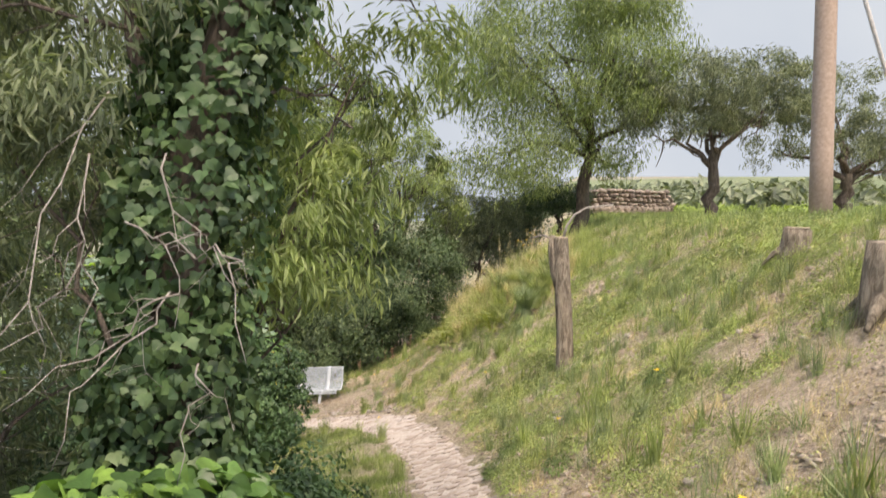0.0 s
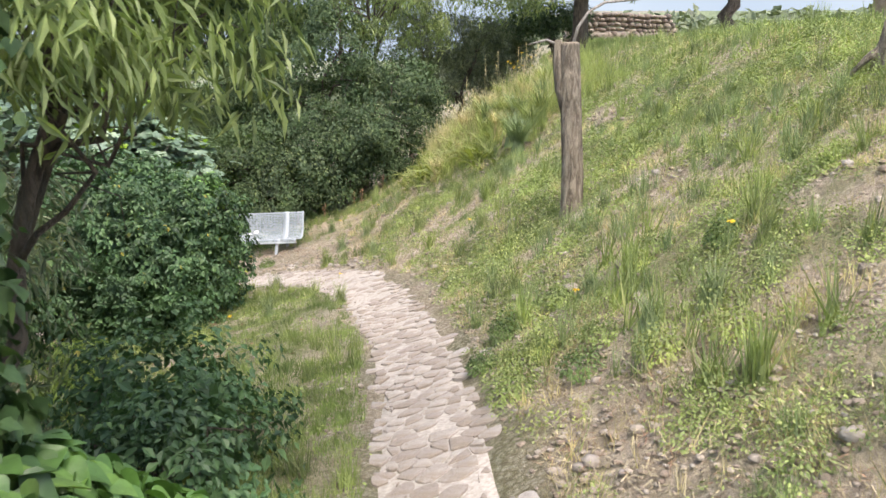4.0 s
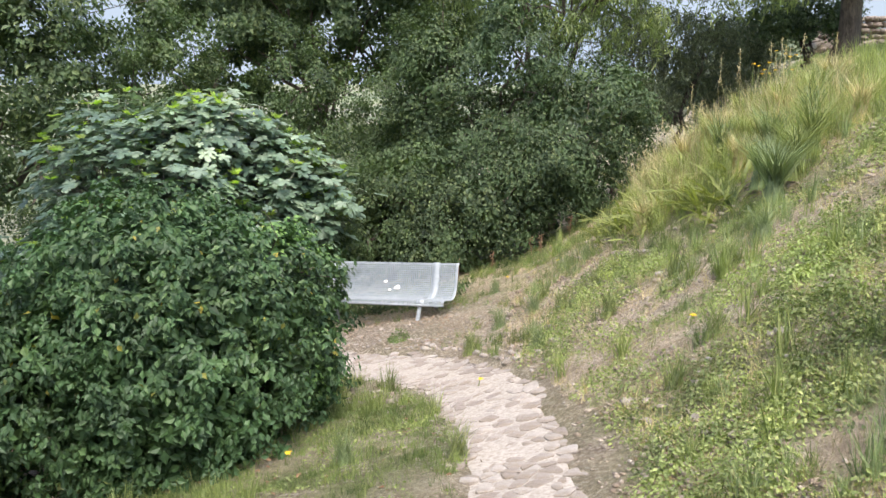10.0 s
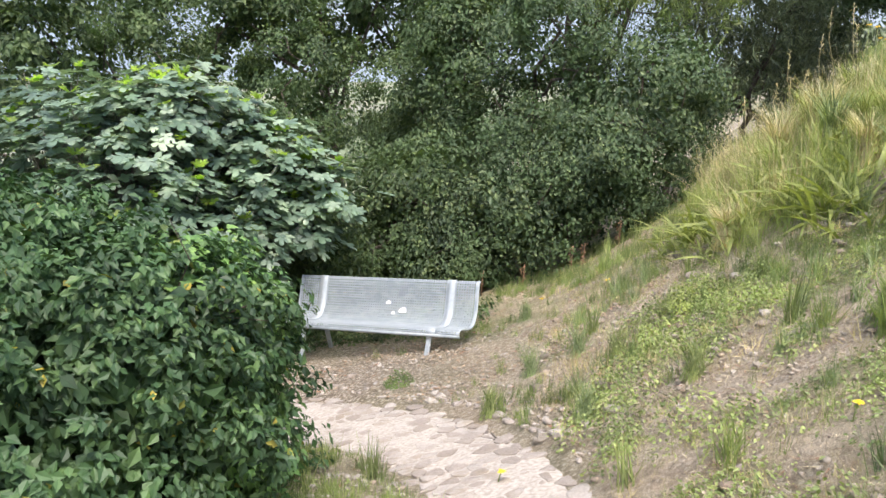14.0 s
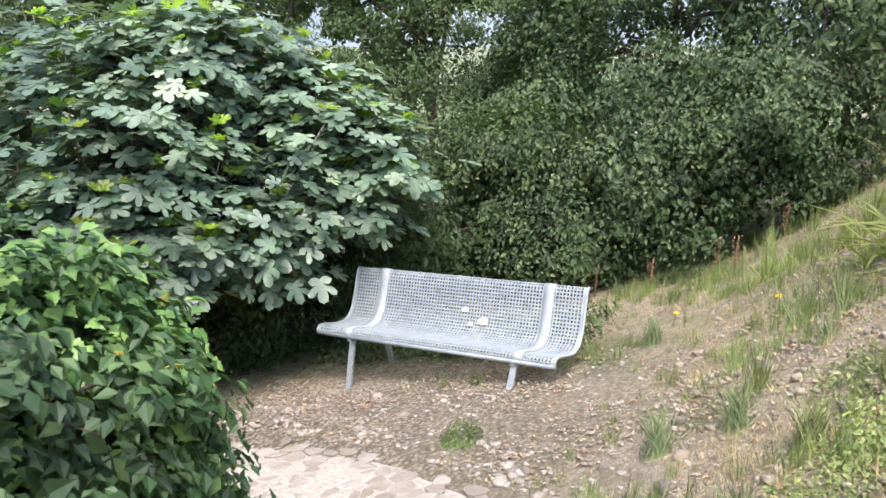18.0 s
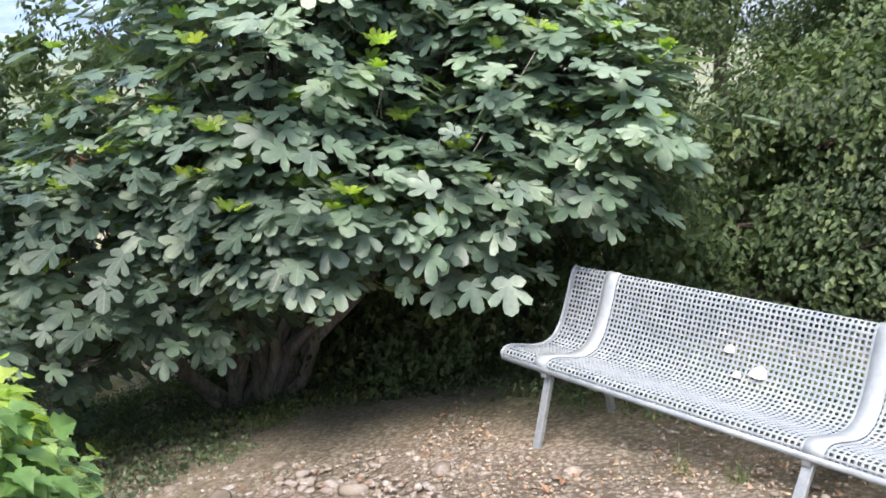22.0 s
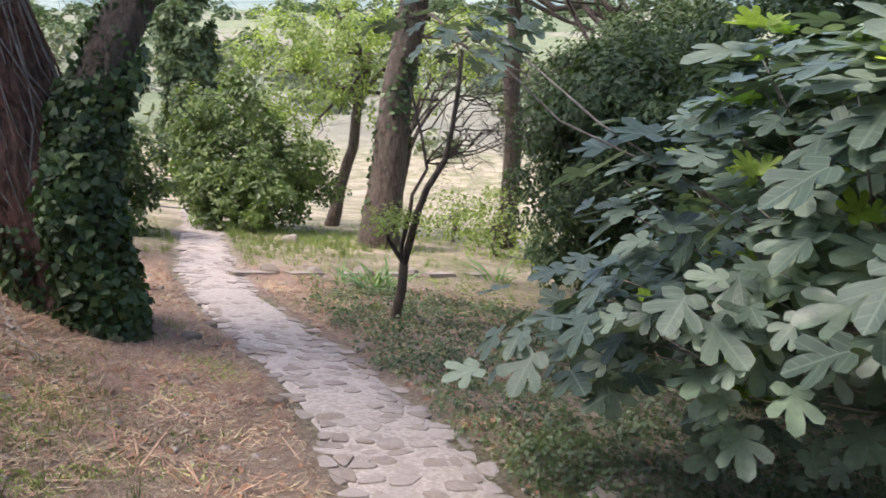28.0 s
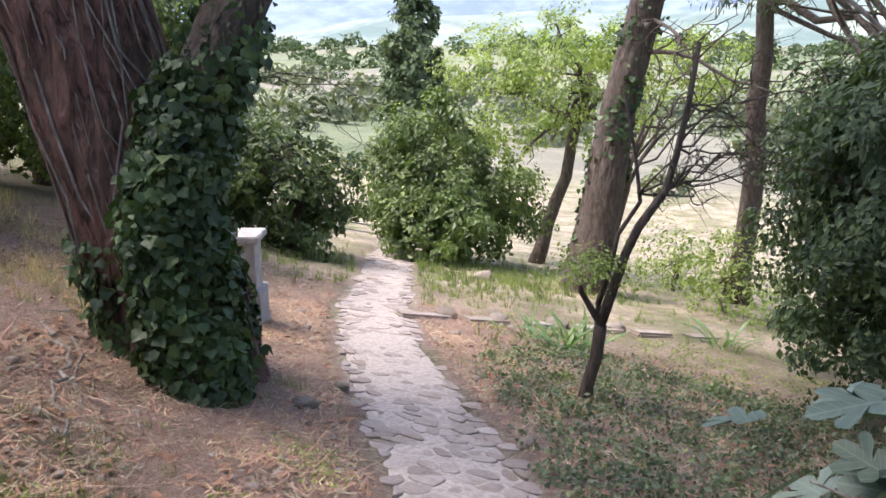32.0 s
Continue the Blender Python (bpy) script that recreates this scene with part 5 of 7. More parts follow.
# ---- the hollow below the bench ----
def great_tree():
    """Two leaning trunks from one foot, the nearer clad in ivy."""
    x, y = -7.95, 6.1
    z = float(height(x, y))
    at = (x, y, z)
    t = thing("ivy_clad_tree", at, "great reddish-barked tree with two leaning trunks, the thinner one ivy-clad", "tree")
    a = np.array([(-8.14, 5.88, -1.1), (-8.12, 5.85, -0.55), (-8.02, 5.75, 0.1), (-7.92, 5.6, 0.8), (-7.75, 5.41, 1.7), (-7.48, 5.08, 3.0), (-7.25, 4.78, 5.0), (-7.0, 4.5, 7.5)])
    b = np.array([(-7.9, 6.33, -1.05), (-7.9, 6.33, -0.6), (-7.86, 6.27, 0.0), (-8.02, 6.25, 0.5), (-8.32, 6.27, 1.0), (-8.8, 6.3, 1.6), (-9.4, 6.2, 2.8), (-10.2, 6.2, 4.6)])
    red = part("trunk", mesh_of("trunk", *local(bark_tube(a, [0.46, 0.385, 0.36, 0.355, 0.35, 0.33, 0.27, 0.18], 72, 150, 0.075, 3, 15), at), RED_BARK), None, t, "thick reddish fissured trunk")
    part("trunk", mesh_of("trunk", *local(bark_tube(b, [0.24, 0.19, 0.17, 0.165, 0.16, 0.155, 0.14, 0.1], 40, 90, 0.06, 4, 11), at), BARK), None, t, "dark leaning trunk")
    tagged(part("ivy", mesh_of("ivy", *local(ivy_sleeve(b, 0.17, 5600, 9, 0.055, 0.5, 0.1), at), TRUNK_IVY), None, t), "dark ivy leaves on the trunk", kind="stuff")
    tagged(part("ivy", mesh_of("ivy", *local(ivy_sleeve(b[:4], 0.19, 3200, 13, 0.05, 0.9, 0.08), at), TRUNK_IVY), None, t), "dark ivy leaves low on the trunk", kind="stuff")
    tagged(part("ivy", mesh_of("ivy", *local(ivy_sleeve(a[:4], 0.36, 3000, 10, 0.055, 0.55, 0.08), at), TRUNK_IVY), None, t), "dark ivy leaves at the foot", kind="stuff")
    tagged(part("ivy", mesh_of("ivy", *local(ivy_sleeve(b[3:], 0.15, 1200, 12, 0.05, 0.9, 0.08), at), TRUNK_IVY), None, t), "sparse ivy higher up", kind="stuff")
    r = np.random.default_rng(6)
    for k in range(54):
        s = r.uniform(0, 2 * math.pi)
        pts, ang = [], s
        for j in range(9):
            u = j / 8 * 4
            i = min(int(u), 3)
            c = a[1 + i] * (1 - u + i) + a[2 + i] * (u - i)
            ang += r.normal(0, 0.24)
            pts.append(c + np.array([math.cos(ang), math.sin(ang), 0]) * (0.395 - 0.006 * j) + r.normal(0, 0.012, 3))
        q = r.uniform(0.003, 0.011)
        part("vine", mesh_of("vine", *local(tube(pts, np.linspace(q, q * 0.6, 9), 6, 0.1, k), at), DEAD if k % 3 else RED_BARK), None, red, "woody bare vine")
    for k in range(12):
        s = a[3 + k % 2] + r.normal(0, 0.3, 3)
        part("dead_bough", mesh_of("dead_bough", *local(spray(s, s + np.array([-0.5, 0.9, -0.5]) * r.uniform(0.6, 1.3) + r.normal(0, 0.4, 3), 7, 200 + k, 0.0045, 0.5), at), DEAD if k % 2 else BARK), None, t, "tangle of fine bare twigs")
    # crown out of view; last five blobs added to shade fig and hollow
    crown = foliage([((-7.2, 4.5, 6.6), (2.6, 2.4, 1.5)), ((-10.5, 6.0, 6.0), (2.2, 2.2, 1.3)), ((-8.6, 7.4, 6.4), (2.3, 2.2, 1.1)), ((-8.6, 9.2, 5.8), (1.9, 1.5, 0.9)), ((-11.0, 8.6, 6.0), (2.2, 2.0, 1.1)), ((-6.7, 8.3, 5.3), (1.4, 1.3, 0.8)), ((-7.7, 9.4, 5.6), (1.3, 1.2, 0.7))], 24000, LANCE, 0.26, 41, 0.5, 300)
    tagged(part("crown", mesh_of("crown", *local(crown, at), CONIFER, False), None, t), kind="stuff")


great_tree()


def pillar():
    x, y = -9.33, 4.86
    z = float(height(x, y))
    t = thing("concrete_pillar", (x, y, z), "short square grey concrete pillar with a flat cap", "pillar")
    for name, s, c in (("shaft", (0.22, 0.22, 0.66), 0.26), ("cap", (0.3, 0.3, 0.05), 0.61), ("footing", (0.28, 0.28, 0.3), 0.08)):
        bm = bmesh.new()
        bmesh.ops.create_cube(bm, size=1, matrix=Matrix.Translation((0, 0, c)) @ pose(0, 0, 0, 0, 0, 38) @ Matrix.Diagonal((*s, 1)))
        bmesh.ops.bevel(bm, geom=bm.edges[:], offset=0.008, segments=2, affect="EDGES")
        part(name, bm, CONCRETE, t)


pillar()


def sapling():
    x, y = -10.1, 7.25
    z = float(height(x, y))
    at = (x, y, z)
    t = thing("forked_sapling", at, "bare dark forked young tree with twiggy boughs", "tree")
    def up(side, h, depth=0.0):
        return np.array([x - 0.635 * side - 0.77 * depth, y + 0.772 * side - 0.64 * depth, z + h])

    fork = up(0.07, 0.5)
    part("trunk", mesh_of("trunk", *local(tube([up(-0.02, -0.1), up(0.0, 0.1), up(0.05, 0.28), fork], [0.06, 0.044, 0.04, 0.04], 9, 0.1, 1), at), BARK), None, t)
    for k, (pts, q) in enumerate((([fork, up(0.12, 0.68), up(0.2, 0.95), up(0.27, 1.12), up(0.42, 1.34), up(0.47, 1.55), up(0.52, 1.85), up(0.56, 2.2)], 0.036),
                                  ([fork, up(0.06, 0.62, 0.06), up(0.13, 0.85, 0.08), up(0.17, 1.05, 0.1), up(0.3, 1.25, 0.12), up(0.28, 1.5, 0.2), up(0.2, 1.9, 0.25)], 0.022),
                                  ([fork, up(0.0, 0.62), up(-0.06, 0.72), up(-0.07, 0.84)], 0.026))):
        part("bough", mesh_of("bough", *local(tube(pts, np.linspace(q, q * 0.45, len(pts)), 8, 0.1, k), at), BARK), None, t)
    r = np.random.default_rng(12)
    for k in range(14):
        s = [up(0.42, 1.34), up(0.47, 1.6), up(0.29, 1.3, 0.12), up(0.52, 1.85)][k % 4]
        part("twig", mesh_of("twig", *local(spray(s, s + np.array([-0.35, 0.55, 0.15]) * r.uniform(0.5, 1.2) + r.normal(0, 0.25, 3), 8, 300 + k, 0.008, 0.5), at), BARK), None, t)
    tuft = foliage([(tuple(up(-0.03, 0.86)), (0.22, 0.22, 0.12))], 700, TINY, 0.035, 44, 0.12, 20)
    tagged(part("leaves", mesh_of("leaves", *local(tuft, at), ROBINIA, False), None, t), "small fresh green leaves", kind="stuff")


sapling()


def pine():
    x, y = -15.72, 3.98
    z = float(height(x, y))
    at = (x, y, z)
    t = thing("pine_tree", at, "tall pine with dark fissured bark and some ivy", "tree")
    a = np.array([(x, y, z - 0.2), (x, y, z + 0.2), (x - 0.27, y + 0.02, z + 1.05), (x - 0.55, y + 0.08, z + 2.4), (x - 0.75, y + 0.3, z + 3.7), (x - 1.2, y + 1.0, z + 8)])
    part("trunk", mesh_of("trunk", *local(bark_tube(a, [0.36, 0.3, 0.265, 0.25, 0.23, 0.15], 40, 90, 0.06, 4, 13), at), BARK), None, t)
    tagged(part("ivy", mesh_of("ivy", *local(ivy_sleeve(a, 0.25, 700, 19, 0.07, 0.85, 0.08), at), TRUNK_IVY), None, t), kind="stuff")
    for k, (dx, dy, dz, h) in enumerate(((1.6, 1.3, -0.2, 3.6), (0.8, 2.2, -0.5, 3.3), (1.9, -0.2, 0.3, 4.4), (-0.6, 2.4, 0.0, 4.2), (1.2, 2.0, 0.4, 4.8))):
        s = np.array([np.interp(z + h, a[:, 2], a[:, k2]) for k2 in (0, 1)] + [z + h])
        part("bough", mesh_of("bough", *local(spray(s, s + (dx, dy, dz), 9, 400 + k, 0.035, 0.4), at), BARK), None, t, "dead twiggy bough")
    crown = foliage([((x - 0.8, y + 1.5, z + 7), (2.4, 2.4, 1.6))], 4000, LANCE, 0.2, 45, 0.5, 60)
    tagged(part("crown", mesh_of("crown", *local(crown, at), CONIFER, False), None, t), kind="stuff")


pine()
tree("leaning_tree", -18.3, 1.43, (-0.95, 0.5, 0), 3.3, 0.12, [((-18.6, 1.2, -0.6), (1.2, 1.1, 0.8)), ((-19.0, 1.9, 0.4), (1.5, 1.3, 0.8)), ((-18.3, 0.4, 0.1), (1.0, 0.9, 0.7)), ((-19.3, 2.5, -1.2), (0.7, 0.7, 0.5)), ((-18.8, 0.4, -1.2), (0.7, 0.7, 0.6))], ROBINIA, TINY, 0.085, 11000,
     "slender leaning tree with light fresh green leaves", 91, clump=0.3, clumps=120, droop=0.5)
tree("leaning_tree", -18.2, 2.9, (0.1, 0.5, 0), 2.2, 0.08, [((-19.4, 3.8, 0.0), (1.2, 1.2, 0.8))], ROBINIA, TINY, 0.085, 2500, "slender tree with light fresh green leaves", 92, clump=0.3, clumps=50)
tree("pine_tree", -18.45, 5.1, (0, 0.1, 0), 6.0, 0.16, [((-18.4, 6.4, 1.6), (2.2, 2.2, 1.8)), ((-17.4, 7.4, -0.2), (1.4, 1.3, 0.9))], CONIFER, LANCE, 0.12, 7000, "dark conifer with twiggy lower boughs", 93, clump=0.35, clumps=110, droop=0.4, tipn=14)
tree("broad_shrub", -16.0, 0.95, (0, 0, 0), 1.2, 0.07, [((-16.0, 0.95, -1.75), (1.2, 1.2, 1.0)), ((-16.2, 0.8, -0.9), (0.85, 0.85, 0.75)), ((-15.5, 1.6, -2.1), (0.9, 0.9, 0.6)), ((-16.8, 1.6, -1.9), (0.9, 0.9, 0.8))], SHRUB, OVATE, 0.09, 14000,
     "broad rounded green shrub where the path turns", 94, clump=0.2, clumps=220, category="shrub", low=-0.9)
tree("dark_shrub", -12.9, 1.2, (0, 0, 0), 1.3, 0.08, [((-12.9, 1.0, -1.3), (1.1, 1.1, 1.0)), ((-12.2, 0.2, -0.9), (1.1, 1.1, 1.2))], HEDGE, OVATE, 0.095, 9000, "dark evergreen shrub behind the pillar", 95, clump=0.22, clumps=140, category="shrub", low=-0.9)
for k, (x, y, rx, top) in enumerate(((-7.3, 2.4, 1.5, 1.6), (-9.7, 1.2, 1.6, 1.5), (-5.2, 3.2, 1.2, 1.6))):
    g = float(height(x, y))
    tree("dark_shrub", x, y, (0, 0, 0), 1.2, 0.08, [((x, y, (g + top) / 2), (rx, rx, (top - g) * 0.55)), ((x - 0.5, y + 0.4, g + (top - g) * 0.75), (rx * 0.7, rx * 0.7, (top - g) * 0.35))], SHRUB, OVATE, 0.065, 26000,
         "dense green shrub behind the great tree", 96 + k, clump=0.26, clumps=140, category="shrub", low=-0.9)
for k, (x, y, rx, ry, top) in enumerate(((-11.9, 9.0, 1.2, 1.2, 0.7), (-13.6, 8.4, 1.2, 1.3, 0.6), (-10.3, 10.6, 1.3, 1.2, 1.4), (-15.8, 8.6, 1.6, 1.6, 1.0))):
    g = float(height(x, y))
    tree("dark_shrub", x, y, (0, 0, 0), 1.2, 0.08, [((x, y, (g + top) / 2), (rx, ry, (top - g) * 0.55)), ((x + 0.2, y - 0.2, g + (top - g) * 0.72), (rx * 0.75, ry * 0.75, (top - g) * 0.35))], SHADE_SHRUB, OVATE, 0.062, 21000,
         "dark evergreen shrub below the fig", 100 + k, clump=0.22, clumps=150, category="shrub", low=-0.9)
for k, (x, y) in enumerate(((-16.6, 5.6), (-18.2, 4.2))):
    g = float(height(x, y))
    tree("light_shrub", x, y, (0, 0, 0), 0.5, 0.03, [((x, y, g + 0.55), (0.9, 0.9, 0.6)), ((x + 0.5, y + 0.5, g + 0.4), (0.7, 0.7, 0.5))], ROBINIA, TINY, 0.055, 1500, "fresh light green shrub at the slope's edge", 105 + k, clump=0.18, clumps=80, category="shrub", low=-0.8)


tree("light_shrub", -2.95, 4.75, (0, 0, 0), 0.2, 0.02, [((-2.95, 4.75, float(height(-2.95, 4.75)) + 0.25), (0.35, 0.35, 0.3))], ROBINIA, LANCE, 0.06, 1500, "feathery light green plant in the grass", 109, clump=0.12, clumps=40, category="shrub", low=-0.7)


def cypress(x, y, r, h):
    z = float(height(x, y))
    blobs = [((x, y, z + h * (0.12 + 0.76 * k / 6)), (r * w, r * w, h * 0.13)) for k, w in enumerate((0.8, 1.0, 1.0, 0.92, 0.8, 0.6, 0.35))]
    stand("cypress", (x, y, z), tube([(x, y, z - 0.2), (x, y, z + h * 0.8)], [0.2, 0.06], 8), foliage(blobs, 12000, TINY, 0.3, 50, 0.3, 260, 0.5, 0, 0.1), BARK, CONIFER, "dark column-shaped cypress far down the slope", "tree")


cypress(-34.5, -15.6, 1.35, 10.5)


def fence():
    a, b = np.array([-15.2, -2.6]), np.array([-17.4, -0.2])
    base = np.array(on(*(a + b) / 2))
    t = thing("wire_fence", tuple(base), "low dark wire fence beside the shrubs", "fence")
    for k in range(3):
        p = a + (b - a) * k / 2
        z = float(height(*p))
        part("fence_post", mesh_of("fence_post", *local(tube([(p[0], p[1], z - 0.2), (p[0], p[1], z + 0.75)], [0.04, 0.035], 8), base), BARK), None, t)
    for k in range(5):
        h = 0.12 + 0.14 * k
        v = [(*(a + (b - a) * q), float(height(*(a + (b - a) * q))) + h - 0.02 * math.sin(math.pi * 2 * q) ** 2) for q in (0, 0.25, 0.5, 0.75, 1)]
        part("wire", mesh_of("wire", *local(tube(v, [0.012] * 5, 6), base), WIRE), None, t)


fence()


def iris(x, y, n, size, seed, label, mat=None, spread=0.25):
    r = np.random.default_rng(seed)
    at = np.array(on(x, y))
    t = thing("iris_clump", tuple(at), label, "plant", "iris clumps")
    me = [mesh_of("blade", *sword(k), mat or IRIS) for k in range(4)]
    for i in range(n):
        a = r.uniform(0, 2 * math.pi)
        q = r.uniform(0, spread)
        px, py = x + q * math.cos(a), y + q * math.sin(a)
        ob = part("blade", me[i % 4], None, t)
        s = size * r.uniform(0.6, 1.15)
        ob.matrix_local = pose(px - at[0], py - at[1], float(height(px, py)) - at[2] - 0.01, 0, 0, math.degrees(a) - 90 + r.uniform(-50, 50)) @ pose(0, 0, 0, r.uniform(28, 80), 0, 0) @ pose(0, 0, 0, 0, r.uniform(-40, 40), 0) @ Matrix.Diagonal((s, s, s, 1))


def sword(k):
    v, f = SWORD
    v = v.copy()
    v[:, 2] = -(0.45 + 0.24 * k) * v[:, 1] ** 2.2 + 0.2 * np.abs(v[:, 0])
    v[:, 0] *= 0.62
    return v, f


for k, (x, y, n, s) in enumerate(((-1.0, 12.35, 40, 0.5), (-0.85, 11.95, 34, 0.44), (-0.55, 12.0, 44, 0.52), (-0.5, 11.6, 34, 0.46), (-0.2, 11.5, 40, 0.5), (-0.1, 11.05, 34, 0.46), (0.12, 10.62, 30, 0.44),
                                  (0.02, 10.95, 34, 0.5), (-0.7, 12.6, 34, 0.5), (-0.15, 12.2, 34, 0.52), (0.2, 11.5, 30, 0.5), (-0.75, 11.55, 22, 0.36))):
    iris(x, y, n, s * 0.76, 500 + k, "clump of arching yellow-green sword-shaped iris leaves on the bank")
for k, (x, y, n, s) in enumerate(((-11.4, 6.3, 30, 0.34), (-11.75, 6.15, 22, 0.32), (-11.6, 5.85, 14, 0.26), (-13.6, 6.75, 24, 0.34))):
    iris(x, y, n, s, 520 + k, "clump of green sword-shaped leaves below the path", FRESH)

# ---- grass and weeds ----
def on_many(x, y):
    return np.stack([x, y, height(x, y)], 1)


def patchy(x, y, k=1.0, s=0.0):
    return 0.5 + 0.25 * np.sin(1.9 * k * x + 2.1 * np.sin(1.3 * k * y + s) + s) + 0.25 * np.sin(2.7 * k * y + 1.7 * np.sin(2.2 * k * x + s))


def tufts(name, x, y, blades, length, mat, label, seed, splay=0.5, wide=1.0, root=0.05, tall=False):
    """Tufts of grass at many places, one joined mesh."""
    r = np.random.default_rng(seed)
    n = len(x)
    k = r.integers(max(2, blades // 2), blades + blades // 2, n)
    i = np.repeat(np.arange(n), k)
    m = len(i)
    a = r.uniform(0, 2 * math.pi, m)
    q = root * np.sqrt(r.random(m))
    bx_, by_ = x[i] + q * np.cos(a), y[i] + q * np.sin(a)
    size_t = r.uniform(0.6, 1.4, n) * length
    head = np.stack([np.cos(a) * splay * r.random(m), np.sin(a) * splay * r.random(m), np.ones(m)], 1)
    side = np.stack([np.cos(a), np.sin(a), 0.3 * r.normal(0, 1, m)], 1) + r.normal(0, 0.3, (m, 3))
    v, f = BLADE if tall else CHAFF
    v = v * (wide, 1, 1)
    v[:, 2] -= 0.28 * v[:, 1] ** 2
    vf = strew((v, f), on_many(bx_, by_) - (0, 0, 0.01), side, head, size_t[i] * r.uniform(0.55, 1.1, m))
    return tagged(new(name, mesh_of(name, *vf, mat, False)), label, "grass", "", "stuff")


def leaves_on(name, x, y, per, size, template, mat, label, seed, up=0.06, spread=0.1, category="weeds"):
    r = np.random.default_rng(seed)
    i = np.repeat(np.arange(len(x)), per)
    m = len(i)
    a = r.uniform(0, 2 * math.pi, m)
    q = spread * np.sqrt(r.random(m))
    lx, ly = x[i] + q * np.cos(a), y[i] + q * np.sin(a)
    pos = on_many(lx, ly) + np.stack([np.zeros(m), np.zeros(m), up * r.random(m) * (1.15 - q / spread)], 1)
    nor = np.stack([0.5 * np.cos(a), 0.5 * np.sin(a), np.full(m, 0.8)], 1) + r.normal(0, 0.35, (m, 3))
    head = np.stack([np.cos(a), np.sin(a), 0.35 * r.normal(0, 1, m)], 1)
    return tagged(new(name, mesh_of(name, *strew(template, pos, nor, head, size * r.uniform(0.6, 1.3, m)), mat, False)), label, category, "", "stuff")


def spots(n, x0, x1, y0, y1, seed, keep=None):
    r = np.random.default_rng(seed)
    x, y = r.uniform(x0, x1, n), r.uniform(y0, y1, n)
    d, s = way_distance(x, y)
    ok = d > half_width(s) * 1.08 + 0.02
    if keep is not None:
        ok &= keep(x, y) > r.random(n)
    return x[ok], y[ok]


def bank_d(x, y):
    return x - np.interp(y, TOE_Y, TOE_X)


def scree_free(x, y):
    return 1 - 0.9 * np.clip(1.4 - np.hypot((x + 1.3) / 1.4, (y - 10.7) / 1.8), 0, 1)


def bench_free(x, y):
    return np.clip(np.hypot((x + 3.9) / 1.7, (y - 11.3) / 1.1) - 0.8, 0.03, 1)


on_bank = lambda x, y: (bank_d(x, y) > 0.05) * (bank_d(x, y) < 5.5)
x, y = spots(13000, -2.5, 4.6, -1.5, 15, 1, lambda x, y: on_bank(x, y) * (0.04 + 0.9 * lush(x, y) * np.clip(drift(x, y, 0.32, 63) * 7 - 3.1, 0.03, 1)))
tufts("bank_grass", x, y, 11, 0.12, GRASS, "green grass tufts over the sloping bank", 2, 1.0, 0.9)
x, y = spots(1500, -2.3, 5.5, -5, 15, 3, lambda x, y: on_bank(x, y) * scree_free(x, y) * (0.1 + 0.9 * np.clip(drift(x, y, 1.1, 64) * 4 - 1.9, 0, 1)))
tufts("tall_grass", x, y, 44, 0.24, GRASS, "tall green grass tufts on the bank", 4, 0.8, 0.95, 0.06)
x, y = spots(22000, -2.5, 4.6, -1.5, 15, 5, lambda x, y: on_bank(x, y) * (0.85 - 0.35 * lush(x, y)) * np.clip(drift(x, y, 0.3, 65) * 6 - 2.4, 0.1, 1))
tufts("dry_grass", x, y, 12, 0.11, STRAW, "straw-coloured dry grass on the bank", 6, 2.2, 0.7)
x, y = spots(900, -1.1, 1.3, 11.3, 15.5, 7, lambda x, y: (bank_d(x, y) > 1.6) * np.clip(drift(x, y, 0.7, 66) * 4 - 1.3, 0.1, 1))
tufts("tall_dry_grass", x, y, 16, 0.46, STRAW, "tall pale dry grass at the bank's crest", 8, 1.3, 0.22, 0.12, True)
x, y = spots(800, -1.2, 1.8, 11.0, 16, 9, lambda x, y: (bank_d(x, y) > 1.5) * np.clip(drift(x, y, 0.8, 67) * 4 - 1.4, 0.1, 1))
tufts("tall_crest_grass", x, y, 26, 0.4, LIME, "tall green grass at the bank's crest", 10, 1.2, 0.3, 0.1, True)
x, y = spots(330, -1.15, 1.4, 11.2, 15, 109, lambda x, y: (bank_d(x, y) > 1.55) * np.clip(drift(x, y, 0.9, 68) * 4 - 1.2, 0.1, 1))
leaves_on("crest_weeds", x, y, 150, 0.034, LANCE, LIME, "tall yellow-green weeds at the bank's crest", 110, 0.5, 0.22)
weedy = lambda x, y: on_bank(x, y) * (0.02 + 0.9 * lush(x, y) * np.clip(drift(x, y, 0.55, 69) * 5 - 1.8, 0.05, 1))
clumpy = lambda x, y: on_bank(x, y) * (0.05 + 0.6 * lush(x, y) * np.clip(drift(x, y, 0.8, 70) * 5 - 1.9, 0.05, 1))
x, y = spots(5200, -1.0, 3.8, -1.0, 5.4, 11, weedy)
leaves_on("bank_weeds", x, y, 60, 0.0155, SPECK, WEED, "low leafy green weeds spread over the bank", 12, 0.06, 0.1)
x, y = spots(7000, -1.5, 4.0, 5.4, 11.8, 211, weedy)
leaves_on("bank_weeds", x, y, 40, 0.022, SPECK, WEED, "low leafy green weeds spread over the bank", 212, 0.07, 0.11)
x, y = spots(1000, -1.0, 4.0, -1.0, 5.4, 13, clumpy)
leaves_on("leafy_weeds", x, y, 260, 0.0165, SPECK, WEED, "bright leafy weed clumps on the bank", 14, 0.2, 0.12)
x, y = spots(2000, -1.4, 4.0, 5.4, 12, 213, clumpy)
leaves_on("leafy_weeds", x, y, 140, 0.025, SPECK, WEED, "bright leafy weed clumps on the bank", 214, 0.2, 0.13)
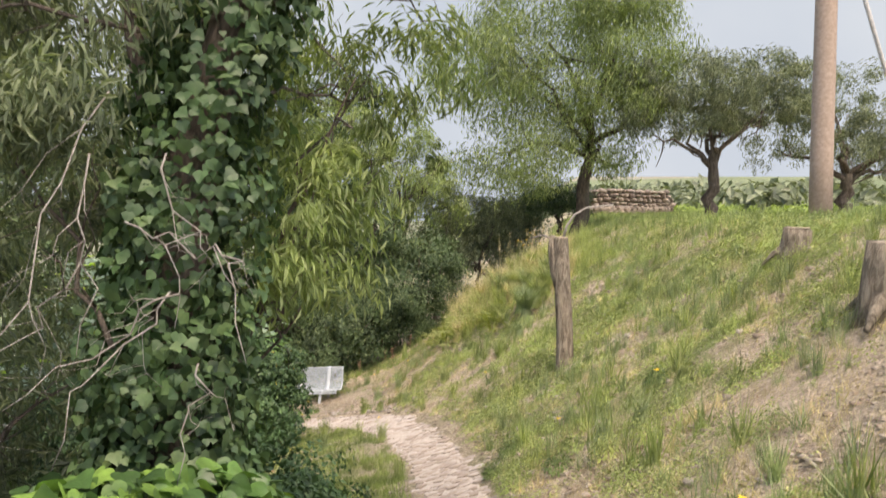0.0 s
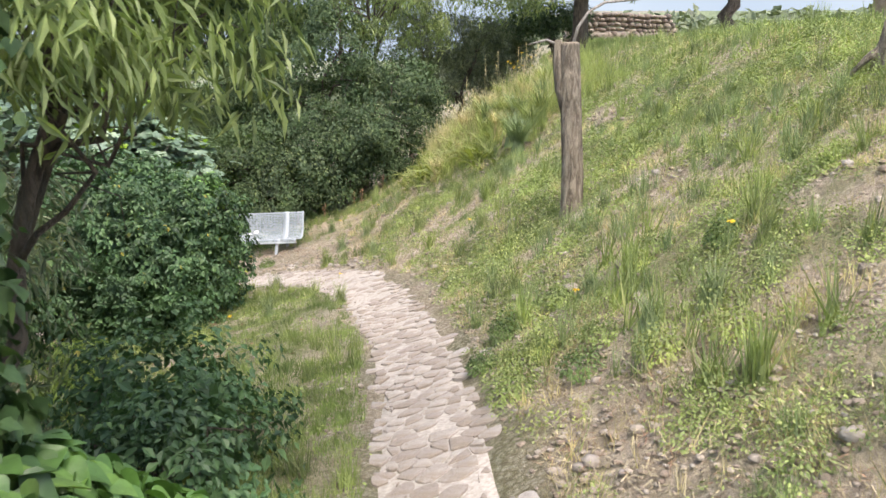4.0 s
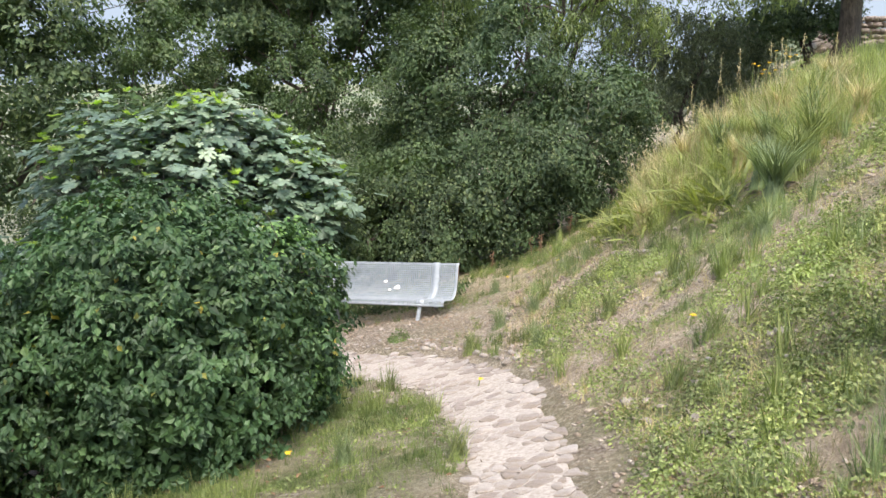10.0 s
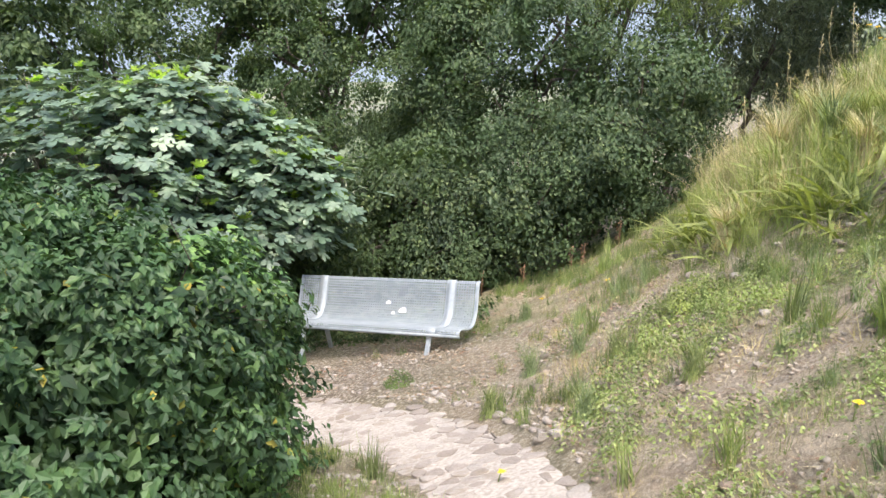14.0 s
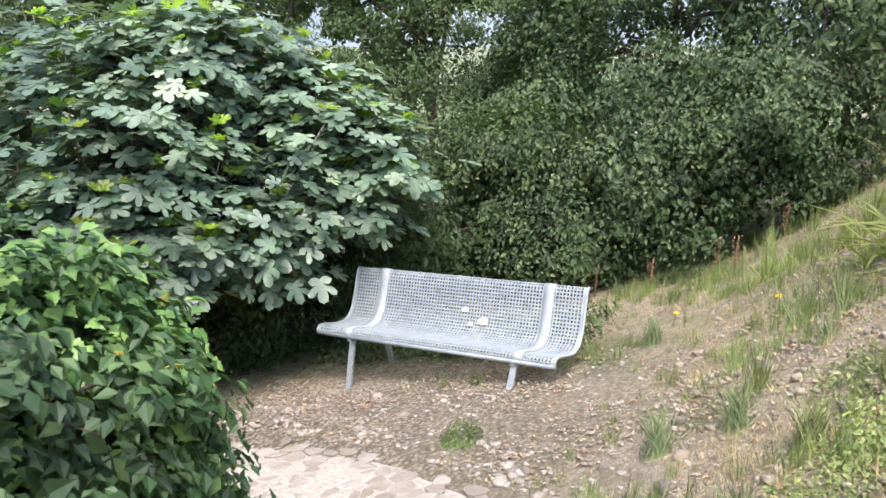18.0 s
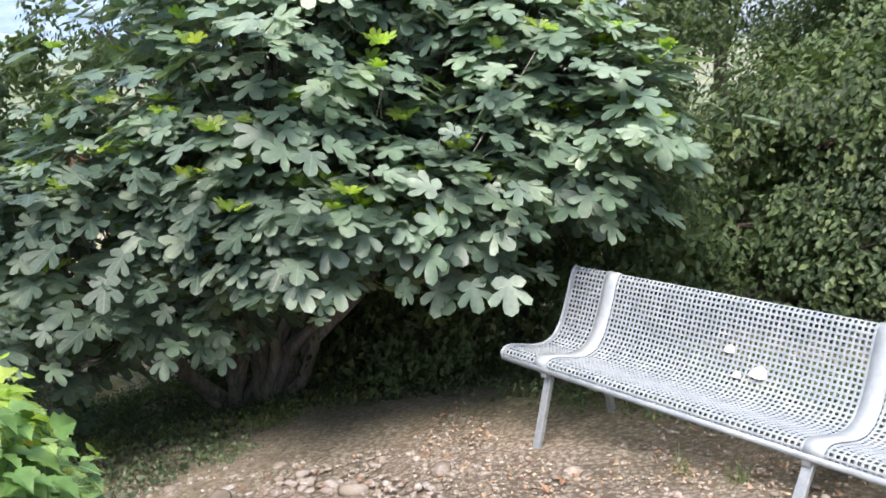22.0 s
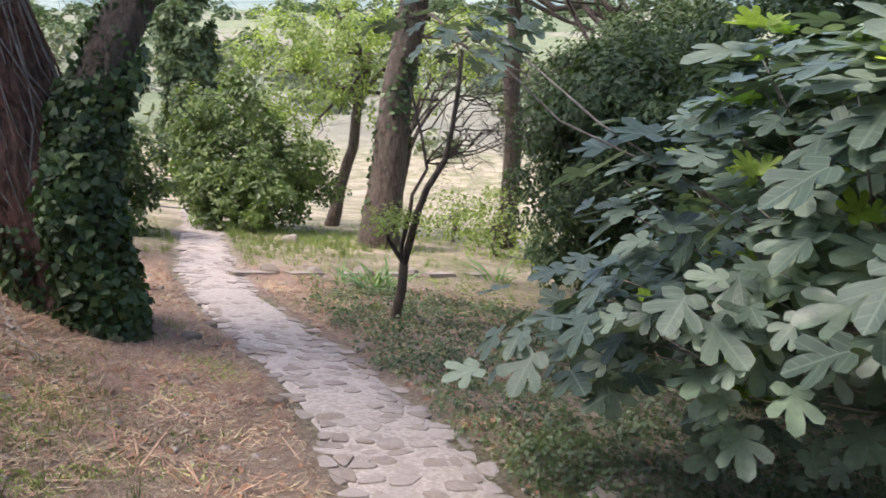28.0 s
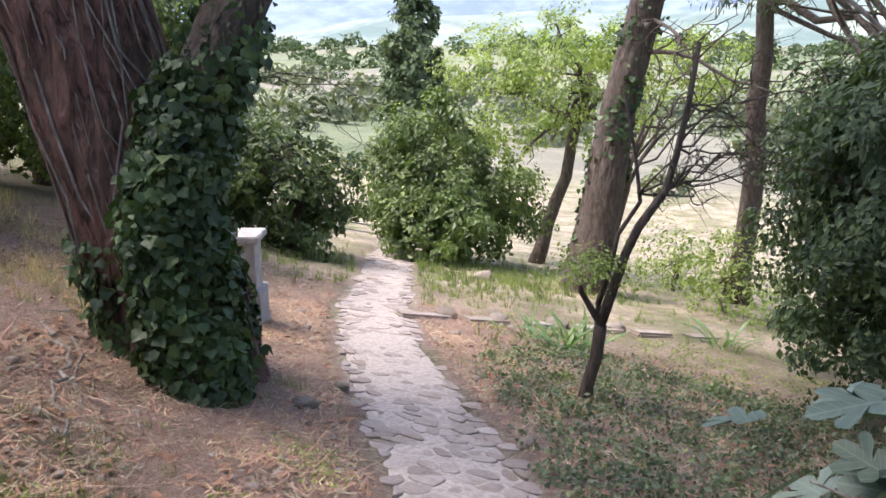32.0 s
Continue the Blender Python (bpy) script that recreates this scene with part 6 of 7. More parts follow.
x, y = spots(800, -1.0, 4.5, -4, 11.5, 113, lambda x, y: on_bank(x, y) * (0.05 + 0.7 * np.clip(drift(x, y, 1.2, 71) * 5 - 2.4, 0, 1)))
leaves_on("lime_weeds", x, y, 140, 0.018, SPECK, LIME, "yellow-green weed cushions on the bank", 114, 0.14, 0.12)
x, y = spots(1700, -1.8, 4.2, -1.0, 12, 115, lambda x, y: on_bank(x, y) * (0.08 + 0.7 * np.clip(drift(x, y, 1.0, 72) * 5 - 2.3, 0, 1)))
tufts("feathery_grass", x, y, 50, 0.2, SAGE, "fine blue-green grass tufts on the bank", 116, 0.8, 0.7, 0.05)
x, y = spots(26000, -4.4, 0.2, -1, 9.9, 15, lambda x, y: (bank_d(x, y) < -0.3) * np.clip(drift(x, y, 0.35, 76) * 6 - 2.3, 0.1, 1))
tufts("verge_grass", x, y, 15, 0.075, LAWN, "short grass between the path and the bush", 16, 1.1, 1.5)
x, y = spots(750, -3.4, -0.4, 1.5, 9.6, 17, lambda x, y: (bank_d(x, y) < -0.5) * np.clip(patchy(x, y, 0.9, 3.5) * 2 - 0.8, 0.0, 1))
tufts("verge_tall_grass", x, y, 50, 0.19, GRASS, "longer grass tufts beside the path", 18, 0.8, 0.7, 0.07)
x, y = spots(5200, -4.4, 0.2, -1, 9.9, 19, lambda x, y: (bank_d(x, y) < -0.3) * np.clip(patchy(x, y, 1.5, 2.5) * 1.8 - 0.5, 0.05, 1))
leaves_on("verge_weeds", x, y, 30, 0.023, SPECK, WEED, "small weeds in the short grass", 20, 0.04, 0.1)
x, y = spots(2600, -4.0, 0.5, 9.5, 15.5, 21, lambda x, y: bench_free(x, y) * np.clip(patchy(x, y, 1.4, 0.7) * 1.9 - 0.55, 0.06, 1))
tufts("bench_grass", x, y, 34, 0.12, LAWN, "sparse grass tufts round the bench", 22, 0.9, 0.8)
x, y = spots(9000, 1.0, 9.5, 4, 32, 23, lambda x, y: (bank_d(x, y) > 4.0) * 1.0)
tufts("field_grass", x, y, 10, 0.16, LAWN, "grass of the level field above the bank", 24, 1.0, 2.0, 0.15)
x, y = spots(7000, -18.5, -9.5, -0.5, 7.5, 25, lambda x, y: np.clip(1.5 - np.hypot((x + 14.5) / 2.6, (y - 3.0) / 1.5), 0.05, 1))
tufts("hollow_grass", x, y, 12, 0.11, LAWN, "patch of green grass in the hollow", 26, 0.9, 1.8)
x, y = spots(7000, -8.5, -3.0, 3.5, 9.6, 27, lambda x, y: np.clip(patchy(x, y, 1.0, 5.0) * 1.6 - 0.7, 0.03, 0.8))
tufts("mound_grass", x, y, 10, 0.09, LAWN, "thin grass among fallen needles", 28, 1.0)
x, y = spots(3500, -9.5, -4.5, 2.2, 5.4, 127, lambda x, y: np.clip(patchy(x, y, 1.2, 1.0) * 1.6 - 0.4, 0.05, 0.9))
tufts("mound_straw", x, y, 12, 0.13, STRAW, "thin dry grass on the mound beside the great tree", 128, 1.4, 0.8)
x, y = spots(3200, -11.5, -6.2, 6.2, 11.5, 29, lambda x, y: ((x + 8.4) * 0.72 - (y - 7.4) * 0.70 < -0.55) * 0.95)
leaves_on("ground_ivy", x, y, 21, 0.025, GROUNDLEAF, GROUND_IVY, "dark low ivy covering the ground below the fig", 30, 0.12, 0.12, "ivy")
x, y = spots(150, -8.0, -4.4, 6.2, 9.7, 129, lambda x, y: np.clip(drift(x, y, 0.8, 77) * 5 - 2.1, 0.05, 1))
leaves_on("mound_weeds", x, y, 90, 0.02, OVATE, WEED, "small green weeds among fallen needles", 130, 0.07, 0.13)
x, y = spots(1200, -13.0, -9.0, 5.0, 8.5, 31, lambda x, y: ((x + 8.4) * 0.72 - (y - 7.4) * 0.70 < -0.7) * 0.7)
leaves_on("hollow_weeds", x, y, 8, 0.03, OVATE, WEED, "low green weeds in the hollow", 32, 0.06, 0.1)
x, y = spots(500, -5.4, -3.0, 12.6, 13.6, 33, lambda x, y: 1.0 + 0 * x)
leaves_on("shade_weeds", x, y, 14, 0.04, OVATE, HEDGE, "dark weeds in the shade behind the bench", 34, 0.2, 0.12)
x, y = spots(2200, -9.0, -5.0, 11.2, 13.9, 35, lambda x, y: (x + 6.68 < (y - 12.05) * 1.25 + 0.1) * 1.0)
leaves_on("shade_weeds", x, y, 14, 0.035, OVATE, HEDGE, "small leafy weeds under the fig", 36, 0.14, 0.12)


x, y = spots(2600, -7.6, -5.0, 10.4, 13.3, 37, lambda x, y: (np.abs((x + 6.68) - (y - 12.05) * 0.45 - 0.15 * np.sin(5 * y)) < 0.3) * 0.5)
leaves_on("fig_foot_weeds", x, y, 16, 0.03, OVATE, WEED, "small bright weeds at the foot of the fig", 38, 0.14, 0.1)


def litter(name, n, box, size, mat, template, label, seed, keep=None):
    x, y = spots(n, *box, seed, keep)
    r = np.random.default_rng(seed)
    m = len(x)
    pos = on_many(x, y) + (0, 0, 0.012)
    vf = strew(template, pos, np.array([0, 0, 1.0]) + r.normal(0, 0.22, (m, 3)), r.normal(0, 1, (m, 3)), size * r.uniform(0.5, 1.4, m))
    return tagged(new(name, mesh_of(name, *vf, mat, False)), label, "leaf litter", "", "stuff")


litter("fallen_needles", 90000, (-12, -4.2, 2.5, 9.0), 0.07, NEEDLE, (CHAFF[0] * (1.7, 1, 1), CHAFF[1]), "fallen brown needles and leaves", 40, lambda x, y: np.clip(1.7 - np.hypot((x + 8.2) / 3.4, (y - 5.8) / 3.0), 0, 1))
litter("pale_litter", 50000, (-11, -4.2, 3.0, 9.2), 0.075, STRAWP, (CHAFF[0] * (1.4, 1, 1), CHAFF[1]), "pale dry bits among the needles", 43, lambda x, y: np.clip(1.7 - np.hypot((x + 8.0) / 3.6, (y - 5.8) / 3.2), 0, 1))
litter("fallen_twigs", 5000, (-11, -4.2, 3.0, 9.2), 0.2, NEEDLE, (CHAFF[0] * (0.9, 1, 1), CHAFF[1]), "thin fallen brown twigs among the needles", 46, lambda x, y: np.clip(1.7 - np.hypot((x + 8.0) / 3.6, (y - 5.8) / 3.2), 0, 1))
litter("curled_leaves", 9000, (-11, -4.2, 3.0, 9.2), 0.055, RUST, OVATE, "curled dead brown leaves lying in drifts under the big tree", 48, lambda x, y: np.clip(drift(x, y, 0.4, 81) * 5 - 2.0, 0.08, 1) * np.clip(1.7 - np.hypot((x + 8.0) / 3.6, (y - 5.8) / 3.2), 0, 1))
litter("fallen_leaves", 1800, (-11, -1.2, 5.0, 14.2), 0.04, RUST, OVATE, "fallen brown leaves", 41)
litter("bench_litter", 12000, (-5.5, -0.6, 10.0, 14.6), 0.022, LITTER, OVATE, "pale dry leaf litter round the bench", 44, lambda x, y: np.clip(patchy(x, y, 2.0, 1.0) * 1.6 - 0.3, 0.1, 1))
# brown bits: dead stalks, and brown shadow between plants put in as colour
litter("brown_stalks", 44000, (-2.4, 3.9, -1.5, 13), 0.06, RUST, (CHAFF[0] * (1.6, 1, 1), CHAFF[1]), "dead brown stalks and leaves on the bank, also standing in for shadowed gaps", 47, lambda x, y: on_bank(x, y) * np.clip(drift(x, y, 0.35, 75) * 6 - 2.6, 0.05, 1))
litter("dry_stalks", 90000, (-2.4, 3.8, -1.5, 13), 0.065, STRAWP, (CHAFF[0] * (1.3, 1, 1), CHAFF[1]), "dry stalks lying on the bank", 42, lambda x, y: on_bank(x, y) * (0.95 - 0.6 * lush(x, y)))


def single_tuft(x, y, k, leafy):
    """One grass tuft or leafy weed cushion, told apart from the cover round it."""
    r = np.random.default_rng(700 + k)
    at = np.array(on(x, y))
    n = 900 if leafy else 170
    a, q = r.uniform(0, 2 * math.pi, n), np.sqrt(r.random(n))
    if leafy:
        w, h = r.uniform(0.09, 0.14), r.uniform(0.12, 0.24)
        pos = np.stack([w * q * np.cos(a), w * q * np.sin(a), h * (1 - q**2 * 0.75) * r.uniform(0.25, 1.0, n)], 1)
        vf = strew(TINY, pos, np.stack([q * np.cos(a), q * np.sin(a), 0.8 + 0 * a], 1) + r.normal(0, 0.4, (n, 3)), np.stack([np.cos(a), np.sin(a), 0.5 * r.normal(0, 1, n)], 1), r.uniform(0.012, 0.026, n))
        name, mat, label = "weed_clump", (WEED, LIME, SHRUB)[k % 3], "bushy leafy weed clump growing from the dry ground"
    else:
        v = BLADE[0] * (0.4, 1, 1)
        v[:, 2] -= 0.3 * v[:, 1] ** 2
        pos = np.stack([0.09 * q * np.cos(a), 0.09 * q * np.sin(a), 0 * a], 1)
        head = np.stack([np.cos(a) * q * 1.2, np.sin(a) * q * 1.2, 1 + 0 * a], 1) + r.normal(0, 0.2, (n, 3))
        vf = strew((v, BLADE[1]), pos, np.stack([np.cos(a), np.sin(a), 0.2 + 0 * a], 1), head, r.uniform(0.12, 0.32, n))
        name, mat, label = "grass_tuft", (SAGE, GRASS)[k % 2], "fine-bladed green grass tuft on the dry ground"
    ob = new(name, mesh_of(name, vf[0] - (0, 0, 0.015), vf[1], mat, False))
    ob.location = at
    return tagged(ob, label, "grass" if not leafy else "weed", "tufts on the bank")


for k, (x, y) in enumerate(((1.11, 2.85), (0.25, 5.01), (0.67, 3.92), (1.47, 3.23), (0.85, 2.92), (-0.01, 7.85), (-2.13, 7.16), (-1.39, 7.10), (-1.37, 9.44), (-0.79, 9.39), (-1.98, 10.66), (-1.33, 10.37), (-1.65, 10.74), (-2.08, 9.95), (-2.46, 12.49), (0.60, 10.63))):
    single_tuft(x, y, k, False)
for k, (x, y) in enumerate(((0.37, 3.44), (1.33, 3.54), (0.52, 4.18), (0.84, 2.61), (0.54, 2.89), (0.67, 3.20), (0.95, 3.94), (0.19, 4.11), (1.10, 4.08), (1.11, 2.44), (0.05, 3.63), (-1.08, 8.82), (-0.95, 10.70), (-3.13, 10.98))):
    single_tuft(x, y, 40 + k, True)


def long_tuft(x, y, h, n, k, mat, label):
    """One big fountain of long fine grass."""
    r = np.random.default_rng(900 + k)
    a, q = r.uniform(0, 2 * math.pi, n), np.sqrt(r.random(n))
    v = np.array([(-0.007, 0, 0), (0.007, 0, 0), (-0.006, 0.35, 0.0), (0.006, 0.35, 0.0), (-0.004, 0.7, 0), (0.004, 0.7, 0), (0, 1, 0)])
    v[:, 2] -= 0.45 * v[:, 1] ** 2.4
    f = np.array([(0, 1, 3), (0, 3, 2), (2, 3, 5), (2, 5, 4), (4, 5, 6)])
    pos = np.stack([0.12 * q * np.cos(a), 0.12 * q * np.sin(a), 0 * a - 0.02], 1)
    head = np.stack([np.cos(a) * q * 0.75, np.sin(a) * q * 0.75, 1 + 0 * a], 1) + r.normal(0, 0.12, (n, 3))
    vf = strew((v, f), pos, np.stack([np.cos(a), np.sin(a), 0.2 + 0 * a], 1), head, h * r.uniform(0.5, 1.1, n))
    ob = new("long_grass_tuft", mesh_of("long_grass_tuft", *vf, mat, False))
    ob.location = on(x, y)
    return tagged(ob, label, "grass", "long tufts on the bank")


for k, (x, y, h, n) in enumerate(((0.42, 10.2, 0.62, 520), (0.6, 10.55, 0.6, 420), (0.35, 10.75, 0.55, 380), (0.75, 10.9, 0.6, 400), (0.45, 11.5, 0.55, 380), (0.05, 9.0, 0.3, 260), (0.3, 9.3, 0.34, 260))):
    long_tuft(x, y, h, n, k, (SAGE, GRASS)[k % 2], "tall fountain of long fine green grass on the bank")


r = np.random.default_rng(34)
for k in range(34):
    x, y = r.uniform(-0.75, 1.3), r.uniform(11.3, 13.7)
    long_tuft(x, y, r.uniform(0.3, 0.62), 240, 20 + k, (STRAW, LIME, LIME, STRAW, SAGE)[k % 5], "tall tangle of pale dry and green grass on the bank's crest" if k % 5 in (0, 3) else "tall fountain of long fine green grass on the bank")


def dry_stalk(x, y, h, k):
    r = np.random.default_rng(950 + k)
    t = thing("dry_stalk", on(x, y), "tall thin straw-coloured seed stalk on the bank's crest", "plant", "dry stalks")
    tip = np.array([r.normal(0, 0.1), r.normal(0, 0.1), h])
    stem = part("stalk", mesh_of("stalk", *tube(bend((0, 0, -0.03), tip, 5, 0, 0.02, k), np.linspace(0.003, 0.0015, 5), 4), STRAW), None, t)
    n = 14
    vf = strew(LANCE, tip * (1, 1, 1) - np.stack([0 * np.arange(n), 0 * np.arange(n), r.uniform(0, 0.16, n)], 1), ball(r, n), np.tile((0, 0, 1.0), (n, 1)) + r.normal(0, 0.5, (n, 3)), np.full(n, 0.035))
    tagged(part("seed_head", mesh_of("seed_head", *vf, STRAW, False), None, stem), kind="stuff")


r = np.random.default_rng(33)
for k in range(26):
    dry_stalk(r.uniform(-0.8, 1.1), r.uniform(11.6, 13.6), r.uniform(0.55, 0.95), k)


def edging():
    """Flat pale slabs edging the path in the hollow."""
    a, b = np.array([-11.0, 4.75]), np.array([-14.1, 6.6])
    for k in range(6):
        p = a + (b - a) * (k + 0.5) / 6
        bm = bmesh.new()
        bmesh.ops.create_cube(bm, size=1, matrix=Matrix.Diagonal((0.52 - 0.05 * (k % 3), 0.2 + 0.03 * (k % 2), 0.14, 1)))
        bmesh.ops.bevel(bm, geom=bm.edges[:], offset=0.025, segments=2, affect="EDGES")
        me = bpy.data.meshes.new("edging_slab")
        bm.to_mesh(me)
        bm.free()
        me.materials.append(COBBLE)
        turn = pose(p[0], p[1], 0, 0, 0, -29 + 5 * (k % 3))
        for v in me.vertices:
            w = turn @ v.co
            v.co = (w.x - p[0], w.y - p[1], v.co.z - 0.04 + float(height(w.x, w.y)) - float(height(*p)))
        ob = new("edging_slab", me)
        ob.location = on(*p)
        tagged(ob, "flat pale stone slab edging the path", "slab", "edging slabs")


edging()


def root(pts, q, k):
    p = []
    r = np.random.default_rng(800 + k)
    for a, b in zip(pts[:-1], pts[1:]):
        for f in np.linspace(0, 1, 6)[:-1]:
            x, y = a[0] + (b[0] - a[0]) * f + r.normal(0, 0.02), a[1] + (b[1] - a[1]) * f + r.normal(0, 0.02)
            p.append(on(x, y, q * 0.6))
    ob = new("dead_vine", mesh_of("dead_vine", *tube(p, np.linspace(q, q * 0.5, len(p)), 7, 0.15, k), DEAD))
    return tagged(ob, "pale bare woody vine lying on fallen needles", "vine", "fallen vines")


root([(-7.95, 5.2), (-7.54, 5.47), (-7.41, 6.06), (-7.13, 6.45), (-6.97, 6.95)], 0.016, 0)
root([(-7.93, 5.5), (-7.6, 5.75), (-7.25, 6.36), (-7.1, 6.9)], 0.011, 1)
root([(-7.7, 5.0), (-7.2, 5.3), (-6.9, 5.9)], 0.013, 2)


# ---- distance ----
def far_woods(name, n, ring, arc, label, seed, mat, size=(1.5, 4.0)):
    """Rounded tree clumps far off, joined."""
    r = np.random.default_rng(seed)
    a, d = r.uniform(*arc, n), r.uniform(0, 1, n) ** 0.7 * (ring[1] - ring[0]) + ring[0]
    x, y = -d * np.sin(np.radians(a)), d * np.cos(np.radians(a))
    s = r.uniform(*size, n) * (0.6 + d / 300)
    m = 90
    dirs = ball(r, n * m)
    dirs[:, 2] = np.abs(dirs[:, 2])
    i = np.repeat(np.arange(n), m)
    c = np.stack([x, y, height(x, y)], 1)
    pos = c[i] + dirs * s[i][:, None] * r.uniform(0.6, 1.1, (n * m, 1))
    vf = strew(SPECK, pos, dirs + r.normal(0, 0.4, dirs.shape), r.normal(0, 1, dirs.shape), s[i] * r.uniform(0.3, 0.6, n * m))
    return tagged(new(name, mesh_of(name, *vf, mat, False)), label, "trees", "", "stuff")


far_woods("far_woods", 260, (45, 320), (88, 165), "scattered trees and hedges in the valley", 3, OLIVE)
far_woods("far_scrub", 130, (46, 80), (-32, 8), "olive-green scrub along the field's edge", 4, OLIVE, (1.5, 2.6))
far_woods("far_vines", 160, (40, 60), (-30, -8), "rows of fresh green low bushes on the field", 5, ROBINIA, (0.4, 0.7))
far_woods("far_hill_woods", 300, (300, 900), (80, 175), "dark woods on the far hills", 6, CONIFER, (2.0, 4.0))
far_woods("far_slope_woods", 120, (45, 200), (0, 60), "trees beyond the shrubs", 7, OLIVE)

def haze_bank():
    """A pale, even bank of overcast sky low over the northern horizon."""
    m, n, b = material("pale_overcast", 1.0)
    col = ramp(n, noise_out(n, coords(n), 0.0012, 4, 0.5), (0.35, (0.215, 0.272, 0.35)), (0.65, (0.26, 0.315, 0.385)))
    b.inputs["Base Color"].default_value = (0.0, 0.0, 0.0, 1)
    b.inputs["Specular IOR Level"].default_value = 0.0
    n.links.new(col, b.inputs["Emission Color"])
    b.inputs["Emission Strength"].default_value = 1.0
    a = np.radians(np.linspace(-50, 78, 60))
    rows = [np.stack([-np.sin(a) * 2400 * math.cos(radians(e)), np.cos(a) * 2400 * math.cos(radians(e)), 0 * a + 2400 * math.sin(radians(e))], 1) for e in (-3, 3, 9, 15, 21, 26)]
    m2 = len(a)
    i = (np.arange(5)[:, None] * m2 + np.arange(m2 - 1)).ravel()
    tagged(new("backdrop", mesh_of("backdrop", np.concatenate(rows), np.stack([i, i + m2, i + m2 + 1, i + 1], 1), m)), "pale grey-blue overcast sky over the horizon", "sky", "", "structure")


haze_bank()


def far_hills(name, dist, base, rise, a0, a1, mat, seed):
    """A rolling ridge line on the horizon."""
    a = np.radians(np.linspace(a0, a1, 160))
    top = base + rise * (0.55 + 0.25 * np.sin(5 * a + seed) + 0.14 * np.sin(13 * a + 2 * seed) + 0.06 * np.sin(31 * a + seed))
    rows = []
    for k, (f, h) in enumerate(((0.8, 0.0), (0.87, 0.3), (0.94, 0.72), (1.0, 1.0), (1.08, 0.8))):
        z = -30 + (top + 30) * h
        rows.append(np.stack([-np.sin(a) * dist * f, np.cos(a) * dist * f, z], 1))
    m = len(a)
    i = (np.arange(4)[:, None] * m + np.arange(m - 1)).ravel()
    tagged(new(name, mesh_of(name, np.concatenate(rows), np.stack([i, i + m, i + m + 1, i + 1], 1), mat)), "pale blue hills across the valley", "hills", "", "structure")


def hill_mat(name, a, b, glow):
    """Distant hills: fields and woods, the air's blue haze put into colour and glow."""
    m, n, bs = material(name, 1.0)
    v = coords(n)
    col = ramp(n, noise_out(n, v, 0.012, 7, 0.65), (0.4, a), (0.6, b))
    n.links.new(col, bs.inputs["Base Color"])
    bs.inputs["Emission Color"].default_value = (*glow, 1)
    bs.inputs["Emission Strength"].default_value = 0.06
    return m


far_hills("backdrop", 2100, 30, 130, 55, 200, hill_mat("far_hazed_hills", (0.13, 0.19, 0.27), (0.21, 0.28, 0.35), (0.5, 0.68, 1.0)), 2)
far_hills("backdrop", 1100, -22, 55, 60, 195, hill_mat("near_hazed_hills", (0.11, 0.17, 0.14), (0.26, 0.31, 0.25), (0.42, 0.6, 0.8)), 5)


# ---- stones ----
def pebbles(name, x, y, size, mat, label, seed):
    """Small loose stones, too many to count."""
    r = np.random.default_rng(seed)
    v, f = pebble(seed, 1, 0.75, 0.42, 1)
    m = len(x)
    a = r.uniform(0, 2 * math.pi, m)
    s = size * np.exp(r.normal(0, 0.45, m))
    rot = np.zeros((m, 3, 3))
    rot[:, 0, 0], rot[:, 0, 1], rot[:, 1, 0], rot[:, 1, 1], rot[:, 2, 2] = np.cos(a), -np.sin(a), np.sin(a), np.cos(a), 1
    out = np.einsum("nij,vj->nvi", rot, v) * s[:, None, None] + (on_many(x, y) + np.stack([0 * s, 0 * s, s * 0.15], 1))[:, None]
    faces = f[None] + (np.arange(m) * len(v))[:, None, None]
    return tagged(new(name, mesh_of(name, out.reshape(-1, 3), faces.reshape(-1, 3), mat)), label, "gravel", "", "stuff")


x, y = spots(13000, -7.0, -1.2, 10.0, 13.2, 51, lambda x, y: np.clip(1.5 - np.hypot((x + 4.3) / 2.1, (y - 11.3) / 1.1), 0, 1))
pebbles("gravel", x, y, 0.009, ROCK, "loose gravel round the bench", 3)
x, y = spots(9000, -2.0, 3.6, 0.5, 13, 52, lambda x, y: on_bank(x, y) * 1.0)
pebbles("bank_stones", x, y, 0.012, ROCK, "small stones over the bank", 4)
x, y = spots(15000, -2.2, 3.6, 0.5, 13, 152, lambda x, y: on_bank(x, y) * 1.0)
pebbles("clods", x, y, 0.013, CLOD, "crumbled dry earth over the bank", 14)
x, y = spots(9000, -12, -3.0, 3.0, 10.0, 153)
pebbles("clods", x, y, 0.011, CLOD, "crumbled earth among fallen needles", 15)
x, y = spots(9000, -4.4, 0.6, -1.5, 10, 154, lambda x, y: np.clip(1.1 - (way_distance(x, y)[0] - half_width(way_distance(x, y)[1])) / 0.4, 0.05, 0.8))
pebbles("clods", x, y, 0.012, CLOD, "crumbled earth beside the path", 16)
x, y = spots(1500, -12, -3.0, 4.0, 10.0, 53)
pebbles("hollow_stones", x, y, 0.014, ROCK, "small stones among fallen needles", 5)
x, y = spots(420, -10.5, -4.0, 4.5, 9.8, 156, lambda x, y: np.clip(drift(x, y, 0.9, 73) * 5 - 2, 0.1, 1))
pebbles("hollow_stones", x, y, 0.021, COBBLE, "pale stones lying among fallen needles", 17)
x, y = spots(900, -1.5, 3.8, -1.0, 9, 157, lambda x, y: on_bank(x, y) * (1 - 0.7 * lush(x, y)) * np.clip(drift(x, y, 0.9, 74) * 5 - 1.9, 0.08, 1))
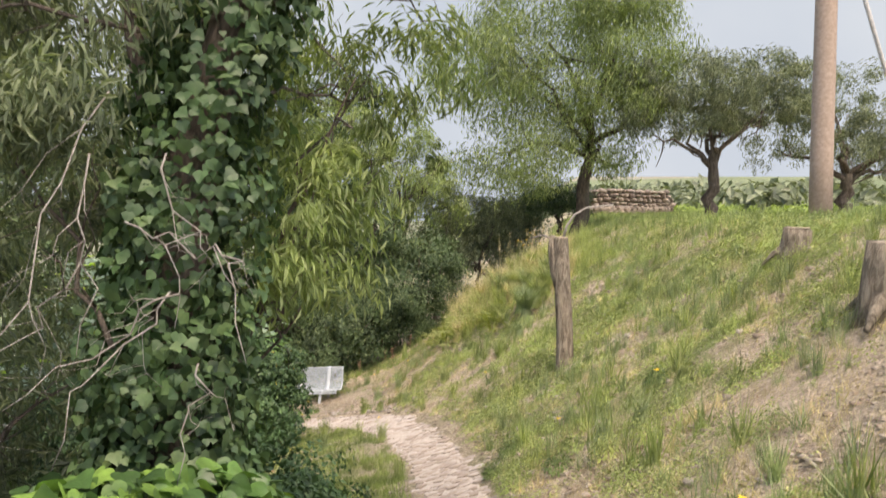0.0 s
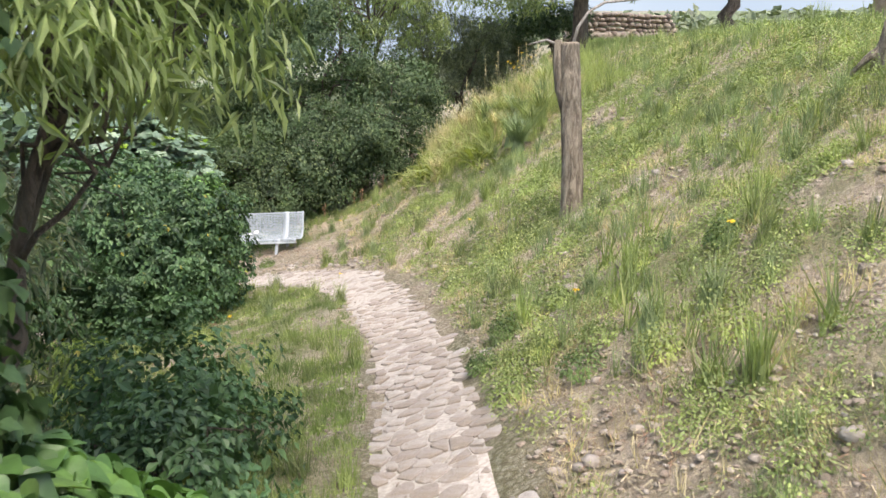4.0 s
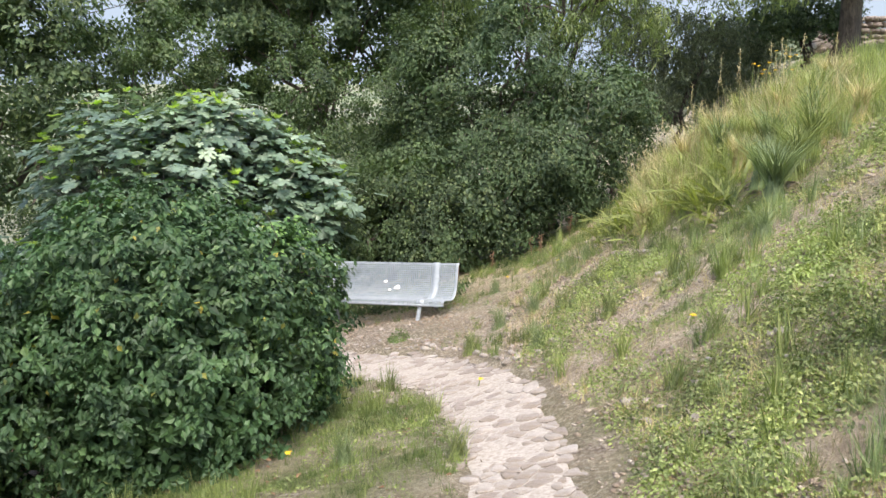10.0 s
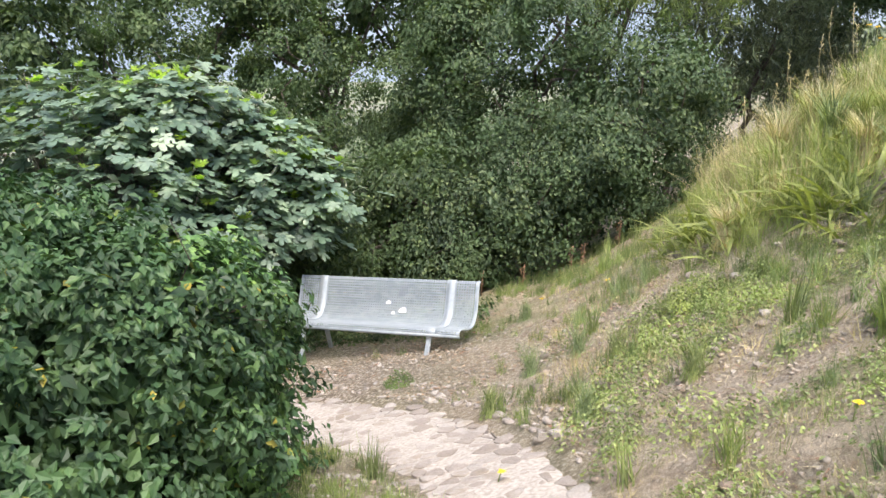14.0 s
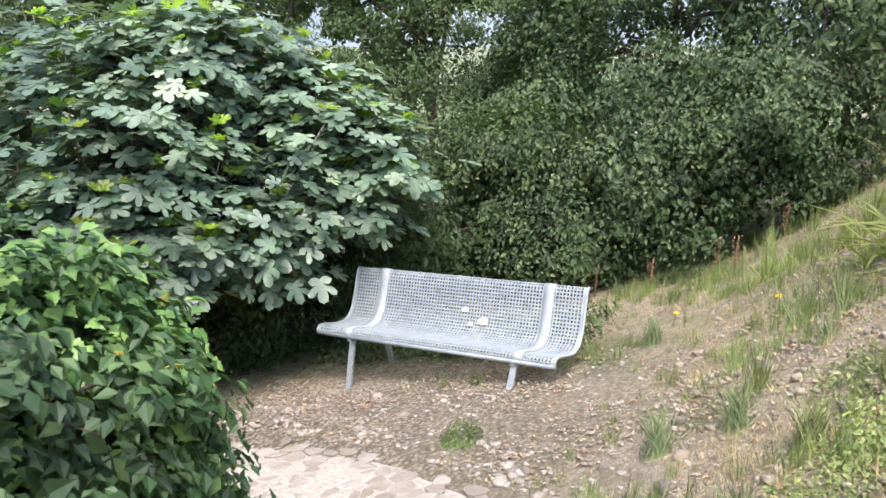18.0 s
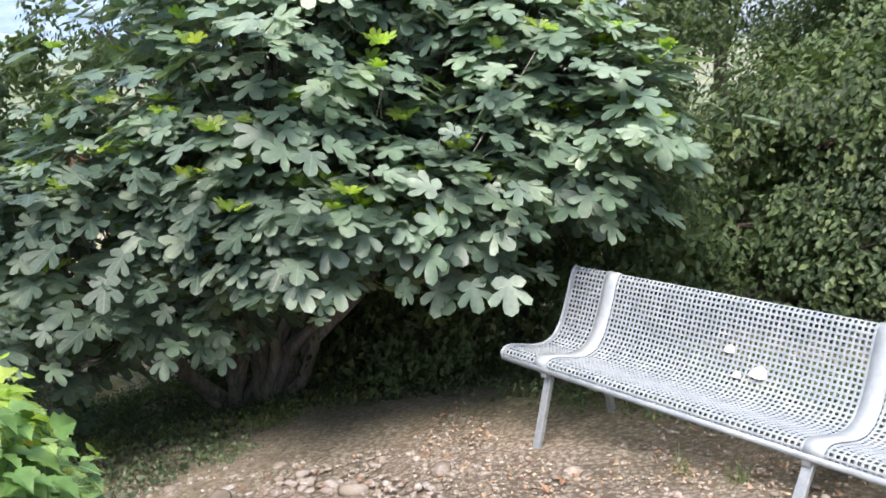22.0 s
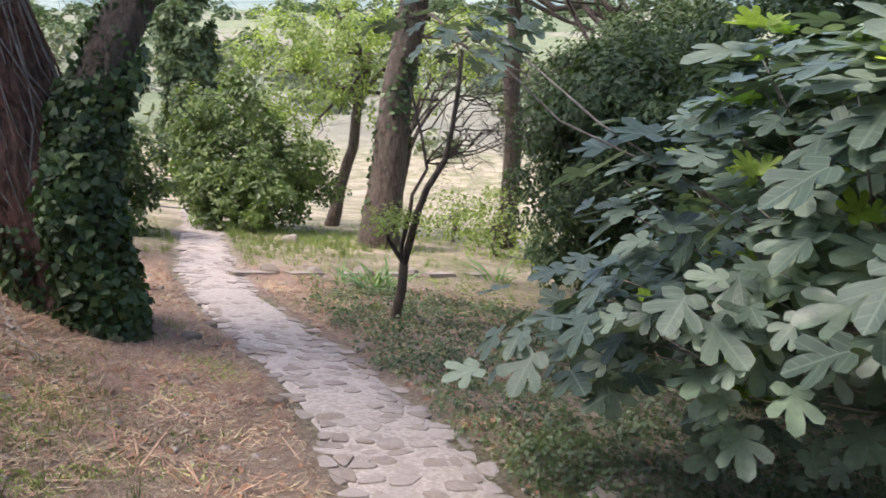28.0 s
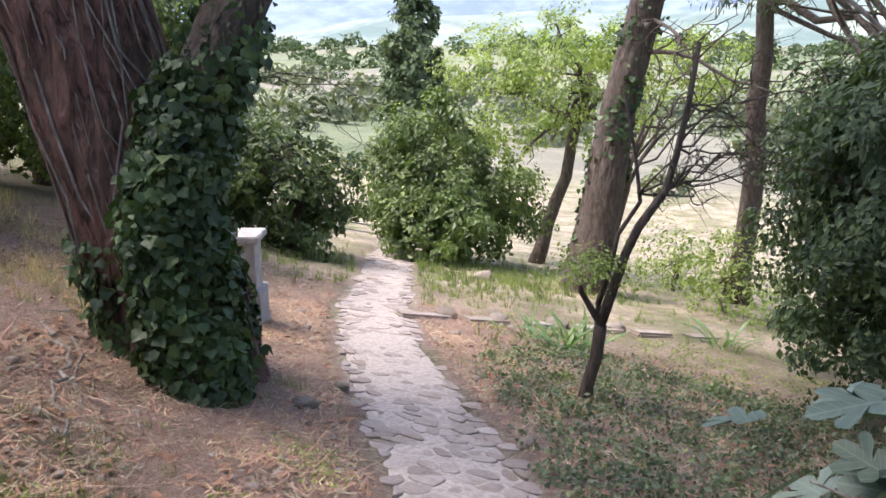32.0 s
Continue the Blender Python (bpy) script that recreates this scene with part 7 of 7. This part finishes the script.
pebbles("bank_stones", x, y, 0.022, COBBLE, "pale stones on bare patches of the bank", 18)
x, y = spots(260, -2.6, -0.3, 8.8, 12.8, 54)
pebbles("scree", x, y, 0.015, ROCK, "loose stones at the bank's foot", 6)

x, y = spots(30000, -12.5, 0.6, -2, 11.5, 55, lambda x, y: np.clip(1.2 - (way_distance(x, y)[0] - half_width(way_distance(x, y)[1])) / 0.18, 0, 0.3))
pebbles("edge_stones", x, y, 0.014, ROCK, "loose stones along the path's crumbling edge", 7)

x, y = spots(9000, -6.2, -1.2, 8.6, 11.9, 158, lambda x, y: np.clip(1.0 - (way_distance(x, y)[0] - half_width(way_distance(x, y)[1])) / 0.75, 0, 1) ** 2 * 0.6)
pebbles("path_rubble", x, y, 0.02, COBBLE, "flat pale stone chips spilling from the path by the bench", 19)

ROCKS = [mesh_of("rock", *pebble(30 + k, 1, 0.78, 0.6, 3, 0.2), ROCK) for k in range(6)]


def rock(x, y, s, k):
    ob = new("rock", ROCKS[k % 6])
    ob.matrix_world = pose(x, y, float(height(x, y)) + s * 0.12, k * 37 % 25 - 12, k * 53 % 25 - 12, k * 71) @ Matrix.Diagonal((s, s, s, 1))
    return tagged(ob, "pale rough stone lying on the ground", "stone", "loose stones")


spots_of_rock = [(-1.95, 11.0, 0.055), (-1.6, 9.3, 0.06), (-2.6, 10.6, 0.05), (-1.05, 12.0, 0.08), (-2.2, 10.6, 0.05), (-1.35, 9.9, 0.06), (0.9, 4.15, 0.075), (1.3, 5.4, 0.05), (0.35, 3.2, 0.05), (1.2, 3.2, 0.05),
                 (-8.3, 6.65, 0.09), (-8.75, 6.45, 0.06), (-8.45, 8.3, 0.06), (-8.9, 7.6, 0.065), (-7.45, 7.95, 0.075), (-7.1, 9.75, 0.1), (-11.5, 4.95, 0.14), (-14.6, 3.05, 0.16), (-11.9, 5.25, 0.12), (-12.4, 5.6, 0.14),
                 (-13.0, 5.9, 0.13), (-6.4, 7.3, 0.045), (-1.2, 10.6, 0.07), (-0.9, 11.2, 0.09), (-0.7, 10.9, 0.06), (-5.1, 10.95, 0.07), (-4.4, 11.0, 0.06), (-5.6, 10.8, 0.08),
                 (1.9, 4.4, 0.06), (1.6, 2.4, 0.05), (0.8, 2.1, 0.04), (0.6, 4.6, 0.05), (-0.1, 6.9, 0.05), (2.3, 6.0, 0.06), (-2.0, 9.9, 0.06), (-1.85, 10.3, 0.07)]
for k, (x, y, s) in enumerate(spots_of_rock):
    rock(x, y, s * (0.75 if x > -6 else 0.85), k)


def flower(x, y, h, k):
    at = on(x, y)
    t = thing("yellow_flower", at, "single yellow wild flower on a thin stalk", "flower", "wild flowers")
    stem = part("stalk", mesh_of("stalk", *tube([(0, 0, -0.02), (0.01, 0, h * 0.6), (0.02, 0.01, h)], [0.004, 0.003, 0.003], 5), GRASS), None, t)
    r = np.random.default_rng(k)
    a = np.linspace(0, 2 * math.pi, 13)[:-1]
    vf = strew(OVATE, np.tile((0.02, 0.01, h), (12, 1)), np.tile((0.0, 0, 1), (12, 1)) + r.normal(0, 0.2, (12, 3)), np.stack([np.cos(a), np.sin(a), 0 * a + 0.2], 1), np.full(12, 0.026))
    part("bloom", mesh_of("bloom", *vf, YELLOW, False), None, stem, "yellow petals")


for k, (x, y, h) in enumerate(((-0.17, 8.17, 0.1), (0.61, 0.78, 0.1), (0.75, 0.66, 0.1), (0.79, 0.69, 0.13), (1.2, 0.54, 0.12), (1.25, 3.2, 0.25), (0.55, 3.7, 0.2), (-1.7, 8.75, 0.06), (-2.6, 7.3, 0.08), (-2.4, 12.8, 0.12), (-1.7, 12.3, 0.1), (0.4, 13.2, 0.5), (0.55, 13.4, 0.5), (0.7, 13.1, 0.45), (0.5, 13.6, 0.5), (0.45, 12.9, 0.6), (0.6, 12.8, 0.65), (0.35, 13.0, 0.6), (0.52, 13.05, 0.7), (0.66, 12.95, 0.6), (0.4, 12.75, 0.55), (0.75, 13.3, 0.6), (0.3, 13.15, 0.65))):
    flower(x, y, h, k)


def sprouts():
    r = np.random.default_rng(9)
    for k, (x, y) in enumerate(((-2.9, 14.15), (-3.4, 14.2), (-3.5, 14.3), (-2.4, 14.4), (-2.2, 14.0), (-1.9, 14.6))):
        at = on(x, y)
        t = thing("dry_dock", at, "rust-brown dried seed stalk at the shrubs' edge", "plant", "dried stalks")
        part("stalk", mesh_of("stalk", *tube([(0, 0, -0.03), (0.01, 0, 0.14), (0.02, 0.02, 0.3)], [0.006, 0.005, 0.003], 5), RUST), None, t)
        n = 40
        vf = strew(TINY, np.stack([r.normal(0, 0.015, n), r.normal(0, 0.015, n), r.uniform(0.08, 0.3, n)], 1), ball(r, n), ball(r, n), np.full(n, 0.025))
        tagged(part("seed_head", mesh_of("seed_head", *vf, RUST, False), None, t), kind="stuff")


sprouts()


def clip(poly, p, n):
    """Cuts a polygon by the half plane (v - p) . n <= 0."""
    out = []
    for a, b in zip(poly, poly[1:] + poly[:1]):
        da, db = (a[0] - p[0]) * n[0] + (a[1] - p[1]) * n[1], (b[0] - p[0]) * n[0] + (b[1] - p[1]) * n[1]
        if da <= 0:
            out.append(a)
        if (da < 0 < db) or (db < 0 < da):
            t = da / (da - db)
            out.append((a[0] + t * (b[0] - a[0]), a[1] + t * (b[1] - a[1])))
    return out


def paving():
    """Worn flat stones set close together along the path, each a piece with rounded rim."""
    s, cx, cy, nx, ny = LINE
    r = np.random.default_rng(77)
    sites, u = [], 9.0
    row = 0
    while u < s[-1] - 1:
        w = float(half_width(u)) * 1.02
        k = max(3, int(round(2 * w / r.uniform(0.085, 0.17))))
        step = r.uniform(0.06, 0.13)
        for j in range(k):
            sites.append((u + r.uniform(-0.06, 0.06), -w + 2 * w * (j + 0.5 + 0.5 * (row % 2) * 0.6 - 0.15) / k + r.uniform(-0.045, 0.045), w))
        u += step
        row += 1
    arr = np.array(sites)
    rest, singles = [], 0
    for i, (a, b, w) in enumerate(sites):
        near = np.where((np.abs(arr[:, 0] - a) < 0.6) & (np.abs(arr[:, 1] - b) < 0.6))[0]
        poly = [(a - 0.25, b - 0.22), (a + 0.25, b - 0.22), (a + 0.25, b + 0.22), (a - 0.25, b + 0.22)]
        for j in near:
            if j != i:
                q = arr[j]
                n = (q[0] - a, q[1] - b)
                poly = clip(poly, ((q[0] + a) / 2, (q[1] + b) / 2), n)
        for side in (-1, 1):
            poly = clip(poly, (a, side * (w + r.uniform(-0.13, 0.06))), (r.uniform(-0.25, 0.25), side)) if len(poly) > 2 else poly
        for k in range(8):
            t = k * math.pi / 4 + r.uniform(-0.2, 0.2)
            q = r.uniform(0.06, 0.13)
            poly = clip(poly, (a + q * math.cos(t), b + q * math.sin(t)), (math.cos(t), math.sin(t))) if len(poly) > 2 else poly
        if len(poly) < 3 or r.random() < 0.1:
            continue
        c = np.mean(poly, 0)
        gap = r.uniform(0.87, 0.99)
        high, tilt, tilt2 = r.uniform(-0.006, 0.006), r.uniform(-0.03, 0.03), r.uniform(-0.03, 0.03)
        fine = []
        m = len(poly)
        for e in range(m):
            p, q = np.array(poly[e]), np.array(poly[(e + 1) % m])
            prev = np.array(poly[e - 1])
            fine += [p + (prev - p) * 0.22, p + (q - p) * 0.22] if m < 9 else [p]
        ring = [c + (p - c) * gap for p in fine]
        V, F = [], []
        for scale, lift in ((1.0, -0.05), (1.0, 0.002 + high), (0.95, 0.0055 + high)):
            for p in ring:
                q = c + (p - c) * scale
                x = np.interp(q[0], s, cx) + np.interp(q[0], s, nx) * q[1]
                y = np.interp(q[0], s, cy) + np.interp(q[0], s, ny) * q[1]
                V.append((x, y, float(height(x, y)) - 0.012 + lift + tilt * (q[0] - c[0]) + tilt2 * (q[1] - c[1])))
        k = len(ring)
        V.append(tuple(np.mean(V[2 * k:], 0) + (0, 0, 0.004)))
        for lv in range(2):
            for e in range(k):
                p, q = lv * k + e, lv * k + (e + 1) % k
                F += [(p, q, q + k), (p, q + k, p + k)]
        F += [(2 * k + e, 2 * k + (e + 1) % k, 3 * k) for e in range(k)]
        V, F = np.array(V), np.array(F)
        if 15.5 < a < 30.0 and singles < 300:
            singles += 1
            at = V[-1]
            ob = part("paving_stone", mesh_of("paving_stone", V - at, F, COBBLE, False), None, FOOTPATH)
            ob.location = at
        else:
            rest.append((V, F))
    tagged(part("paving_stones", mesh_of("paving_stones", *join(rest), COBBLE, False), None, FOOTPATH), "worn flat paving stones", kind="stuff")


paving()
